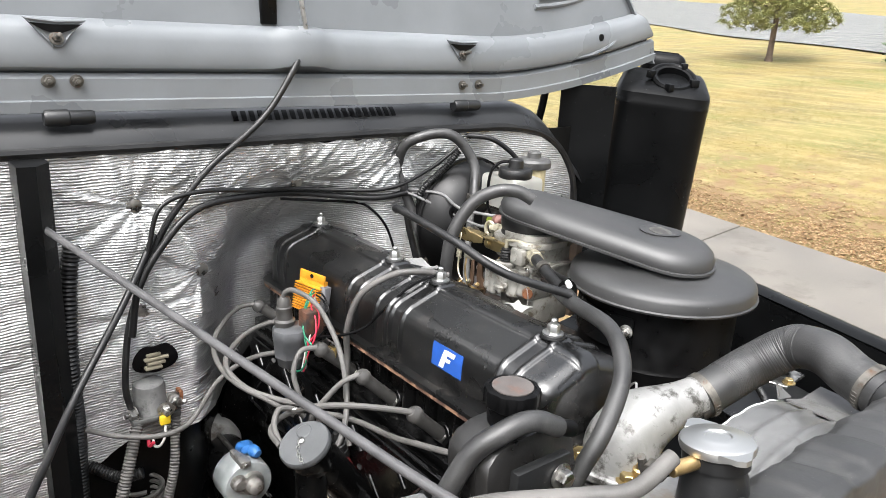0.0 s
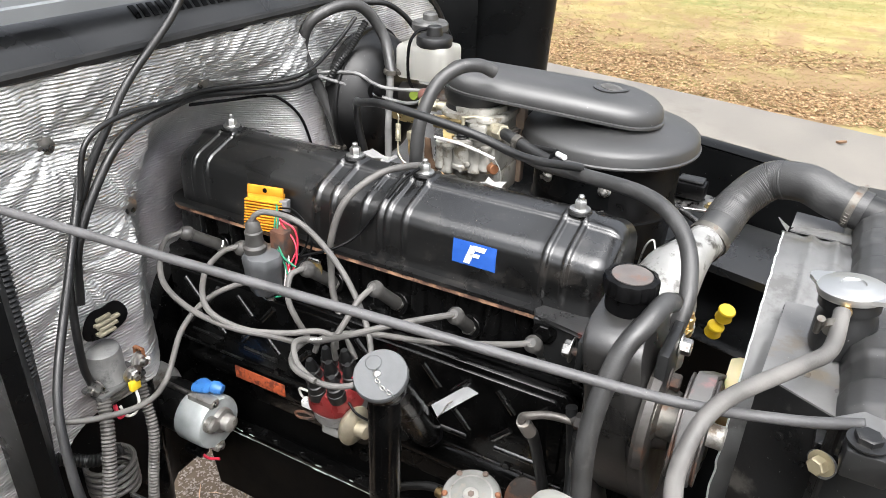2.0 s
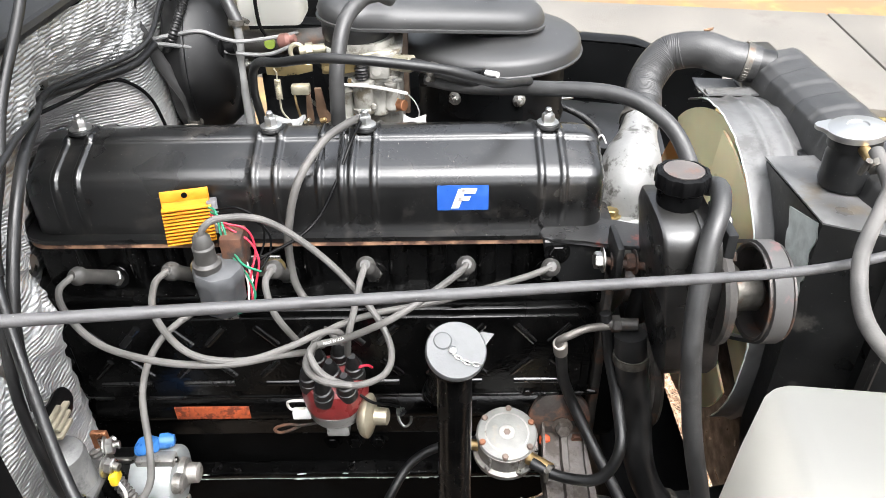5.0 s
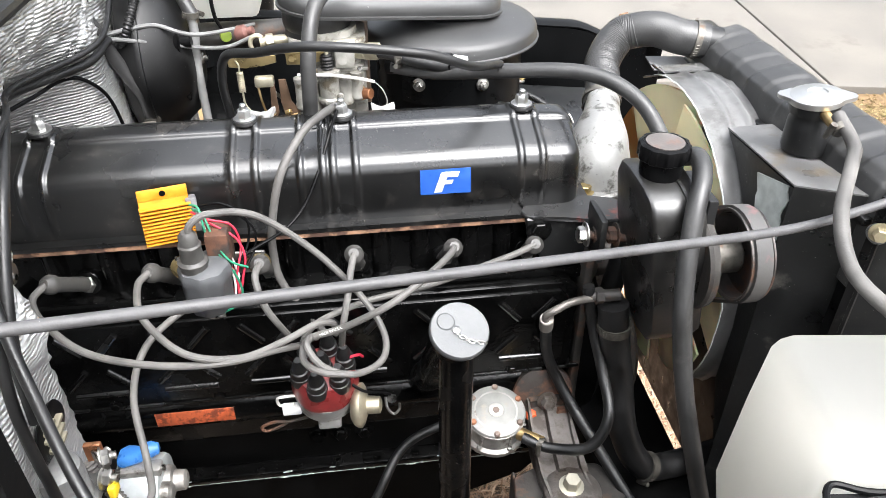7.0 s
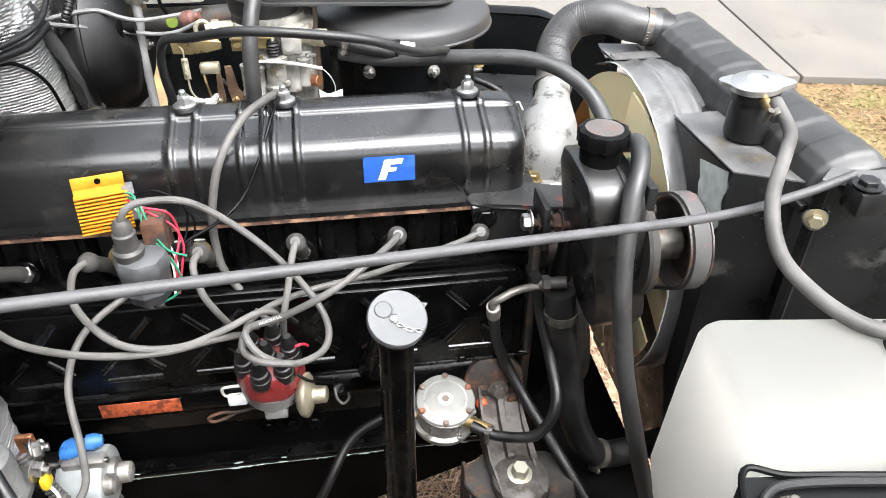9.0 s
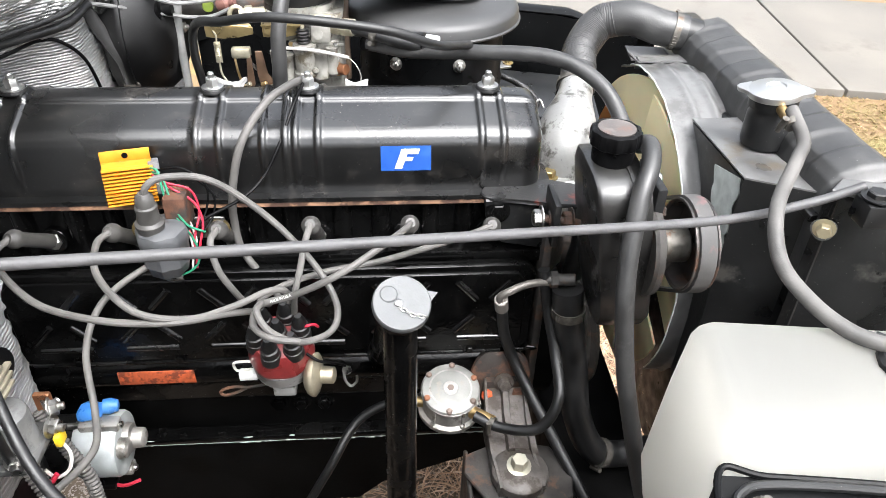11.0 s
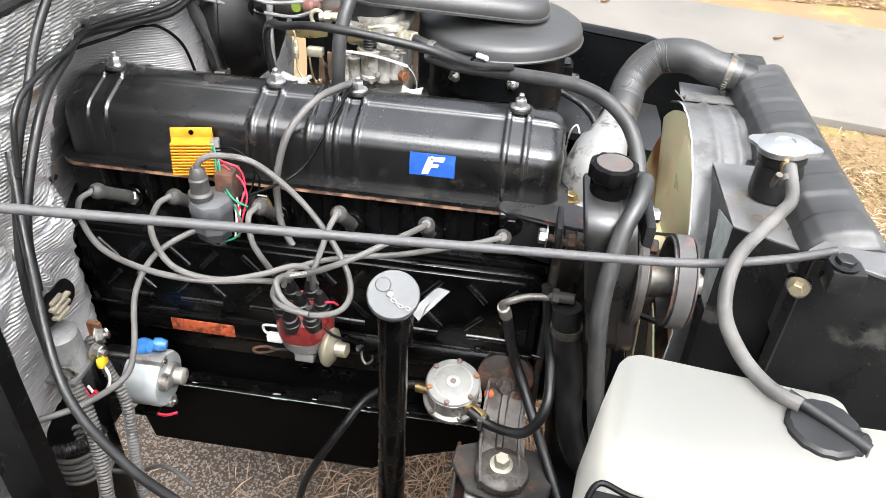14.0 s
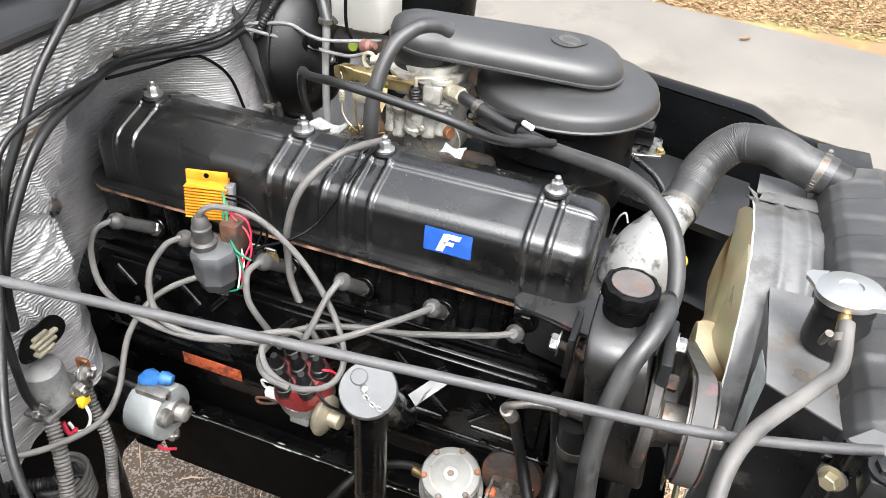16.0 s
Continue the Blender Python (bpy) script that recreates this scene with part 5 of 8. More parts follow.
part("coil_boot", lathe([(0, 0.0), (0.0150, 0.001), (0.0155, 0.008), (0.0165, 0.010), (0.0165, 0.013), (0.0128, 0.016), (0.0118, 0.030), (0.0125, 0.0315), (0.0125, 0.035), (0.0108, 0.037), (0.0100, 0.047), (0.006, 0.052), (0, 0.052)], (0.184, -0.166, 0.943), (0.02, -0.04, 1), 24), BOOT, coil, "ribbed grey rubber boot")
part("coil_mount", box(0.196, 0.222, -0.150, -0.118, 0.930, 0.975, 0.003, None), RUST, coil, "brown rusty mounting block")
part("coil_bracket", box(0.150, 0.255, -0.118, -0.113, 0.898, 0.928, 0.002), STEEL, coil, "grey steel bracket")
for bx in (0.158, 0.246):
    part("bracket_bolt", bolt((bx, -0.118, 0.913), (0, -1, 0.2), 0.010, 0.007), ZINC_YELLOW, coil)
part("terminal", tube([(0.180, -0.160, 0.880), (0.190, -0.162, 0.872), (0.205, -0.160, 0.872)], 0.004, 8), STEEL, coil)
reg = thing("ignition_module", "gold anodised finned heat sink on the valve cover side", "heat sink", (0.147, -0.105, 0.97))
tilt = Matrix.Translation((0.150, -0.104, 0.972)) @ Matrix.Rotation(radians(17), 4, "Z") @ Matrix.Rotation(radians(2), 4, "Y") @ Matrix.Rotation(radians(-8), 4, "X") @ Matrix.Scale(0.88, 4)
part("fin_base", box(-0.031, 0.031, 0.0, 0.010, -0.032, 0.034, 0.001, tilt), GOLD, reg)
for k in range(11):
    z = -0.029 + k * 0.0049
    part("fin", box(-0.032, 0.032, -0.011, 0.001, z, z + 0.0021, 0.0004, tilt), GOLD, reg)
part("mount_tab", box(-0.031, 0.031, -0.001, 0.003, 0.030, 0.045, 0.001, tilt), GOLD, reg, "gold mounting tab with a hole")
part("tab_hole", lathe([(0, 0), (0.0035, 0), (0.0035, 0.0006), (0, 0.0006)], tilt @ Vector((0.0, -0.0012, 0.038)), tilt.to_3x3() @ Vector((0, -1, 0)), 16), PLASTIC_BLACK, reg)
part("module_body", box(0.026, 0.040, -0.006, 0.012, -0.022, 0.026, 0.002, tilt), surface("grey_module", (0.12, 0.12, 0.125), 0.5, 0, 0.2), reg)
for k, (mat, pts) in enumerate((
        (GREEN_WIRE, [(0.180, -0.112, 0.995), (0.192, -0.125, 0.996), (0.198, -0.140, 0.972), (0.212, -0.150, 0.945), (0.222, -0.150, 0.925)]),
        (RED_WIRE, [(0.180, -0.112, 0.985), (0.200, -0.130, 0.985), (0.225, -0.130, 0.975), (0.232, -0.135, 0.950), (0.226, -0.148, 0.925), (0.218, -0.150, 0.895)]),
        (WHITE_WIRE, [(0.182, -0.112, 0.982), (0.202, -0.128, 0.972), (0.216, -0.138, 0.950), (0.226, -0.148, 0.920), (0.224, -0.152, 0.885)]),
        (RED_WIRE, [(0.182, -0.110, 0.976), (0.198, -0.124, 0.968), (0.210, -0.136, 0.945), (0.224, -0.150, 0.915), (0.221, -0.152, 0.885)]),
        (GREEN_WIRE, [(0.222, -0.150, 0.925), (0.228, -0.153, 0.900), (0.220, -0.157, 0.882), (0.200, -0.160, 0.872)]),
        (GREEN_WIRE, [(0.182, -0.114, 0.990), (0.196, -0.128, 0.990), (0.206, -0.144, 0.966), (0.220, -0.152, 0.942), (0.238, -0.148, 0.928)]),
        (RED_WIRE, [(0.182, -0.112, 0.980), (0.206, -0.132, 0.978), (0.228, -0.136, 0.962), (0.236, -0.142, 0.940), (0.231, -0.150, 0.915), (0.222, -0.154, 0.880)]),
        (WHITE_WIRE, [(0.183, -0.112, 0.978), (0.200, -0.130, 0.966), (0.212, -0.142, 0.944), (0.221, -0.150, 0.914), (0.217, -0.155, 0.878)]),
        (PLASTIC_BLACK, [(0.184, -0.111, 0.986), (0.220, -0.118, 0.988), (0.247, -0.122, 0.966), (0.246, -0.130, 0.940), (0.230, -0.148, 0.918), (0.219, -0.153, 0.885)]),
        (PLASTIC_BLACK, [(0.184, -0.110, 0.990), (0.215, -0.116, 0.996), (0.240, -0.120, 0.978), (0.240, -0.128, 0.950), (0.226, -0.146, 0.925)]))):
    hose("module_wire", ("green", "red", "white", "red", "green", "green", "red", "white", "black", "black")[k] + " insulated wire from the ignition module", pts, 0.0014, mat, "wire", segs=8, child="wire_line")

dist = thing("distributor", "distributor with red-brown cap and seven rubber boots", "distributor", (0.311, -0.155, 0.70))
da = Vector((0.0, -0.24, 0.97)).normalized()
d0 = Vector((0.310, -0.154, 0.712))
part("distributor_body", lathe([(0, -0.03), (0.016, -0.03), (0.018, -0.005), (0.034, 0.0), (0.040, 0.006), (0.0405, 0.022), (0.0415, 0.025), (0.0415, 0.031), (0, 0.031)], d0, da, 32), ALU_PAINT, dist, "cast aluminium body")
part("distributor_cap", lathe([(0, 0.031), (0.0415, 0.031), (0.0425, 0.035), (0.041, 0.042), (0.039, 0.053), (0.0375, 0.062), (0.033, 0.068), (0, 0.072)], d0, da, 36, None, lambda t: 1 + 0.025 * math.cos(6 * t)), RED_CAP, dist, "red-brown moulded cap")
a_, u_, w_ = frame_of(da)
TOWERS = []
for k in range(7):
    t = 2 * math.pi * k / 6 + 0.25
    off = (u_ * math.cos(t) + w_ * math.sin(t)) * 0.0285 if k < 6 else Vector((0, 0, 0))
    p = d0 + da * 0.058 + off
    TOWERS.append(p + da * 0.047)
    part("tower_boot", lathe([(0, 0), (0.0135, 0), (0.0138, 0.004), (0.0128, 0.014), (0.0118, 0.0145), (0.0112, 0.025), (0.0092, 0.0262), (0.0082, 0.036), (0.0066, 0.040), (0.0045, 0.046), (0, 0.046)], p, da, 18), RUBBER, dist, "stepped black rubber boot")
part("vacuum_advance", lathe([(0, -0.010), (0.020, -0.010), (0.026, -0.006), (0.029, -0.001), (0.029, 0.003), (0.025, 0.006), (0.012, 0.010), (0.011, 0.026), (0.007, 0.028), (0, 0.028)], (0.352, -0.182, 0.720), (1, -0.15, 0.05), 32), surface("tarnished_pale_zinc", (0.40, 0.36, 0.27), 0.42, 0.75, 0.3, 40.0, 0.3), dist, "tarnished pale vacuum advance can")
part("advance_neck", rod((0.320, -0.165, 0.716), (0.340, -0.169, 0.716), 0.009, 14), ALU_PAINT, dist)
part("connector", box(0.252, 0.276, -0.176, -0.164, 0.706, 0.719, 0.002), WHITE, dist, "white plastic connector")
part("connector_neck", rod((0.275, -0.169, 0.712), (0.288, -0.165, 0.712), 0.006, 10), ZINC_YELLOW, dist)
part("hold_down", box(0.296, 0.326, -0.186, -0.168, 0.684, 0.702, 0.003), ALU_PAINT, dist)
for k, (mat, pts) in enumerate(((WHITE_WIRE, [(0.285, -0.17, 0.735), (0.262, -0.176, 0.742), (0.248, -0.172, 0.735), (0.250, -0.168, 0.718), (0.268, -0.17, 0.722)]), (RED_WIRE, [(0.338, -0.17, 0.790), (0.348, -0.172, 0.797), (0.356, -0.168, 0.795), (0.360, -0.162, 0.786)]), (PLASTIC_BLACK, [(0.340, -0.18, 0.760), (0.360, -0.186, 0.748), (0.380, -0.178, 0.735), (0.392, -0.17, 0.722)]))):
    part("lead_wire", tube(pts, 0.0019, 8), mat, dist)
part("ring_terminal", lathe([(0.003, -0.001), (0.0065, -0.001), (0.0065, 0.001), (0.003, 0.001)], (0.394, -0.172, 0.716), (0, -1, 0.4), 18), STEEL, dist)
stick = thing("dipstick", "rusty looped dipstick at the block", "dipstick", (0.26, -0.13, 0.655))
part("loop_handle", tube([(0.290, -0.135, 0.660), (0.255, -0.142, 0.659), (0.236, -0.146, 0.665), (0.222, -0.149, 0.664), (0.216, -0.149, 0.658), (0.222, -0.149, 0.652), (0.236, -0.147, 0.654), (0.250, -0.143, 0.658)], 0.0022, 8), RUST, stick)
part("hook", tube([(0.386, -0.130, 0.676), (0.388, -0.140, 0.664), (0.396, -0.146, 0.658), (0.404, -0.144, 0.664), (0.405, -0.140, 0.672)], 0.002, 8), STEEL, stick)

WIRES = [
    [(0.008, -0.136, 0.916), (0.000, -0.160, 0.912), (0.022, -0.195, 0.905), (0.075, -0.238, 0.896), (0.150, -0.262, 0.892), (0.220, -0.262, 0.888), (0.266, -0.232, 0.872), (0.290, -0.205, 0.852)],
    [(0.125, -0.140, 0.925), (0.118, -0.166, 0.925), (0.132, -0.215, 0.918), (0.180, -0.262, 0.905), (0.232, -0.255, 0.886), (0.275, -0.222, 0.875), (0.312, -0.200, 0.878), (0.330, -0.190, 0.868), (0.332, -0.188, 0.85)],
    [(0.251, -0.146, 0.930), (0.248, -0.172, 0.929), (0.255, -0.188, 0.905), (0.264, -0.188, 0.880), (0.277, -0.180, 0.845)],
    [(0.360, -0.140, 0.930), (0.355, -0.165, 0.922), (0.349, -0.188, 0.900), (0.342, -0.205, 0.875), (0.338, -0.198, 0.842)],
    [(0.480, -0.136, 0.926), (0.470, -0.165, 0.935), (0.440, -0.205, 0.938), (0.398, -0.232, 0.925), (0.345, -0.226, 0.892), (0.303, -0.214, 0.868), (0.296, -0.235, 0.856), (0.318, -0.256, 0.855), (0.350, -0.258, 0.850)],
    [(0.583, -0.126, 0.914), (0.555, -0.132, 0.905), (0.500, -0.138, 0.890), (0.440, -0.140, 0.872), (0.375, -0.145, 0.862), (0.325, -0.160, 0.855), (0.298, -0.176, 0.846), (0.290, -0.182, 0.825)],
    [(0.186, -0.169, 0.985), (0.190, -0.168, 1.003), (0.210, -0.160, 1.010), (0.255, -0.146, 0.996), (0.310, -0.142, 0.945), (0.360, -0.160, 0.890), (0.388, -0.190, 0.850), (0.384, -0.222, 0.834), (0.350, -0.246, 0.838), (0.318, -0.250, 0.858), (0.302, -0.236, 0.876), (0.305, -0.215, 0.872), (0.310, -0.200, 0.858)],
]
LEADS = []
for k, pts in enumerate(WIRES):
    w = hose("ignition_wire", "grey coil lead looping to the distributor" if k == 6 else "grey spark plug lead with a black boot", pts, 0.0041, GREY_RUBBER, "ignition wire", segs=10, child="lead")
    tagged(w, group="ignition wires")
    LEADS.append(w)
    if k < 6:
        base, end = Vector((PLUGS[k], -0.080, 0.872)), Vector(pts[0])
        ax = (end - base).normalized()
        L = (end - base).length
        part("plug_boot", lathe([(0, 0.004), (0.0092, 0.004), (0.0096, 0.010), (0.0090, L * 0.55), (0.0092, L - 0.014), (0.0115, L - 0.012), (0.0118, L - 0.006), (0.0100, L - 0.002), (0.006, L + 0.003), (0, L + 0.003)], base, ax, 18), BOOT, w, "black rubber plug boot")
        part("spark_plug", bolt(base - ax * 0.006, ax, 0.0115, 0.012, False), STEEL, w, "steel spark plug hexagon")

# ---------------------------------------------------------------- oil filler, fuel pump, mount
filler = thing("oil_filler", "black oil filler tube with a flat grey cap on a chain", "oil filler", (0.463, -0.275, 0.47))
ca = Vector((0.10, -0.46, 0.88)).normalized()
cc = Vector((0.465, -0.283, 0.924))
GREY_PAINT = surface("grey_cap_paint", (0.075, 0.078, 0.08), 0.45, 0.15, 0.15, 60.0, 0.2, specks=0.03, speck=(0.08, 0.08, 0.08))
part("filler_tube", tube([(0.462, -0.272, 0.915), (0.463, -0.272, 0.86), (0.463, -0.273, 0.75), (0.463, -0.276, 0.6), (0.463, -0.278, 0.44)], 0.0195, 28), ENGINE_BLACK, filler)
part("branch_tube", tube([(0.462, -0.265, 0.905), (0.458, -0.225, 0.845), (0.450, -0.165, 0.752), (0.441, -0.112, 0.690)], 0.0225, 28), ENGINE_BLACK, filler)
part("tube_neck", lathe([(0, -0.045), (0.024, -0.04), (0.0275, -0.02), (0.0275, -0.006), (0, -0.006)], cc, ca, 32), ENGINE_BLACK, filler)
part("filler_cap", lathe([(0, -0.010), (0.0300, -0.010), (0.0318, -0.007), (0.0318, -0.001), (0.0305, 0.001), (0.022, 0.0008), (0.010, 0.0005), (0, 0.0005)], cc, ca, 48), GREY_PAINT, filler, "flat grey steel cap")
fa, fu, fw = frame_of(ca)
part("cap_stud", lathe([(0, 0), (0.0045, 0), (0.0045, 0.003), (0.002, 0.0045), (0, 0.0045)], cc + fu * 0.004, ca, 14), STEEL, filler)
part("cap_dimple", lathe([(0, 0.0006), (0.010, 0.0006), (0.0085, 0.0018), (0, 0.0022)], cc + fu * 0.012 - fw * 0.012, ca, 20), GREY_PAINT, filler)
for k in range(7):
    s = k / 6
    p = cc + fu * (-0.020 + 0.024 * s) + fw * (0.020 - 0.016 * s + 0.004 * math.sin(3 * s)) + ca * 0.002
    d1 = (fu * 0.8 - fw * 0.5).normalized()
    side = ca.cross(d1) if k % 2 else ca
    ring = [p + d1 * 0.0034 * math.cos(a) + side * 0.0018 * math.sin(a) for a in span(0, 2 * math.pi, 9)]
    part("chain_link", tube(ring, 0.0007, 6, 2), STEEL, filler)
lo, hi = Vector((0.472, -0.166, 0.787)), Vector((0.533, -0.094, 0.824))
d = (hi - lo).normalized()
nn = Vector((0, -0.75, 0.65))
nn = (nn - d * nn.dot(d)).normalized()
ww = d.cross(nn) * 0.0085
part("support_strap", loft([[lo + ww + nn * k, hi + ww + nn * k, hi - ww + nn * k, lo - ww + nn * k] for k in (0, 0.0025)]), GREY_PAINT, filler, "flat grey support strap")
part("lock_wire", tube([(0.478, -0.17, 0.78), (0.484, -0.165, 0.79), (0.488, -0.158, 0.80), (0.492, -0.152, 0.803)], 0.0008, 6), DULL_STEEL, filler)

IRON_SCREW = surface("brown_screw_head", (0.16, 0.12, 0.10), 0.5, 0.4, 0.3)
pump = thing("fuel_pump", "round cast aluminium fuel pump with screws", "fuel pump", (0.535, -0.165, 0.62))
pa = Vector((0.0, -0.22, 0.97)).normalized()
pc = Vector((0.535, -0.170, 0.671))
part("pump_body", lathe([(0, -0.052), (0.040, -0.052), (0.0455, -0.048), (0.0455, -0.040), (0.040, -0.037), (0.038, -0.012), (0.041, -0.009), (0.0415, -0.004), (0.036, -0.001), (0.030, 0.001), (0.012, 0.0005), (0.010, 0.002), (0, 0.002)], pc, pa, 44), ALU, pump)
part("pump_lid", lathe([(0, -0.011), (0.0395, -0.011), (0.041, -0.009), (0.041, -0.003), (0.0395, -0.0005), (0.036, 0.0008), (0.012, 0.0012), (0, 0.0012)], pc, pa, 44), surface("dull_pale_aluminium", (0.21, 0.21, 0.20), 0.5, 0.3, 0.2, 50.0, 0.3, stain=(0.25, 0.23, 0.20), stain_at=0.62, stain_scale=40.0), pump, "pale dull aluminium lid")
pa_, pu, pw = frame_of(pa)
part("pump_screw", bolt(pc, pa, 0.005, 0.003, False), IRON_SCREW, pump)
for k in range(6):
    t = 2 * math.pi * k / 6 + 0.4
    o = pu * math.cos(t) + pw * math.sin(t)
    part("pump_screw", lathe([(0, -0.006), (0.0045, -0.006), (0.0045, 0.002), (0.003, 0.0036), (0, 0.0036)], pc + o * 0.0365, pa, 12), surface("rusty_screw_head", (0.24, 0.10, 0.05), 0.6, 0.2, 0.3) if k % 3 == 0 else IRON_SCREW, pump)
    part("pump_screw", lathe([(0, -0.041), (0.0042, -0.041), (0.0042, -0.037), (0.003, -0.0355), (0, -0.0355)], pc + (pu * math.cos(t + 0.5) + pw * math.sin(t + 0.5)) * 0.0420, pa, 12), STEEL, pump)
    part("pump_web", box(-0.002, 0.002, 0.037, 0.041, -0.036, -0.011, 0.0005, Matrix.Translation(pc) @ Matrix.Rotation(radians(12.8), 4, "X") @ Matrix.Rotation(t, 4, "Z")), ALU, pump)
part("pump_inlet", rod((0.500, -0.165, 0.640), (0.478, -0.160, 0.638), 0.008, 12), BRASS, pump)
part("pump_outlet", rod((0.562, -0.195, 0.650), (0.590, -0.218, 0.652), 0.009, 12), BRASS, pump)
clamp_band(pump, (0.588, -0.219, 0.653), (1, -0.7, 0), 0.0068, 0.007)

mount = thing("engine_mount", "rusty iron engine mount bracket on its crossmember", "engine mount", (0.615, -0.2, 0.5))
IRON = surface("greasy_iron", (0.040, 0.037, 0.034), 0.55, 0.3, 0.5, 35.0, 0.5, 220.0, stain=(0.10, 0.055, 0.035), stain_at=0.60, stain_scale=26.0)
GREASE = surface("greasy_grey_casting", (0.11, 0.10, 0.092), 0.5, 0.3, 0.45, 30.0, 0.6, 200.0, stain=(0.05, 0.04, 0.033), stain_at=0.52, stain_scale=30.0)
part("mount_boss", lathe([(0, 0), (0.040, 0), (0.044, 0.006), (0.043, 0.016), (0.034, 0.021), (0, 0.021)], (0.612, -0.116, 0.650), (0, -1, 0.25), 32), RUST, mount, "rusty round mount boss")
part("mount_foot", loft([[Vector((x, y, z)) for x, y in ((0.588, -0.112), (0.642, -0.112), (0.640, -0.146), (0.590, -0.146))] for z in (0.56, 0.655)]), IRON, mount)
arm = [((0.586, 0.650), (0.645, 0.650), -0.135, 0.60), ((0.583, 0.632), (0.648, 0.632), -0.19, 0.592), ((0.584, 0.616), (0.652, 0.616), -0.240, 0.594), ((0.590, 0.611), (0.650, 0.611), -0.296, 0.596)]
part("mount_arm", loft([[Vector((a[0], y, a[1] - 0.004)), Vector((b[0], y, b[1] - 0.004)), Vector((b[0], y, low)), Vector((a[0], y, low))] for a, b, y, low in arm]), GREASE, mount)
for dx, w, up in ((0.0, 0.006, 0.004), (0.024, 0.013, 0.007), (0.056, 0.006, 0.004)):
    rib = loft([[Vector((a[0] + dx, y, a[1] - 0.006)), Vector((a[0] + dx + w, y, a[1] - 0.006)), Vector((a[0] + dx + w * 0.8, y, a[1] + up)), Vector((a[0] + dx + w * 0.2, y, a[1] + up))] for a, b, y, low in (arm[:3] if dx == 0.024 else arm)])
    part("mount_rib", rib, GREASE, mount)
part("mount_pad", lathe([(0, 0.598), (0.037, 0.598), (0.039, 0.602), (0.038, 0.612), (0.034, 0.616), (0.018, 0.619), (0, 0.619)], (0.622, -0.268, 0), segs=36), GREASE, mount, "greasy round mount washer")
part("mount_rubber", lathe([(0, 0.555), (0.036, 0.555), (0.040, 0.565), (0.038, 0.590), (0, 0.590)], (0.622, -0.268, 0), segs=28), RUBBER, mount)
part("mount_nut", bolt((0.620, -0.266, 0.619), (0, -0.1, 1), 0.0115, 0.015, True), surface("pale_zinc_nut", (0.46, 0.44, 0.36), 0.4, 0.7, 0.25), mount, "pale zinc mount bolt")
part("crossmember", slab([(0.548, -0.255), (0.575, -0.30), (0.640, -0.318), (0.690, -0.300), (0.700, -0.25), (0.672, -0.215), (0.600, -0.205), (0.552, -0.225)], "z", 0.588, 0.5955, 0.002), IRON, mount, "dark bent crossmember plate")
part("crossmember_side", slab([(-0.31, 0.588), (-0.21, 0.588), (-0.205, 0.44), (-0.31, 0.44)], "x", 0.552, 0.558, 0.002), IRON, mount)
for x0, x1 in ((0.572, 0.600), (0.606, 0.646)):
    part("spacer_block", box(x0, x1, -0.306, -0.285, 0.535, 0.585, 0.005), surface("dull_spacer_steel", (0.22, 0.22, 0.215), 0.4, 0.6, 0.3), mount, "dull bare steel spacer")
part("crossmember_beam", box(0.555, 0.700, -0.36, -0.20, 0.44, 0.535, 0.01), IRON, mount)
for p, m in (((0.614, -0.143, 0.655), GREASE), ((0.634, -0.142, 0.632), RUST)):
    part("mount_bolt", bolt(Vector(p) + Vector((0, -0.004, 0)), (0, -1, 0.3), 0.010, 0.012), m, mount)
part("red_cap", lathe([(0, 0), (0.008, 0), (0.009, 0.006), (0.006, 0.012), (0, 0.013)], (0.590, -0.148, 0.634), (0.2, -1, 0.1), 16), surface("orange_red_plug", (0.45, 0.07, 0.02), 0.4, 0, 0.2), mount, "orange-red plug")

# ---------------------------------------------------------------- starter and its relay
starter = thing("starter_motor", "black starter motor with a bare aluminium nose", "starter motor", (0.08, -0.235, 0.64))
sa, sy, sz = (1, 0, 0), -0.235, 0.668
part("starter_can", lathe([(0, -0.02), (0.036, -0.02), (0.037, 0.0), (0.037, 0.088), (0, 0.088)], (0, sy, sz), sa, 36), COVER_BLACK, starter, "black starter can")
part("drive_housing", lathe([(0, -0.035), (0.030, -0.035), (0.044, -0.022), (0.046, -0.010), (0.046, 0.018), (0.042, 0.026), (0.038, 0.028), (0, 0.028)], (0, sy - 0.008, sz + 0.012), (1, 0, -0.05), 32), surface("dusty_bare_casting", (0.24, 0.24, 0.23), 0.55, 0.3, 0.3, 30.0, 0.4, stain=(0.10, 0.085, 0.07), stain_at=0.58), starter, "dusty grey drive housing")
part("starter_nose", lathe([(0, 0.083), (0.0385, 0.083), (0.040, 0.086), (0.040, 0.128), (0.038, 0.132), (0.030, 0.133), (0, 0.133)], (0, sy, sz), sa, 40), surface("bare_grey_aluminium", (0.40, 0.43, 0.43), 0.45, 0.35, 0.18, 40.0, 0.25, 240.0), starter, "pale bare aluminium end cap")
part("starter_boss", lathe([(0, 0.130), (0.020, 0.130), (0.018, 0.140), (0.013, 0.142), (0.012, 0.154), (0.009, 0.156), (0, 0.156)], (0, sy + 0.004, sz + 0.004), sa, 28), ALU, starter)
part("starter_boss", lathe([(0, 0.130), (0.013, 0.130), (0.012, 0.142), (0.008, 0.145), (0, 0.145)], (0, sy - 0.018, sz + 0.012), sa, 24), ALU, starter)
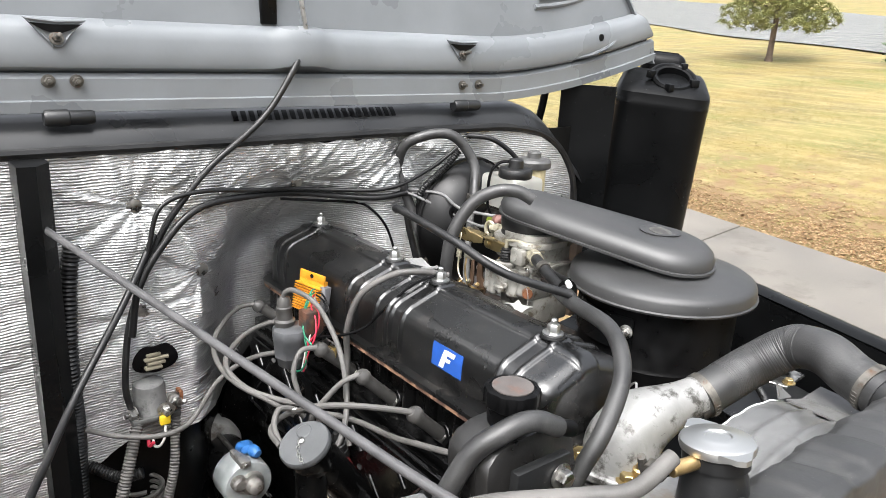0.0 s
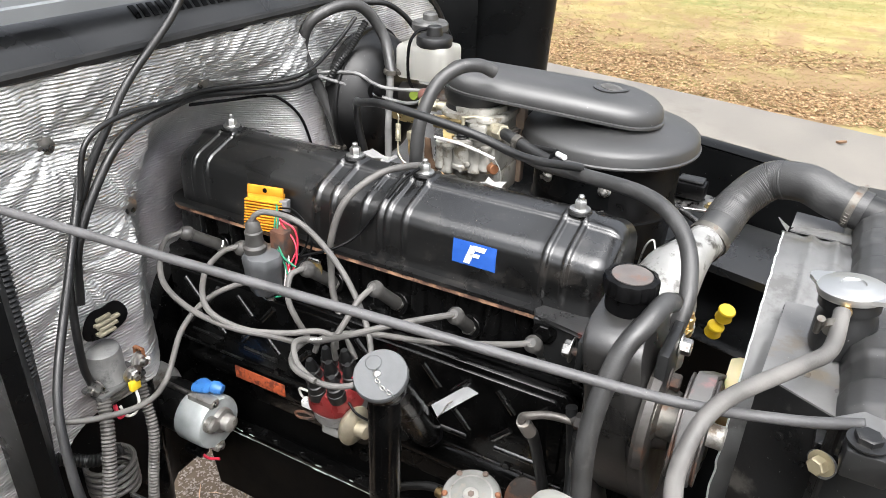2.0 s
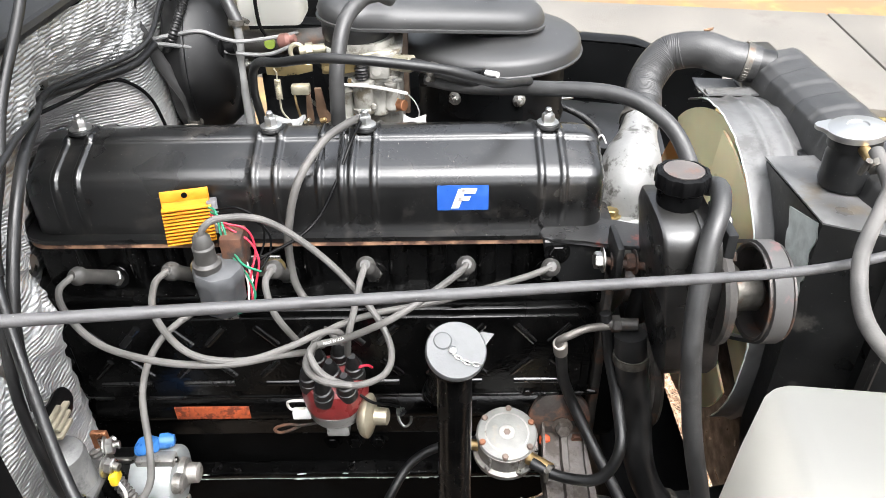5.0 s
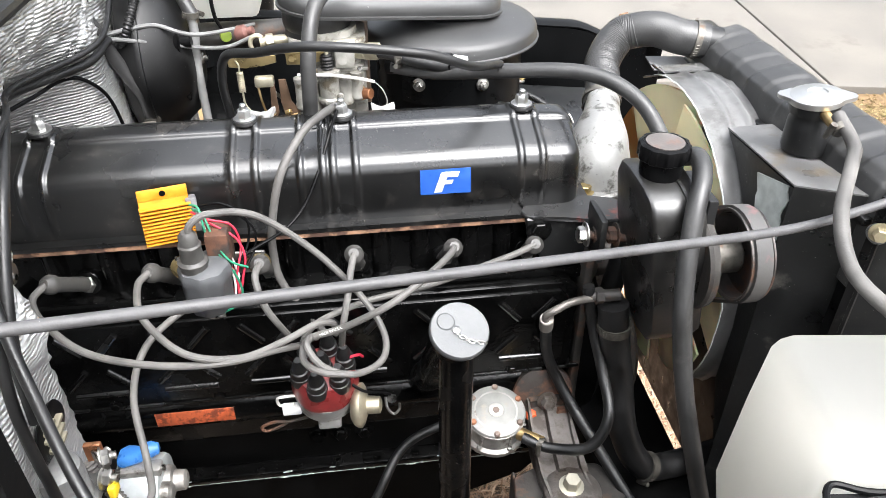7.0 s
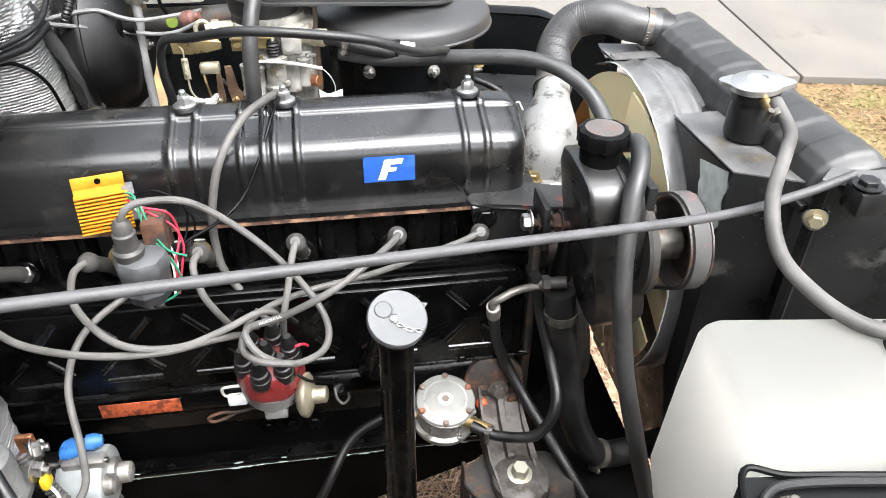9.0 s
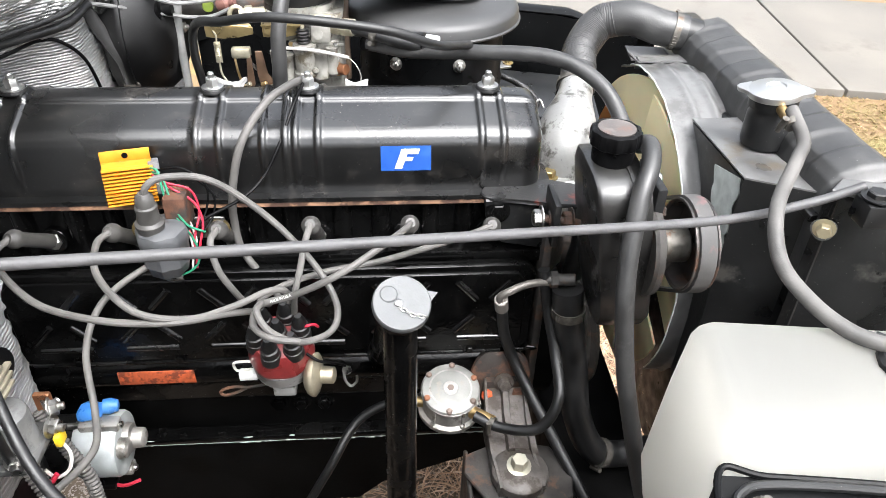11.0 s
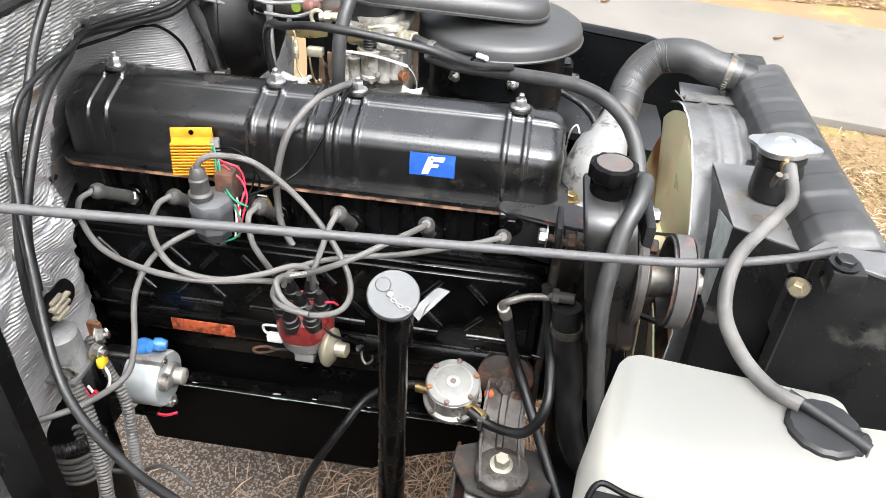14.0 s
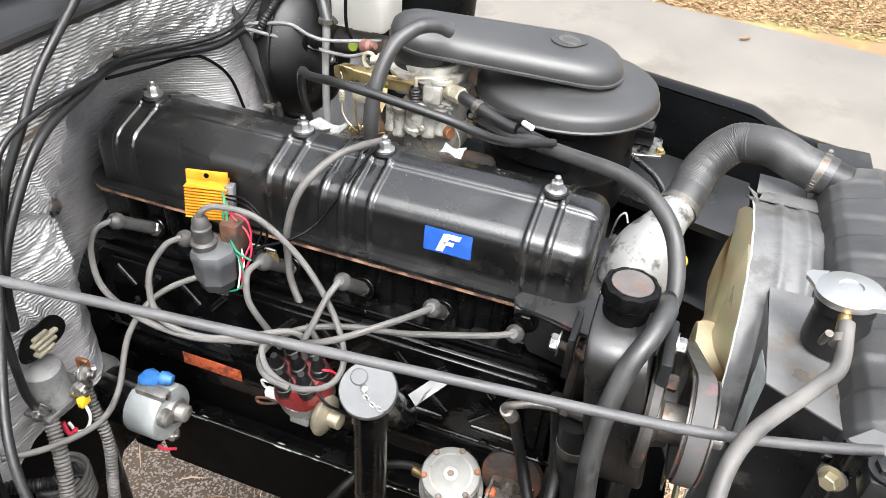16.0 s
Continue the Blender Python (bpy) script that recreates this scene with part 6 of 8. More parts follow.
for dy, dz in ((0.0, 0.040), (0.0, -0.040)):
    part("through_bolt", rod((-0.02, sy + dy - 0.006, sz + dz), (0.14, sy + dy - 0.006, sz + dz), 0.004, 10), STEEL, starter)
    part("bolt_lug", box(0.09, 0.136, sy + dy - 0.014, sy + dy + 0.004, sz + dz - 0.006, sz + dz + 0.006, 0.003), ALU, starter)
part("blue_cap", lathe([(0, 0), (0.010, 0.001), (0.012, 0.008), (0.010, 0.018), (0.008, 0.026), (0, 0.028)], (0.088, sy + 0.01, sz + 0.045), (1, -0.1, 0.25), 16, None, lambda t: 1 + 0.25 * math.cos(2 * t)), BLUE_PLASTIC, starter, "blue plastic terminal cap")
part("blue_cap", lathe([(0, 0), (0.009, 0.001), (0.010, 0.010), (0.007, 0.018), (0, 0.02)], (0.112, sy + 0.014, sz + 0.050), (1, 0.2, -0.15), 12), BLUE_PLASTIC, starter, "blue plastic terminal cap")
part("starter_flange", box(-0.035, -0.018, sy - 0.055, sy + 0.05, sz - 0.045, sz + 0.055, 0.008), IRON, starter)
part("flange_nut", bolt((-0.018, sy - 0.02, sz + 0.046), (1, 0, 0), 0.011, 0.012), STEEL, starter)
part("plug_lead", tube([(0.10, sy - 0.02, sz - 0.045), (0.125, sy - 0.025, sz - 0.05), (0.145, sy - 0.02, sz - 0.047)], 0.0022, 8), RED_WIRE, starter, "pink lead")
starter.location += Vector((-0.050, 0.044, -0.060))
starter.scale = (1.12, 1.12, 1.12)
part("plug_socket", box(0.085, 0.118, sy - 0.03, sy - 0.012, sz - 0.052, sz - 0.042, 0.002), PLASTIC_BLACK, starter)

relay = thing("starter_relay", "grey starter relay with copper studs on the firewall", "relay", (0.05, -0.338, 0.79))
GREY_DUSTY = surface("dusty_grey_metal", (0.085, 0.085, 0.083), 0.5, 0.35, 0.25, 45.0, 0.3)
part("relay_can", lathe([(0, 0.0), (0.026, 0.0), (0.0275, 0.004), (0.0275, 0.014), (0.0255, 0.017), (0.025, 0.052), (0.023, 0.060), (0.017, 0.064), (0, 0.065)], (0.052, -0.338, 0.780), (0.05, -0.03, 1), 32), surface("dusty_pale_relay", (0.17, 0.17, 0.165), 0.55, 0.2, 0.35, 35.0, 0.3, stain=(0.07, 0.07, 0.068), stain_at=0.56), relay)
part("relay_base", box(0.026, 0.085, -0.375, -0.300, 0.783, 0.792, 0.003), GREY_DUSTY, relay)
part("relay_bracket", box(0.024, 0.032, -0.39, -0.285, 0.80, 0.845, 0.002), STEEL, relay)
for p, ax in (((0.070, -0.368, 0.800), (0.3, -1, 0)), ((0.078, -0.305, 0.806), (0.6, 1, 0)), ((0.088, -0.325, 0.802), (1, -0.2, 0)), ((0.085, -0.312, 0.815), (1, 0.3, 0))):
    part("relay_stud", bolt(p, ax, 0.009, 0.008, True, 0.006), STEEL, relay)
part("copper_strap", box(0.066, 0.084, -0.302, -0.295, 0.80, 0.825, 0.002), surface("copper", (0.55, 0.25, 0.13), 0.4, 0.9, 0.3, 50.0), relay, "copper strap")
part("yellow_terminal", box(0.092, 0.100, -0.338, -0.322, 0.782, 0.797, 0.002), YELLOW, relay, "yellow push-on terminal")
part("relay_lead", tube([(0.096, -0.330, 0.783), (0.102, -0.333, 0.765), (0.098, -0.340, 0.748), (0.085, -0.345, 0.742), (0.076, -0.345, 0.755)], 0.002, 8), WHITE_WIRE, relay)
part("relay_lead", tube([(0.088, -0.347, 0.750), (0.080, -0.352, 0.742), (0.072, -0.350, 0.758)], 0.003, 8), RED_WIRE, relay)
plugc = thing("connector_block", "pale wiring connector in a torn opening of the foil", "connector", (0.045, -0.33, 0.878))
part("torn_opening", lathe([(0, 0.0), (0.027, 0.0), (0.029, 0.003), (0.026, 0.004), (0, 0.001)], (firewall_x(-0.33, 0.878) + 0.012, -0.328, 0.880), (1, 0, 0), 28, None, lambda t: 1 + 0.22 * math.cos(2 * t) + 0.05 * math.sin(5 * t)), PLASTIC_BLACK, plugc, "dark torn opening")
for k in range(4):
    part("connector_shell", box(0.057, 0.070 - 0.002 * k, -0.346 + 0.004 * (k % 2), -0.320 + 0.006 * (k % 3), 0.866 + 0.0065 * k, 0.8705 + 0.0065 * k, 0.001), surface("dusty_beige_plastic", (0.20, 0.18, 0.13), 0.6, 0, 0.3), plugc)
spring = thing("coiled_pipe", "coiled steel brake pipe below the relay", "pipe", (0.04, -0.35, 0.62))
part("pipe_coil", tube([(0.045 + 0.032 * math.cos(a), -0.36 + 0.034 * math.sin(a), 0.60 + 0.0115 * a / (2 * math.pi) * 1.0) for a in span(0, 2 * math.pi * 5, 61)], 0.0036, 8, 3), GREY_RUBBER, spring)
part("pipe_tail", tube([(0.077, -0.36, 0.60), (0.10, -0.34, 0.575), (0.12, -0.30, 0.54), (0.16, -0.30, 0.50)], 0.0035, 8), GREY_DUSTY, spring)
hose("side_conduit", "grey corrugated conduit beside the relay", [(0.02, -0.46, 0.73), (0.05, -0.43, 0.715), (0.085, -0.40, 0.705), (0.10, -0.37, 0.71)], 0.0095, RUBBER, "conduit", 0.002, 0.005)
part("front_crossmember", box(0.70, 0.84, -0.34, 0.42, 0.40, 0.505, 0.012), SUMP_BLACK, body, "black front crossmember")
part("frame_rail", box(-0.2, 1.1, -0.40, -0.33, 0.30, 0.40, 0.01), ENGINE_BLACK, body)
part("bell_housing", loft([[Vector((x, 0.03 + r * math.cos(t), 0.66 + r * math.sin(t))) for t in (2 * math.pi * k / 32 for k in range(32))] for x, r in ((-0.16, 0.18), (-0.09, 0.21), (X0, 0.21))]), ENGINE_BLACK, engine)

# ---------------------------------------------------------------- power steering pump
ps = thing("steering_pump", "black power steering pump with reservoir and capped neck", "steering pump", (0.70, -0.19, 0.84))


def pump_ring(x, s):
    pts = []
    for y, z in ((-0.243, 0.90), (-0.242, 0.96), (-0.241, 1.010), (-0.238, 1.022), (-0.228, 1.031), (-0.210, 1.036), (-0.165, 1.038), (-0.138, 1.033), (-0.124, 1.015), (-0.118, 0.96), (-0.120, 0.90), (-0.128, 0.850), (-0.150, 0.822), (-0.182, 0.812), (-0.214, 0.820), (-0.236, 0.850)):
        pts.append(Vector((x + (1.03 - z) * 0.16, -0.18 + (y + 0.18) * s, 0.94 + (z - 0.94) * s)))
    return pts


DUSTY_BLACK = surface("dusty_satin_black", (0.012, 0.0115, 0.011), 0.32, 0.0, 0.4, 18.0, 0.2, 220.0, specks=0.04, speck=(0.2, 0.19, 0.18), spec=0.8)
part("reservoir", loft([pump_ring(x, s) for x, s in ((0.672, 0.94), (0.6735, 0.985), (0.677, 1.0), (0.700, 1.0), (0.728, 1.0), (0.7315, 0.985), (0.733, 0.94))]), DUSTY_BLACK, ps, "dusty satin black reservoir can", 45)
part("reservoir_seam", loft([pump_ring(x, 1.018) for x in (0.712, 0.716)]), DUSTY_BLACK, ps)
NECK = Vector((0.700, -0.182, 0.0))
part("filler_neck", lathe([(0, 1.026), (0.0225, 1.026), (0.0225, 1.036), (0.0235, 1.042), (0.0235, 1.058), (0, 1.058)], NECK, segs=28), PLASTIC_BLACK, ps)
pcap = part("reservoir_cap", lathe([(0, 1.056), (0.0265, 1.056), (0.0282, 1.058), (0.0285, 1.0705), (0.0275, 1.0735), (0.0235, 1.0750), (0.0228, 1.0742), (0, 1.0742)], NECK, segs=96, shape=lambda t: 0.95 + 0.045 * step(-0.3, 0.3, math.cos(10 * t))), PLASTIC_BLACK, ps, "black ribbed screw cap")
part("cap_disc", lathe([(0, 1.0742), (0.0205, 1.0742), (0.0205, 1.0753), (0, 1.0757)], NECK, segs=32), surface("rusty_grey_disc", (0.085, 0.075, 0.07), 0.55, 0.1, 0.3, 60.0, stain=(0.11, 0.065, 0.05), stain_at=0.58, stain_scale=45.0), pcap, "worn grey disc with rust")
part("pump_housing", lathe([(0, 0), (0.058, 0), (0.060, 0.004), (0.058, 0.012), (0.034, 0.016), (0.030, 0.03), (0, 0.03)], (0.742, -0.205, 0.935), (1, 0, 0), 32), IRON, ps)
part("pulley_bracket", box(0.744, 0.756, -0.222, -0.150, 0.90, 1.02, 0.003), RAD_BLACK, ps)
part("shaft", lathe([(0, 0), (0.026, 0), (0.026, 0.010), (0.0205, 0.014), (0.0205, 0.040), (0.018, 0.043), (0, 0.043)], (0.746, -0.225, 0.95), (1, 0, 0), 28), DULL_STEEL, ps, "bare steel bearing snout")
part("shaft_nut", lathe([(0, 0), (0.012, 0), (0.012, 0.014), (0.0105, 0.016), (0, 0.016)], (0.806, -0.225, 0.95), (1, 0, 0), 24), ALU, ps)
part("pulley", lathe([(0.012, 0.007), (0.041, 0.007), (0.0465, 0.005), (0.0490, -0.012), (0.0515, -0.0140), (0.0535, -0.0135), (0.0535, -0.0115), (0.0518, -0.0105), (0.0518, 0.0105), (0.0535, 0.0115), (0.0535, 0.0135), (0.0505, 0.0130), (0.043, 0.011), (0.012, 0.011)], (0.792, -0.225, 0.95), (1, 0, 0), 56), surface("worn_pulley_steel", (0.075, 0.068, 0.064), 0.38, 0.6, 0.4, 40.0, 0.2, stain=(0.16, 0.08, 0.05), stain_at=0.60), ps, "dark cupped pulley with worn rim")
for p in ((0.757, -0.165, 1.0), (0.757, -0.195, 0.975), (0.757, -0.16, 0.92)):
    part("pump_bolt", bolt(p, (1, 0, 0), 0.009, 0.010), RUST if p[2] < 0.99 else STEEL, ps)
part("hose_fitting", rod((0.652, -0.152, 0.845), (0.690, -0.160, 0.85), 0.008, 12), IRON, ps)
part("fitting_nut", bolt((0.668, -0.155, 0.847), (-1, 0, 0), 0.011, 0.010, False), IRON, ps)
belt = thing("drive_belt", "grey rubber drive belt on the pulleys", "belt", (0.79, -0.1, 0.9))
bl = []
c1, r1, c2, r2 = Vector((-0.225, 0.95)), 0.0520, Vector((0.0, 0.79)), 0.06
ang = math.atan2((c2 - c1).y, (c2 - c1).x)
for k in range(15):
    t = ang + math.pi / 2 + math.pi * k / 14
    bl.append(c1 + Vector((math.cos(t), math.sin(t))) * r1)
for k in range(15):
    t = ang - math.pi / 2 + math.pi * k / 14
    bl.append(c2 + Vector((math.cos(t), math.sin(t))) * r2)
rings = []
for p in bl + [bl[0]]:
    o = (p - (c1 if (p - c1).length < 0.1 else c2)).normalized()
    rings.append([Vector((0.7825, p.x, p.y)), Vector((0.8015, p.x, p.y)), Vector((0.8010, p.x + o.x * 0.004, p.y + o.y * 0.004)), Vector((0.7830, p.x + o.x * 0.004, p.y + o.y * 0.004))])
part("belt_loop", loft(rings, True, False), surface("smooth_grey_belt", (0.060, 0.058, 0.056), 0.55, 0.0, 0.25, 14.0, 0.1, 300.0, stain=(0.20, 0.085, 0.085), stain_at=0.66, stain_scale=14.0), belt)
wp = thing("water_pump", "dirty cast water pump with pulley at the engine front", "water pump", (0.70, 0, 0.8))
part("pump_casting", lathe([(0, 0), (0.07, 0), (0.075, 0.01), (0.06, 0.03), (0.035, 0.05), (0.03, 0.09), (0, 0.09)], (0.655, 0.0, 0.80), (1, 0, 0), 32), IRON, wp)
part("pump_pulley", lathe([(0, 0), (0.05, 0), (0.06, 0.006), (0.057, 0.014), (0.06, 0.022), (0.05, 0.028), (0, 0.028)], (0.775, 0.0, 0.79), (1, 0, 0), 40), IRON, wp)
part("timing_cover", loft([[Vector((x, 0.0 + r * math.cos(t) * 0.95, 0.66 + r * math.sin(t) * 1.1)) for t in (2 * math.pi * k / 28 for k in range(28))] for x, r in ((X1 + 0.012, 0.125), (X1 + 0.045, 0.122), (X1 + 0.055, 0.11))]), SUMP_BLACK, engine, "oily black timing cover")
part("crank_pulley", lathe([(0, 0), (0.085, 0), (0.09, 0.006), (0.084, 0.014), (0.09, 0.022), (0.085, 0.028), (0, 0.028)], (0.745, 0.0, 0.62), (1, 0, 0), 40), IRON, engine, "greasy crank pulley")
part("front_plate", box(X1 + 0.002, X1 + 0.014, -0.12, 0.12, 0.58, 0.925, 0.004), IRON, engine)
brk = thing("pump_bracket", "black steel bracket bolted to the cylinder head", "bracket", (0.63, -0.09, 0.93))
part("bracket_plate", slab([(0.570, -0.092), (0.574, -0.101), (0.584, -0.107), (0.600, -0.109), (0.625, -0.112), (0.655, -0.122), (0.690, -0.128), (0.703, -0.121), (0.709, -0.105), (0.708, -0.085), (0.695, -0.075), (0.668, -0.066), (0.640, -0.060), (0.612, -0.060), (0.590, -0.068), (0.576, -0.080)], "z", 0.936, 0.942, 0.0015), surface("worn_grey_bracket", (0.020, 0.020, 0.020), 0.36, 0.0, 0.3, 30.0, 0.2, stain=(0.22, 0.035, 0.02), stain_at=0.66, stain_scale=22.0), brk, "flat worn grey bracket top with red rust")
part("bracket_face", slab([(0.574, 0.938), (0.660, 0.938), (0.672, 0.88), (0.650, 0.862), (0.600, 0.872), (0.578, 0.91)], "y", -0.106, -0.098, 0.002), RAD_BLACK, brk)
part("bracket_bolt", bolt((0.592, -0.106, 0.922), (0, -1, 0.2), 0.011, 0.008), ENGINE_BLACK, brk)
part("adjuster_tab", box(0.650, 0.658, -0.165, -0.112, 0.905, 0.965, 0.002), RAD_BLACK, brk)
part("adjuster_stud", rod((0.632, -0.143, 0.936), (0.700, -0.150, 0.928), 0.005, 12), RUST, brk)
for bx, m in ((0.640, STEEL), (0.660, RUST), (0.678, RUST)):
    part("adjuster_nut", bolt((bx, -0.144, 0.936 - (bx - 0.64) * 0.1), (-1, 0, 0), 0.0105, 0.010, True), m, brk)

# ---------------------------------------------------------------- thermostat housing
thermo = thing("thermostat_housing", "silver painted thermostat elbow with dark stains", "thermostat housing", (0.70, 0.02, 0.9))
rings = []
line = smooth_line([(0.700, 0.010, 0.905), (0.701, 0.014, 0.945), (0.706, 0.030, 0.968), (0.717, 0.062, 0.982), (0.731, 0.104, 0.993)], 8)
for i, p in enumerate(line):
    s = i / (len(line) - 1)
    d = (line[min(i + 1, len(line) - 1)] - line[max(i - 1, 0)]).normalized()
    r = 0.0465 - 0.006 * step(0.2, 0.5, s) - 0.0155 * step(0.45, 0.95, s)
    e1 = Vector((1, 0, 0)) - d * d.x
    e1.normalize()
    e2 = d.cross(e1)
    rings.append([p + (e1 * math.cos(t) + e2 * math.sin(t)) * r for t in (2 * math.pi * k / 32 for k in range(32))])
part("elbow", loft(rings), ALU_PAINT, thermo, "silver painted elbow", 60)
pts = [(0.655, -0.035), (0.690, -0.048), (0.740, -0.035), (0.752, 0.0), (0.742, 0.045), (0.700, 0.060), (0.660, 0.045)]
part("upper_flange", slab(pts, "z", 0.912, 0.926, 0.003), ALU_PAINT, thermo)
part("lower_housing", slab([(0.7 + (x - 0.7) * 0.92, 0.005 + (y - 0.005) * 0.92) for x, y in pts], "z", 0.855, 0.911, 0.006), ALU, thermo, "weathered cast lower housing")
for x, y in ((0.672, -0.030), (0.736, -0.022), (0.728, 0.042), (0.668, 0.035)):
    part("housing_bolt", bolt((x, y, 0.926), (0, 0, 1), 0.009, 0.009), ZINC_YELLOW, thermo)
part("sensor", lathe([(0, 0), (0.009, 0), (0.009, 0.010), (0.007, 0.011), (0.0075, 0.026), (0.005, 0.028), (0.004, 0.034), (0, 0.034)], (0.742, -0.012, 0.918), (0.1, -0.1, 1), 14), BRASS, thermo, "brass temperature sensor")
part("bypass_hose", tube([(0.715, -0.045, 0.885), (0.718, -0.07, 0.875), (0.715, -0.085, 0.85), (0.708, -0.085, 0.80)], 0.015, 18), RUBBER, thermo, "short black bypass hose")
part("lifting_hook", tube([(0.658, 0.05, 0.955), (0.662, 0.062, 0.985), (0.670, 0.066, 0.995), (0.676, 0.060, 0.985)], 0.0015, 6), STEEL, thermo)

# ---------------------------------------------------------------- carburettor
CARB_CAST = surface("dirty_zinc_casting", (0.25, 0.243, 0.22), 0.50, 0.3, 0.35, 35.0, 0.6, 260.0, stain=(0.10, 0.085, 0.06), stain_at=0.58, stain_scale=40.0)
carb = thing("carburettor", "dirty cast aluminium carburettor with zinc and brass linkage", "carburettor", (0.345, 0.20, 0.93))
PALE_ZINC = surface("pale_linkage_zinc", (0.40, 0.37, 0.28), 0.42, 0.7, 0.3, 60.0, 0.2)
BROWN_LINK = surface("brown_linkage_steel", (0.09, 0.055, 0.034), 0.55, 0.2, 0.4, 50.0, 0.3)
part("throttle_body", box(0.314, 0.394, 0.165, 0.25, 0.945, 0.992, 0.006), CARB_CAST, carb)
part("float_bowl", box(0.322, 0.394, 0.155, 0.25, 0.990, 1.050, 0.008), CARB_CAST, carb, "cast aluminium float bowl")
part("upper_body", box(0.300, 0.388, 0.160, 0.25, 1.044, 1.077, 0.006), CARB_CAST, carb)
part("body_seam", box(0.318, 0.397, 0.1525, 0.25, 1.040, 1.0455, 0.0015), CARB_CAST, carb, "flange seam of the bowl cover")
part("air_horn_flange", slab([(0.342 + x, 0.205 + y) for x, y in rounded(0.108, 0.112, 0.030)], "z", 1.074, 1.083, 0.002), CARB_CAST, carb)
part("air_horn", lathe([(0, 1.083), (0.047, 1.083), (0.046, 1.092), (0, 1.094)], (0.338, 0.205, 0), segs=36), CARB_CAST, carb)
for x, y, lo, hi, r in ((0.300, 0.153, 0.988, 1.034, 0.0085), (0.315, 0.151, 0.984, 1.030, 0.0100), (0.341, 0.148, 0.998, 1.046, 0.0150), (0.362, 0.150, 0.994, 1.036, 0.0110), (0.379, 0.152, 1.000, 1.040, 0.0090)):
    part("barrel_boss", lathe([(0, lo - 0.002), (r * 0.8, lo - 0.002), (r * 1.15, lo + 0.002), (r * 1.15, lo + 0.007), (r, lo + 0.010), (r, hi - 0.006), (r * 1.1, hi - 0.004), (r * 1.1, hi), (0, hi + 0.001)], (x, y, 0), segs=20), CARB_CAST, carb)
part("vent_boss", box(0.351, 0.379, 0.1445, 0.166, 1.047, 1.0735, 0.004), CARB_CAST, carb)
vent = part("vent_ring", lathe([(0.0045, 0), (0.0068, 0), (0.0068, 0.0012), (0.0045, 0.0012)], (0.3615, 0.1445, 1.060), (0, -1, 0.15), 22), CARB_CAST, carb)
part("vent_hole", lathe([(0, 0.0002), (0.0046, 0.0002), (0.0046, 0.0008), (0, 0.0008)], (0.3615, 0.1442, 1.060), (0, -1, 0.15), 20), PLASTIC_BLACK, vent)
part("bellows", lathe([(0.0075, 0), (0.0098, 0.002), (0.0070, 0.0042), (0.0098, 0.0064), (0.0070, 0.0086), (0.0098, 0.0108), (0.0070, 0.0130), (0.0098, 0.0152), (0.0070, 0.0174), (0.0080, 0.0195), (0.005, 0.021), (0, 0.021)], (0.340, 0.147, 1.048), segs=18), RUBBER, carb, "small black ribbed bellows")
part("plunger_pin", rod((0.340, 0.147, 1.068), (0.340, 0.147, 1.083), 0.0032, 10), PALE_ZINC, carb)
part("pump_arm", tube([(0.338, 0.147, 1.080), (0.360, 0.152, 1.084), (0.385, 0.165, 1.080), (0.392, 0.18, 1.07)], 0.0024, 8), PALE_ZINC, carb)
for x, y, z in ((0.345, 0.1325, 0.999), (0.355, 0.1345, 1.010), (0.336, 0.1325, 1.003)):
    part("round_screw", lathe([(0, 0), (0.0048, 0), (0.0048, 0.002), (0.0032, 0.0036), (0, 0.004)], (x, y + 0.003, z), (0, -1, 0.15), 14), CARB_CAST, carb)
for k, (x, z) in enumerate(((0.322, 1.0435), (0.350, 1.0430), (0.385, 1.0435), (0.306, 1.068), (0.330, 1.070), (0.386, 1.070), (0.368, 0.972), (0.330, 0.970), (0.386, 1.022), (0.352, 1.027))):
    part("carb_screw", bolt((x, 0.1530 if z < 1.05 else 0.159, z), (0, -1, 0.2), 0.0036, 0.003, False), STEEL if k % 3 else BRASS, carb)
part("inlet_collar", rod((0.383, 0.164, 1.066), (0.397, 0.153, 1.068), 0.0115, 18), PALE_ZINC, carb)
part("inlet_nut", rod((0.396, 0.1535, 1.068), (0.413, 0.1415, 1.071), 0.0122, 6), PALE_ZINC, carb, "pale zinc inlet nut")
part("solenoid_ring", rod((0.382, 0.157, 1.005), (0.388, 0.152, 1.006), 0.0100, 18), BRASS, carb)
part("solenoid", rod((0.386, 0.154, 1.006), (0.399, 0.1445, 1.008), 0.0082, 18), surface("copper_brown", (0.20, 0.085, 0.04), 0.4, 0.5, 0.35, 60.0), carb, "copper coloured fuel cut solenoid")
part("choke_lever", slab([(0.204, 1.052), (0.203, 1.068), (0.212, 1.073), (0.232, 1.071), (0.240, 1.066), (0.258, 1.068), (0.270, 1.066), (0.270, 1.056), (0.250, 1.052), (0.228, 1.050)], "y", 0.157, 0.160, 0.0008), ZINC_YELLOW, carb, "yellow zinc choke lever")
part("choke_flange", slab([(0.204, 0.158), (0.268, 0.158), (0.262, 0.176), (0.212, 0.178)], "z", 1.066, 1.0685, 0.0006), ZINC_YELLOW, carb)
part("linkage_bracket", slab([(0.284, 1.054), (0.284, 1.073), (0.300, 1.076), (0.338, 1.073), (0.338, 1.058), (0.310, 1.053)], "y", 0.1515, 0.1545, 0.0008), ZINC_YELLOW, carb, "yellow zinc linkage bracket")
part("bracket_lip", box(0.284, 0.338, 0.141, 0.153, 1.0725, 1.0750, 0.0006), ZINC_YELLOW, carb)
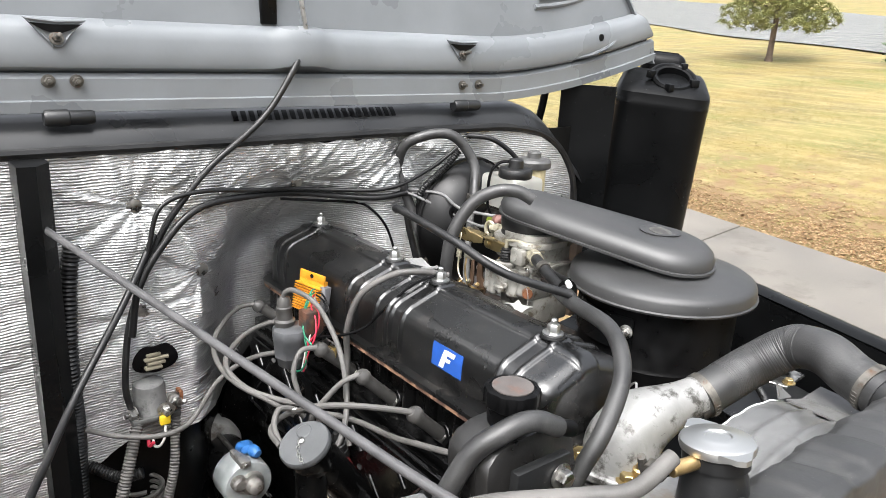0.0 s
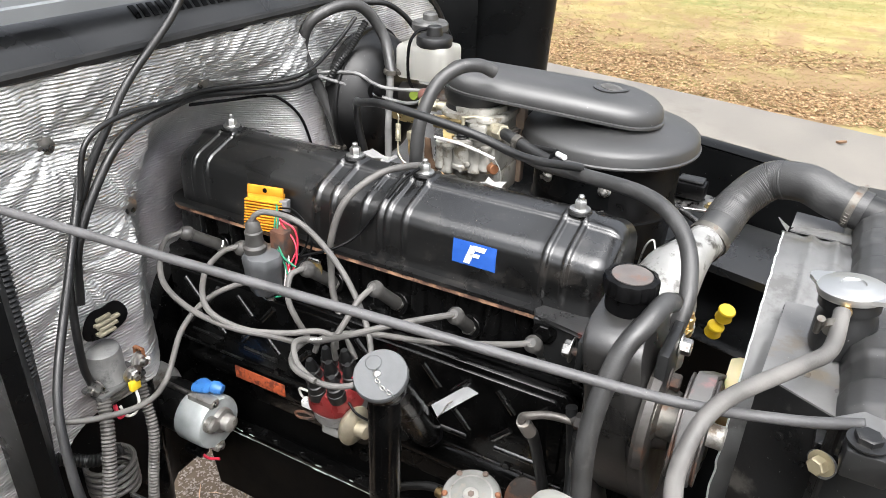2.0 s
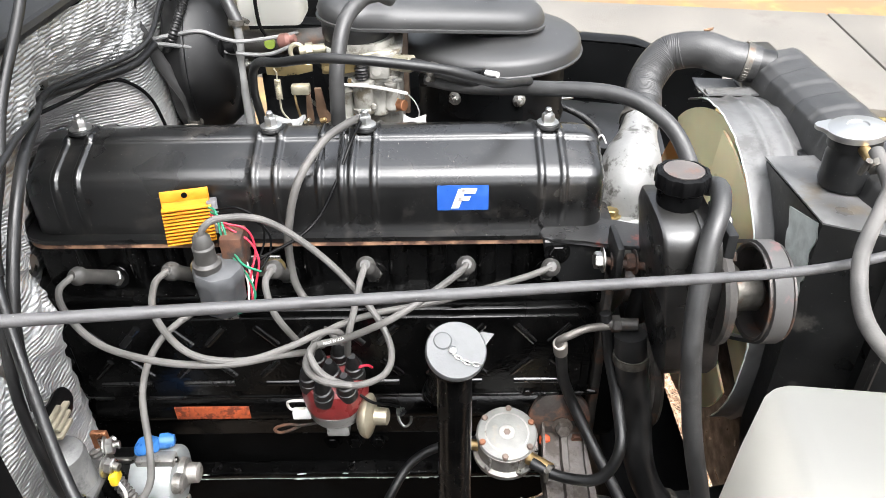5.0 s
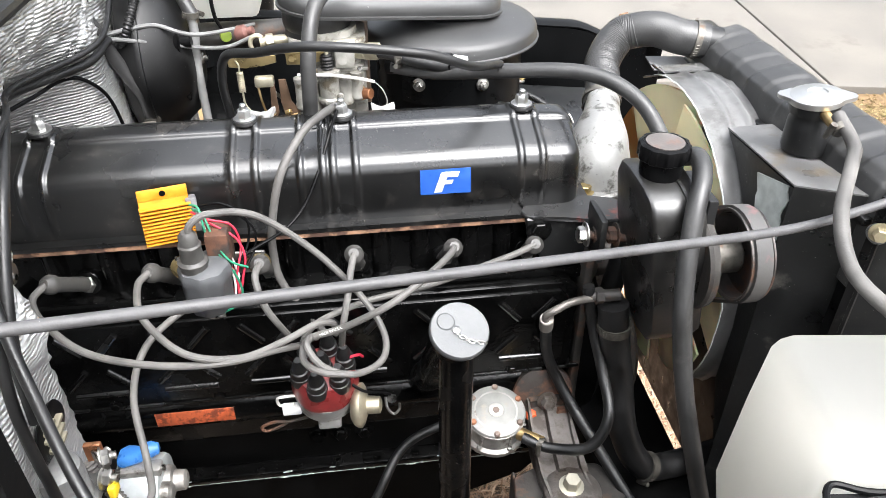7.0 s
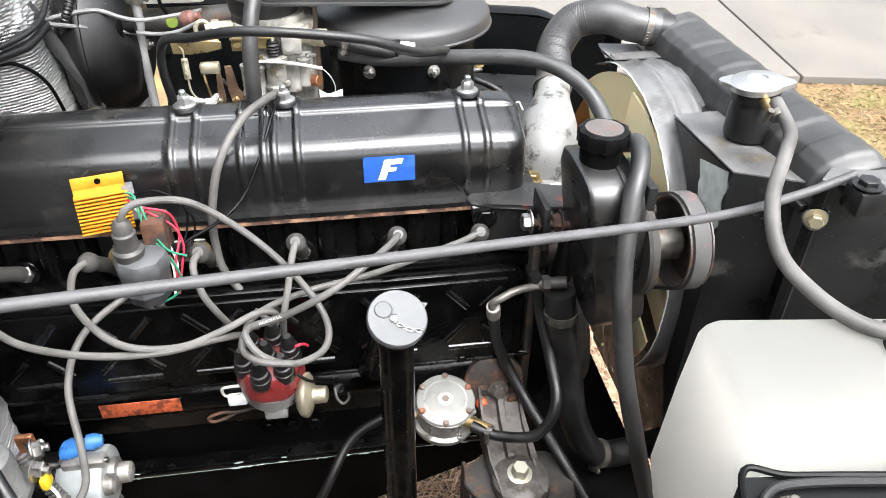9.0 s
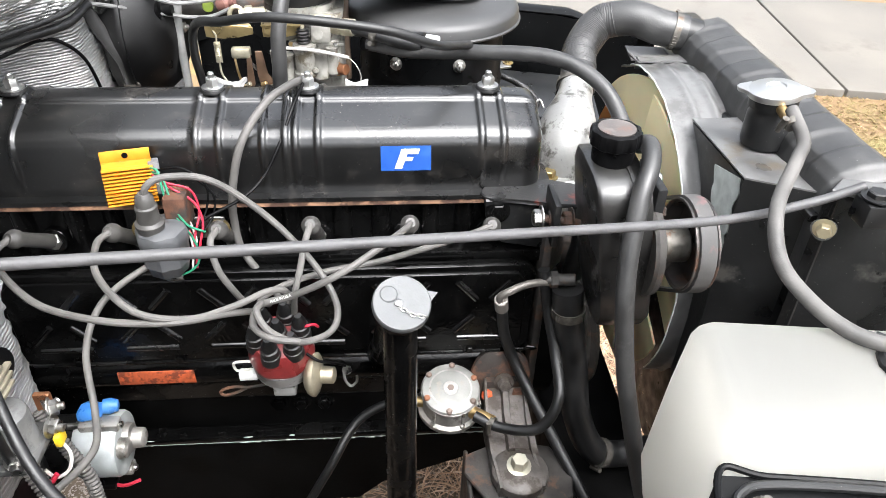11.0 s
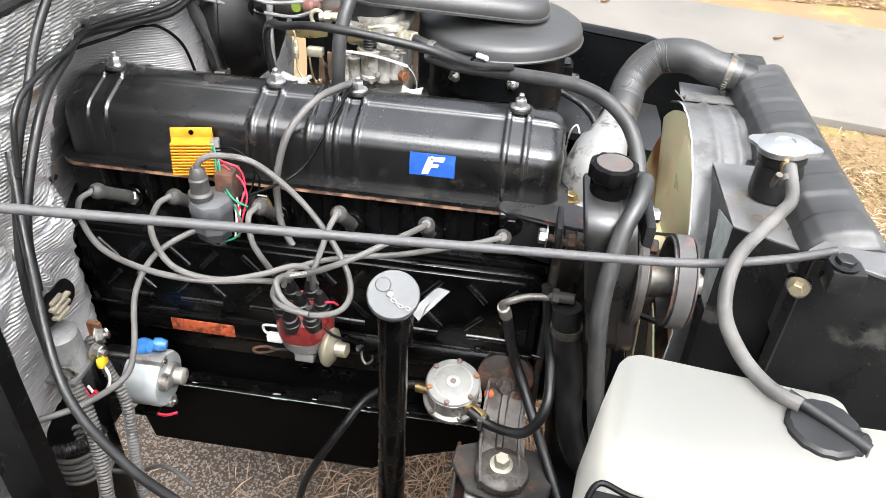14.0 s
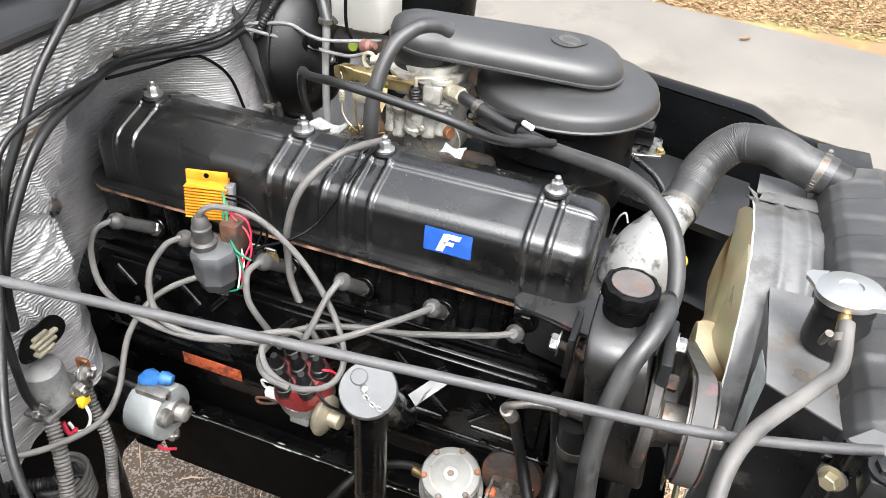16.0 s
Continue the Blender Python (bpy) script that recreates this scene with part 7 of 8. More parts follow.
part("lever_bolt", bolt((0.292, 0.151, 1.064), (0, -1, 0), 0.0055, 0.004), ZINC_YELLOW, carb)
part("return_spring", tube([(0.2185 + 0.0040 * math.cos(a), 0.152 + 0.0040 * math.sin(a), 1.017 + 0.0025 * a / 2 / math.pi) for a in span(0, 2 * math.pi * 12, 109)], 0.0009, 5, 2), PALE_ZINC, carb, "small return spring")
part("spring_hook", tube([(0.2185, 0.152, 1.047), (0.2185, 0.154, 1.056), (0.214, 0.158, 1.062)], 0.0012, 6), PALE_ZINC, carb)
part("spring_tail", tube([(0.2185, 0.152, 1.017), (0.220, 0.150, 1.000), (0.228, 0.148, 0.988), (0.236, 0.148, 0.982)], 0.0016, 6), PALE_ZINC, carb)
part("small_bracket", box(0.237, 0.264, 0.146, 0.160, 1.024, 1.039, 0.003), PALE_ZINC, carb, "pale zinc bracket")
part("bracket_leg", slab([(0.258, 1.030), (0.264, 1.030), (0.266, 0.985), (0.256, 0.970), (0.250, 0.972), (0.256, 0.990)], "y", 0.147, 0.150, 0.0006), BROWN_LINK, carb, "brown steel lever")
part("throttle_lever", slab([(0.270, 1.034), (0.280, 1.034), (0.284, 1.000), (0.296, 0.985), (0.292, 0.972), (0.274, 0.976), (0.270, 1.000)], "y", 0.150, 0.153, 0.0008), BROWN_LINK, carb, "brown throttle lever")
part("link_rod", tube([(0.241, 0.150, 1.026), (0.244, 0.146, 1.005), (0.250, 0.146, 0.985), (0.268, 0.146, 0.978), (0.292, 0.148, 0.982)], 0.0018, 8), BRASS, carb)
for k, (x, z) in enumerate(((0.229, 0.978), (0.240, 0.974), (0.252, 0.981), (0.262, 0.976), (0.275, 0.985))):
    part("link_stub", rod((x, 0.146 - 0.003 * (k % 2), z), (x + 0.008, 0.143, z + 0.004 * (k % 3)), 0.0036, 8), (ZINC_YELLOW, BRASS, PALE_ZINC)[k % 3], carb)
part("link_wire", tube([(0.228, 0.142, 0.976), (0.240, 0.139, 0.986), (0.252, 0.140, 0.976), (0.264, 0.139, 0.984)], 0.0012, 6), BRASS, carb)
part("return_spring", tube([(0.262 + 0.0003 * a, 0.158 + 0.0028 * math.cos(a), 1.012 - 0.0003 * a + 0.0028 * math.sin(a)) for a in span(0, 2 * math.pi * 9, 73)], 0.0008, 5, 2), STEEL, carb)
hook = [(0.243 + 0.010 * math.cos(a), 0.198, 1.070 + 0.012 * math.sin(a)) for a in span(0.7, 5.4, 12)]
part("cable_clip", tube(hook, 0.0034, 8, 4), PALE_ZINC, carb, "pale open cable clip")
part("cable_stub", rod((0.246, 0.198, 1.072), (0.292, 0.204, 1.074), 0.0075, 12), PALE_ZINC, carb)
part("stub_nut", rod((0.255, 0.199, 1.0725), (0.266, 0.2005, 1.073), 0.0105, 6), PALE_ZINC, carb)
part("choke_cable", tube([(0.299, 0.132, 1.046), (0.320, 0.129, 1.0465), (0.350, 0.128, 1.0445), (0.380, 0.129, 1.0385), (0.404, 0.130, 1.032)], 0.0024, 8), WHITE_WIRE, carb, "pale choke cable sleeve")
part("cable_end", tube([(0.404, 0.130, 1.032), (0.414, 0.127, 1.022), (0.420, 0.124, 1.008), (0.419, 0.122, 0.998)], 0.0009, 6), STEEL, carb)
part("manifold", box(0.20, 0.46, 0.10, 0.23, 0.86, 0.946, 0.015), IRON, carb, "dark iron manifold")
part("heat_plate", box(0.366, 0.402, 0.246, 0.262, 0.95, 1.092, 0.003), surface("tan_heat_plate", (0.21, 0.155, 0.115), 0.6, 0.1, 0.3, 30.0), carb, "tan plate behind the carburettor")
part("sealant_tab", sheet(lambda u, v: Vector((0.222 + 0.042 * u + 0.006 * v, 0.030 + 0.034 * v, 1.033 - 0.004 * v + 0.004 * math.sin(5 * u + 2 * v) + 0.002 * noise.noise(Vector((u * 6, v * 6, 0))))), span(0, 1, 12), span(0, 1, 12), 0.004), surface("chalky_white_tab", (0.24, 0.24, 0.235), 0.7, 0.0, 0.15), carb, "chalky white tab by the cover nut")
part("paper_scrap", sheet(lambda u, v: Vector((0.398 + 0.032 * u, 0.096 + 0.03 * v, 1.004 - 0.006 * u + 0.005 * math.sin(4 * u - 3 * v))), span(0, 1, 10), span(0, 1, 10), 0.002), surface("grubby_white_paper", (0.30, 0.30, 0.29), 0.7, 0.0, 0.2), carb, "small crumpled white tag")
hose("fuel_feed", "black fuel hose to the carburettor", [(0.411, 0.143, 1.0705), (0.426, 0.134, 1.070), (0.446, 0.126, 1.066), (0.485, 0.110, 1.060), (0.52, 0.094, 1.060), (0.56, 0.064, 1.066)], 0.0088, RUBBER)
feed_clamp = thing("feed_clamp", "dirty worm clamp on the fuel hose", "hose clamp", (0.442, 0.128, 1.067))
clamp_band(feed_clamp, (0.441, 0.128, 1.067), (1, -0.45, -0.2), 0.0094, 0.010, tilt=1.2)
valve = thing("check_valve", "pinkish brown vacuum valve with a yellow-green cap", "valve", (0.21, 0.25, 1.07))
part("valve_body", lathe([(0, 0), (0.010, 0), (0.012, 0.004), (0.011, 0.014), (0.006, 0.018), (0.006, 0.026), (0, 0.026)], (0.210, 0.243, 1.070), (1, -0.2, 0.3), 18), surface("pinkish_brown_plastic", (0.12, 0.055, 0.045), 0.5, 0, 0.35, 60.0), valve)
part("valve_cap", lathe([(0, 0), (0.008, 0), (0.009, 0.003), (0.008, 0.010), (0, 0.011)], (0.192, 0.252, 1.066), (0.2, -1, 0.2), 16), surface("yellow_green_cap", (0.16, 0.22, 0.02), 0.5, 0, 0.2), valve, "yellow-green plastic cap")
hose("white_ended_line", "thin black line with a white end clip", [(0.36, 0.20, 1.05), (0.41, 0.165, 1.055), (0.46, 0.135, 1.062), (0.51, 0.108, 1.072)], 0.0042, RUBBER)
clip = thing("hose_clip", "white plastic hose end with a black tie", "hose clip", (0.52, 0.1, 1.07))
part("clip_sleeve", rod((0.512, 0.103, 1.0715), (0.528, 0.089, 1.0735), 0.0042, 14), WHITE, clip)
part("cable_tie", lathe([(0.012, -0.0015), (0.0135, -0.0015), (0.0135, 0.0015), (0.012, 0.0015)], (0.512, 0.103, 1.062), (1, -0.7, 0.1), 24), PLASTIC_BLACK, clip)

# ---------------------------------------------------------------- brake servo and master cylinder
servo = thing("brake_servo", "round black brake servo on the firewall", "brake servo", (0.07, 0.28, 1.03))
part("servo_drum", lathe([(0, 0.0), (0.105, 0.0), (0.118, 0.006), (0.122, 0.020), (0.124, 0.030), (0.124, 0.036), (0.120, 0.045), (0.112, 0.062), (0.092, 0.085), (0.06, 0.098), (0.03, 0.102), (0, 0.104)], (0.045, 0.285, 1.035), (1, 0.05, 0), 56), SERVO_BLACK, servo, "black pressed steel servo shell")
part("servo_rim", lathe([(0.121, 0.028), (0.1275, 0.029), (0.1285, 0.033), (0.1275, 0.037), (0.121, 0.038)], (0.045, 0.285, 1.035), (1, 0.05, 0), 56), SERVO_BLACK, servo, "crimped black rim")
part("vacuum_valve", lathe([(0, 0), (0.016, 0), (0.017, 0.008), (0.010, 0.010), (0.009, 0.024), (0, 0.024)], (0.125, 0.215, 1.070), (1, 0, 0.1), 20), PLASTIC_BLACK, servo, "black check valve")
for dy in (-0.04, 0.04):
    part("servo_stud", bolt((0.146, 0.288 + dy, 1.035), (1, 0, 0), 0.008, 0.008, True, 0.006), STEEL, servo)
master = thing("master_cylinder", "brake master cylinder with milky plastic reservoir", "master cylinder", (0.2, 0.29, 1.05))
part("cylinder", rod((0.14, 0.285, 1.055), (0.30, 0.285, 1.058), 0.020, 24), IRON, master)
part("reservoir", box(0.150, 0.245, 0.250, 0.325, 1.090, 1.150, 0.010, None, 3), WHITE_PLASTIC, master, "milky white fluid reservoir")
part("reservoir_cap", lathe([(0, 1.148), (0.029, 1.148), (0.031, 1.151), (0.031, 1.162), (0.029, 1.165), (0.014, 1.166), (0.013, 1.180), (0.011, 1.182), (0, 1.182)], (0.212, 0.280, 0), segs=32), RUBBER, master, "black screw cap with a knob")
part("cap_lead", tube([(0.205, 0.275, 1.178), (0.19, 0.258, 1.172), (0.182, 0.246, 1.15), (0.182, 0.244, 1.10), (0.19, 0.248, 1.075)], 0.0028, 8), PLASTIC_BLACK, master)
clutch = thing("clutch_reservoir", "yellowed clutch fluid reservoir with a dark cap", "fluid reservoir", (0.127, 0.41, 1.09))
part("bottle", lathe([(0, 1.085), (0.024, 1.085), (0.026, 1.09), (0.026, 1.145), (0, 1.145)], (0.130, 0.41, 0), segs=28), surface("yellowed_plastic", (0.55, 0.47, 0.28), 0.45, 0, 0.15), clutch)
part("bottle_cap", lathe([(0, 1.142), (0.033, 1.142), (0.035, 1.145), (0.035, 1.155), (0.031, 1.160), (0.014, 1.162), (0.014, 1.172), (0.011, 1.175), (0, 1.175)], (0.130, 0.41, 0), segs=30), GREY_DUSTY, clutch, "dusty dark cap")
part("bottle_bracket", box(0.04, 0.13, 0.38, 0.44, 1.06, 1.085, 0.004), BODY_BLACK, clutch)
hose("servo_conduit", "black corrugated conduit beside the servo", [(0.101, 0.237, 1.182), (0.092, 0.212, 1.149), (0.076, 0.171, 1.104), (0.046, 0.196, 1.052), (0.046, 0.198, 0.971)], 0.0066, RUBBER, "conduit", 0.0016, 0.0045)
hose("upper_loom", "black cable entering through the firewall", [(0.05, 0.30, 1.20), (0.075, 0.34, 1.195), (0.09, 0.38, 1.17), (0.10, 0.42, 1.13)], 0.005, RUBBER, "cable")
hose("sender_wire", "thin black wire hanging behind the valve cover", [(0.0, -0.08, 1.10), (0.012, -0.010, 1.092), (0.016, 0.060, 1.082), (0.031, 0.082, 1.074), (0.022, 0.112, 1.036), (0.026, 0.138, 0.965)], 0.0024, PLASTIC_BLACK, "wire")
hose("apron_conduit", "black corrugated loom on the far apron", [(0.62, 0.42, 0.90), (0.66, 0.40, 0.895), (0.70, 0.36, 0.89), (0.72, 0.30, 0.885), (0.70, 0.26, 0.88)], 0.006, RUBBER, "conduit", 0.0014, 0.004)
apron_box = thing("junction_box", "black relay box on a bare steel bracket on the far apron", "junction box", (0.66, 0.46, 0.9))
part("box_shell", box(0.62, 0.675, 0.45, 0.49, 0.90, 0.93, 0.005), PLASTIC_BLACK, apron_box)
part("box_bracket", slab([(0.60, 0.425), (0.64, 0.415), (0.695, 0.43), (0.69, 0.50), (0.61, 0.50)], "z", 0.893, 0.8975, 0.001), STEEL, apron_box, "bare steel bracket")
part("box_bolt", bolt((0.690, 0.445, 0.8975), (0, 0, 1), 0.007, 0.006), ZINC_YELLOW, apron_box)
part("box_lid", box(0.625, 0.670, 0.455, 0.485, 0.93, 0.936, 0.003), RAD_BLACK, apron_box)
plug_pair = thing("yellow_plug_pair", "two yellow plastic plugs beside the fan pulley", "plug", (0.78, 0.0, 0.92))
for p in ((0.766, 0.30, 0.778), (0.755, 0.30, 0.744)):
    part("yellow_plug", lathe([(0, -0.012), (0.013, -0.012), (0.0145, -0.009), (0.012, 0), (0.0145, 0.009), (0.013, 0.012), (0, 0.012)], p, (0.2, -0.3, 1), 20), YELLOW, plug_pair)


def lead_print(text, parent, a, b, toward, size=0.0046):
    """Small white lettering laid along a lead from a to b, on the side that looks toward."""
    a, b = Vector(a), Vector(b)
    d = (b - a).normalized()
    nz = (Vector(toward) - d * Vector(toward).dot(d)).normalized()
    up = nz.cross(d)
    cu = bpy.data.curves.new("printing", "FONT")
    cu.body, cu.size, cu.extrude = text, size, 0.0001
    cu.materials.append(WHITE)
    ob = new("printing", cu)
    p = a + nz * 0.0044 - up * size * 0.33
    ob.parent = parent
    ob.matrix_local = Matrix(((d.x, up.x, nz.x, p.x), (d.y, up.y, nz.y, p.y), (d.z, up.z, nz.z, p.z), (0, 0, 0, 1))) 
    ob.location -= ORIGIN[parent]
    return ob


lead_print("MADE IN U.S.A.", LEADS[4], (0.318, -0.2185, 0.877), (0.352, -0.2275, 0.8965), (0.05, -0.7, 0.7))
lead_print("MADE IN U.S.A.", LEADS[2], (0.2575, -0.188, 0.895), (0.272, -0.183, 0.858), (0.05, -0.7, 0.7))
# ---------------------------------------------------------------- scenery


def stuff(name, bm, material, label, category):
    ob = part(name, bm, material, None, "", 180)
    return tagged(ob, label, category, kind="stuff")


def flecks(n, place, size, seed, flat=0.25, aspect=0.5, lift=0.004):
    """Many small bent flakes lying about."""
    rnd = random.Random(seed)
    verts, faces = [], []
    for _ in range(n):
        x, y = place(rnd)
        z = ground_z(y) + lift + rnd.random() * 0.004
        a, s = rnd.random() * 6.28, size * (0.5 + rnd.random())
        u = Vector((math.cos(a), math.sin(a), rnd.uniform(-flat, flat)))
        w = Vector((-math.sin(a), math.cos(a), rnd.uniform(-flat, flat))) * aspect
        c = Vector((x, y, z))
        k = len(verts)
        verts += [c - u * s, c + w * s * 0.8 + Vector((0, 0, s * 0.25)), c + u * s, c - w * s * 0.8 + Vector((0, 0, s * 0.2))]
        faces.append((k, k + 1, k + 2, k + 3))
    return verts, faces


def mesh_stuff(name, data, material, label, category):
    me = bpy.data.meshes.new(name)
    me.from_pydata(data[0], [], data[1])
    me.materials.append(material)
    return tagged(new(name, me), label, category, kind="stuff")


def island_material(name, cols, rough=0.8):
    m = bpy.data.materials.new(name)
    m.use_nodes = True
    n, l = m.node_tree.nodes, m.node_tree.links
    g, r = n.new("ShaderNodeNewGeometry"), n.new("ShaderNodeValToRGB")
    while len(r.color_ramp.elements) < len(cols):
        r.color_ramp.elements.new(0.5)
    for k, c in enumerate(cols):
        r.color_ramp.elements[k].position, r.color_ramp.elements[k].color = k / (len(cols) - 1), (*c, 1)
    l.new(g.outputs["Random Per Island"], r.inputs["Fac"])
    l.new(r.outputs["Color"], n["Principled BSDF"].inputs["Base Color"])
    n["Principled BSDF"].inputs["Roughness"].default_value = rough
    return m


def litter_place(rnd):
    """Drifts along the walk, thinning out over the lawn."""
    while True:
        x, y = rnd.uniform(-4.8, 3.6), 3.28 + abs(rnd.gauss(0, 0.80))
        if noise.noise(Vector((x * 1.1, y * 2.4, 4.0))) + 0.5 - 0.35 * (y - 3.3) > rnd.random() * 0.7:
            return x, y


def lawn_place(rnd):
    y = 3.38 + 9.0 * rnd.random() ** 2
    return rnd.uniform(-1.0 - y * 0.95, 3.6 - (y - 3.3) * 0.35), y


def blades(n, seed):
    rnd = random.Random(seed)
    verts, faces = [], []
    for _ in range(n):
        x, y = lawn_place(rnd)
        z, a, h = ground_z(y), rnd.random() * 6.28, rnd.uniform(0.004, 0.013)
        d, lean = Vector((math.cos(a), math.sin(a), 0)) * 0.0016 * (1 + y * 0.15), Vector((rnd.gauss(0, 0.02), rnd.gauss(0, 0.02), 0))
        c, k = Vector((x, y, z)), len(verts)
        verts += [c - d, c + d, c + lean + Vector((0, 0, h))]
        faces.append((k, k + 1, k + 2))
    return verts, faces


mesh_stuff("grass", blades(160000, 3), island_material("dry_grass_blades", [(0.178, 0.138, 0.045), (0.196, 0.152, 0.055), (0.145, 0.130, 0.040), (0.19, 0.132, 0.056)]), "short dry yellow grass blades", "grass")
mesh_stuff("leaf_litter", flecks(44000, litter_place, 0.011, 5, 0.3, 0.6), island_material("fallen_leaf", [(0.13, 0.072, 0.030), (0.23, 0.135, 0.058), (0.38, 0.27, 0.15), (0.17, 0.092, 0.040)]), "scattered brown fallen leaves", "leaves")
mesh_stuff("pine_straw", flecks(52000, lambda r: (r.gauss(1.15, 0.42), r.gauss(0.35, 0.62)), 0.030, 8, 0.25, 0.050, 0.008), island_material("pine_straw", [(0.26, 0.15, 0.085), (0.42, 0.27, 0.17), (0.58, 0.43, 0.30), (0.34, 0.20, 0.12)]), "brown pine straw under the vehicle", "straw")
mesh_stuff("gravel", flecks(34000, lambda r: (r.gauss(-0.05, 0.38), r.gauss(0.2, 0.5)), 0.0036, 9, 0.35, 0.8, 0.002), island_material("gravel", [(0.19, 0.16, 0.135), (0.24, 0.20, 0.17), (0.28, 0.24, 0.205)]), "pale gravel and dirt under the vehicle", "gravel")
for k, (x, y) in enumerate(((0.93, 2.95), (1.75, 2.7), (-1.9, 3.1))):
    leaf = thing("fallen_leaf", "dry brown leaf on the concrete walk", "leaf", (x, y, ground_z(y) + 0.04), group="leaves on the walk")
    part("leaf_blade", sheet(lambda u, v: Vector((x + (u - 0.5) * 0.045, y + (v - 0.5) * 0.022 * math.sin(math.pi * min(max(u, 0.05), 0.95)), ground_z(y) + 0.038 + 0.012 * (v - 0.5) ** 2 * 4 + 0.01 * u * u)), span(0, 1, 8), span(0, 1, 6), 0.001), island_material("dry_leaf", [(0.22, 0.13, 0.075), (0.25, 0.15, 0.09)]), leaf)

# pond with its far bank
WATER = bpy.data.materials.new("pond_water")
WATER.use_nodes = True
wb = WATER.node_tree.nodes["Principled BSDF"]
wb.inputs["Base Color"].default_value = (0.20, 0.20, 0.185, 1)
wb.inputs["Roughness"].default_value = 0.06
wnoise, wbump = WATER.node_tree.nodes.new("ShaderNodeTexNoise"), WATER.node_tree.nodes.new("ShaderNodeBump")
wnoise.inputs["Scale"].default_value, wnoise.inputs["Detail"].default_value = 1.4, 5.0
wbump.inputs["Strength"].default_value, wbump.inputs["Distance"].default_value = 1.0, 0.55
waves, wplace = WATER.node_tree.nodes.new("ShaderNodeMapping"), WATER.node_tree.nodes.new("ShaderNodeTexCoord")
waves.inputs["Scale"].default_value = (0.8, 3.0, 1.0)
WATER.node_tree.links.new(wplace.outputs["Object"], waves.inputs["Vector"])
WATER.node_tree.links.new(waves.outputs["Vector"], wnoise.inputs["Vector"])
WATER.node_tree.links.new(wnoise.outputs["Fac"], wbump.inputs["Height"])
WATER.node_tree.links.new(wbump.outputs["Normal"], wb.inputs["Normal"])


def pond_shore(x):
    return 14.7 + 0.54 * (-x - 4.8) * (1 if x < -4.8 else 0.2) + 0.25 * math.sin(x * 0.8)


pond = part("water", sheet(lambda x, v: Vector((x, pond_shore(x) + v * (9.0 + 0.18 * abs(x)), ground_z(pond_shore(x) + v * (9.0 + 0.18 * abs(x))) + 0.03)), span(-60, 8, 120), span(0, 1, 40)), WATER)
tagged(pond, "rippled grey pond beyond the lawn", "pond", kind="structure")


def tree_crown(rnd, base, lo, hi, radius, clumps, needle):
    verts, faces = [], []
    for _ in range(clumps):
        h = rnd.random() ** 0.8
        r = radius * (1 - 0.55 * h) * math.sqrt(rnd.random()) * (0.75 + 0.35 * math.sin(h * 17))
        a = rnd.random() * 6.28
        c = base + Vector((r * math.cos(a), r * math.sin(a), lo + (hi - lo) * h - 0.12 * r))
        for _ in range(26):
            d = Vector((rnd.gauss(0, 1), rnd.gauss(0, 1), rnd.gauss(0.15, 0.8))).normalized() * needle * rnd.uniform(0.6, 1.2)
            s = d.cross(Vector((rnd.random(), rnd.random(), rnd.random()))).normalized() * 0.007
            k = len(verts)
            verts += [c - s, c + s, c + d]
            faces.append((k, k + 1, k + 2))
    return verts, faces


BARK = surface("grey_brown_bark", (0.11, 0.08, 0.06), 0.9, 0.0, 0.35, 12.0, 0.8, 60.0)
NEEDLES = island_material("pine_needles", [(0.13, 0.15, 0.045), (0.20, 0.21, 0.07), (0.28, 0.27, 0.10), (0.16, 0.18, 0.055)], 0.6)


def pine(x, y, lo, hi, radius, clumps, seed):
    rnd = random.Random(seed)
    base = Vector((x, y, ground_z(y)))
    t = thing("pine_tree", "young pine with a bare trunk at the pond", "tree", tuple(base))
    part("trunk", loft([[base + Vector((r * math.cos(a) + 0.05 * s, r * math.sin(a), s * hi)) for a in (2 * math.pi * k / 10 for k in range(10))] for s, r in ((-0.02, 0.09), (0.03, 0.055), (0.2, 0.045), (0.5, 0.034), (0.9, 0.012))]), BARK, t)
    limbs = bmesh.new()
    for _ in range(26):
        h, a = rnd.uniform(0.22, 0.85), rnd.random() * 6.28
        p = base + Vector((0.05 * h, 0, h * hi))
        L = radius * (1.05 - 0.7 * h)
        d = Vector((math.cos(a), math.sin(a), 0.25))
        tube([p, p + d * L * 0.5, p + d * L + Vector((0, 0, 0.08))], 0.016 * (1.2 - h), 5, 3, bm=limbs)
    part("limbs", limbs, BARK, t)
    v, f = tree_crown(rnd, base, lo, hi, radius, clumps, 0.10)
    me = bpy.data.meshes.new("crown")
    me.from_pydata([p - base for p in v], [], f)
    me.materials.append(NEEDLES)
    crown = new("crown", me)
    crown.parent = t
    tagged(crown, kind="stuff")


pine(-5.85, 12.4, 0.62, 3.6, 1.02, 5600, 4)


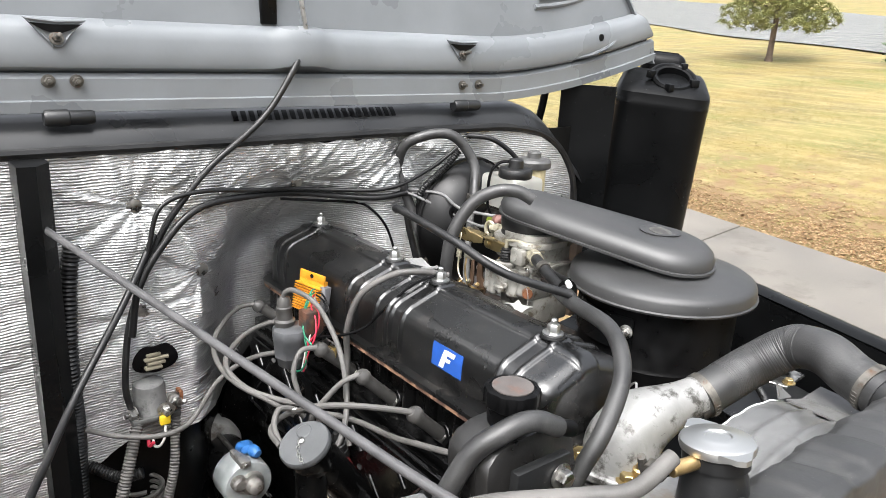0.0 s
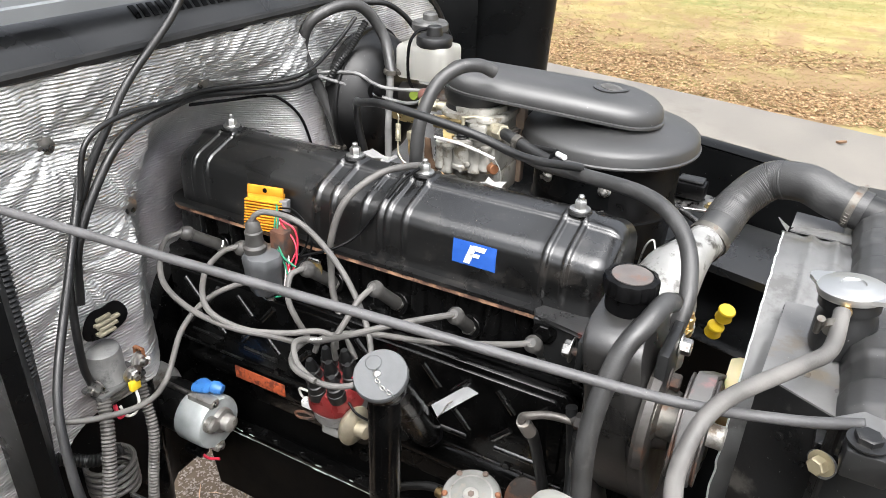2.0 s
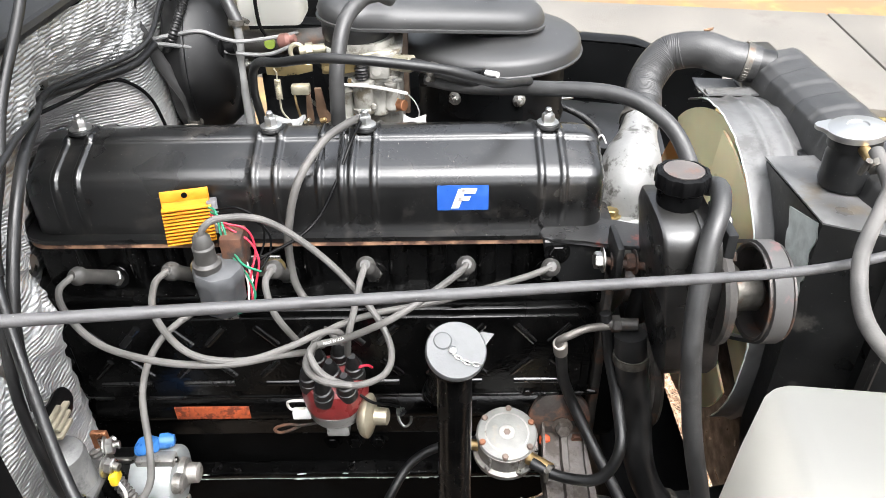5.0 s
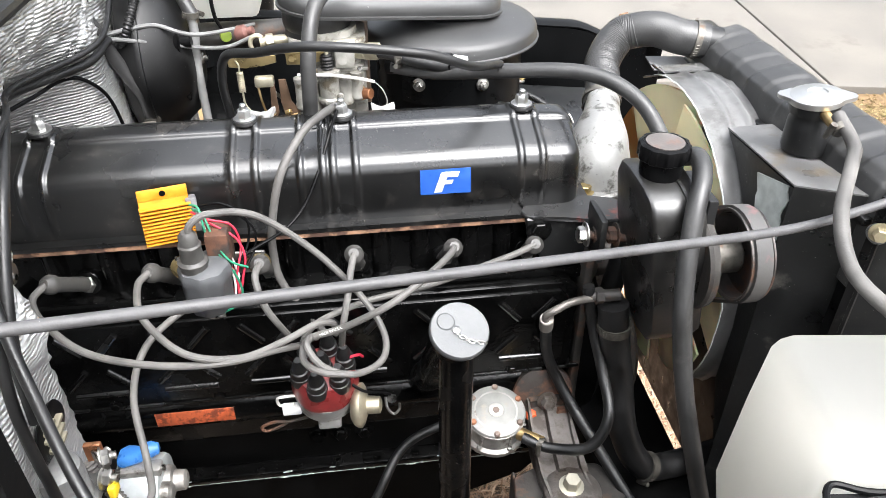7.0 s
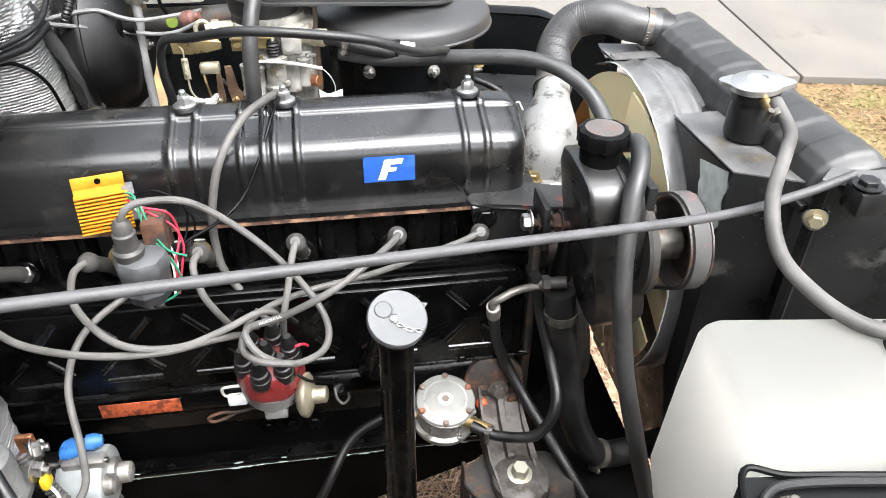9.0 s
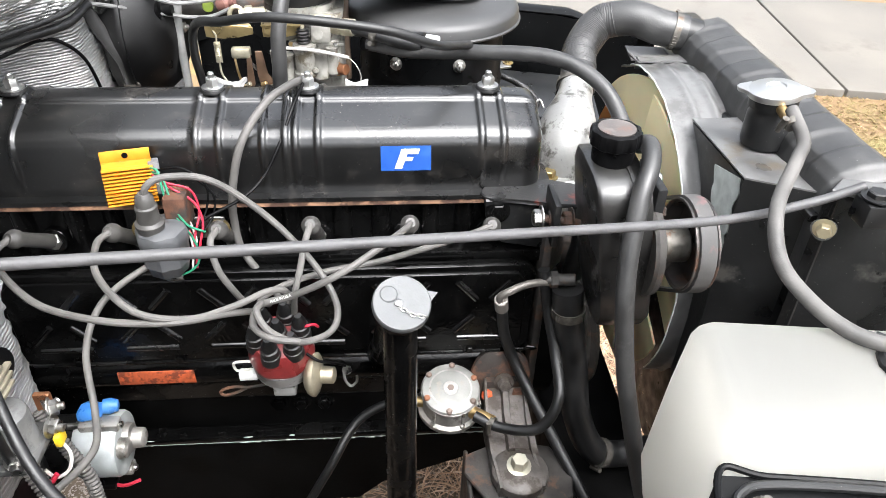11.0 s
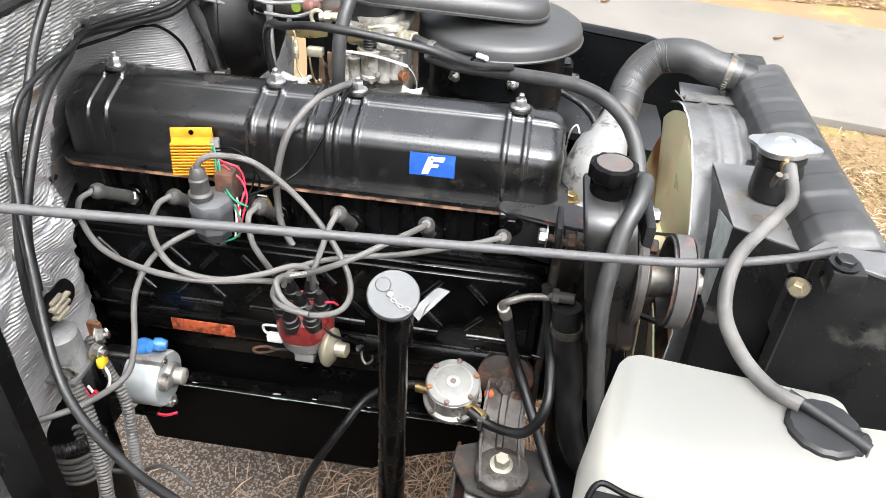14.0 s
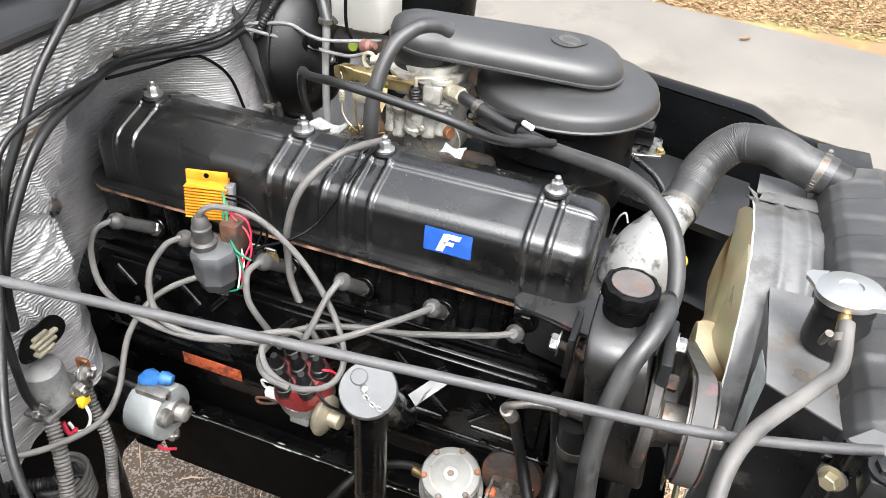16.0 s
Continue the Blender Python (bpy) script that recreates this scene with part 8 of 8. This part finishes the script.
def shrub(x, y, r, h, seed, n=500):
    rnd = random.Random(seed)
    base = Vector((x, y, ground_z(y)))
    t = thing("shrub", "dark evergreen shrub at the pond edge", "shrub", tuple(base))
    stems = bmesh.new()
    for _ in range(9):
        a = rnd.random() * 6.28
        tube([base, base + Vector((math.cos(a) * r * 0.4, math.sin(a) * r * 0.4, h * 0.5)), base + Vector((math.cos(a) * r * 0.7, math.sin(a) * r * 0.7, h * 0.85))], 0.015, 5, 3, bm=stems)
    part("stems", stems, BARK, t)
    verts, faces = [], []
    for _ in range(n):
        d = Vector((rnd.gauss(0, 1), rnd.gauss(0, 1), abs(rnd.gauss(0, 1)))).normalized()
        c = Vector((d.x * r, d.y * r, d.z * h)) * rnd.uniform(0.6, 1.08) * (0.85 + 0.2 * math.sin(7 * d.x + 5 * d.y))
        for _ in range(10):
            o, s = Vector((rnd.gauss(0, 0.09), rnd.gauss(0, 0.09), rnd.gauss(0, 0.07))), rnd.uniform(0.02, 0.045)
            u = Vector((rnd.gauss(0, 1), rnd.gauss(0, 1), rnd.gauss(0, 1))).normalized() * s
            w = u.orthogonal().normalized() * s * 0.5
            k = len(verts)
            verts += [c + o - u, c + o + w, c + o + u, c + o - w]
            faces.append((k, k + 1, k + 2, k + 3))
    me = bpy.data.meshes.new("leaves")
    me.from_pydata(verts, [], faces)
    me.materials.append(island_material("evergreen_leaf", [(0.03, 0.055, 0.02), (0.06, 0.10, 0.03), (0.04, 0.07, 0.025)], 0.5))
    ob = new("leaves", me)
    ob.parent = t
    tagged(ob, kind="stuff")


shrub(-3.2, 13.1, 1.1, 1.0, 21)
shrub(-1.8, 13.4, 1.0, 0.9, 22)

mesh_stuff("verge_grass", flecks(22000, lambda r: (r.gauss(2.2, 1.1), r.gauss(1.5, 0.28)), 0.009, 12, 0.6, 0.3), island_material("verge_straw", [(0.16, 0.12, 0.045), (0.24, 0.17, 0.075), (0.30, 0.21, 0.11), (0.13, 0.12, 0.035)]), "dry grass and leaves beside the walk", "grass")
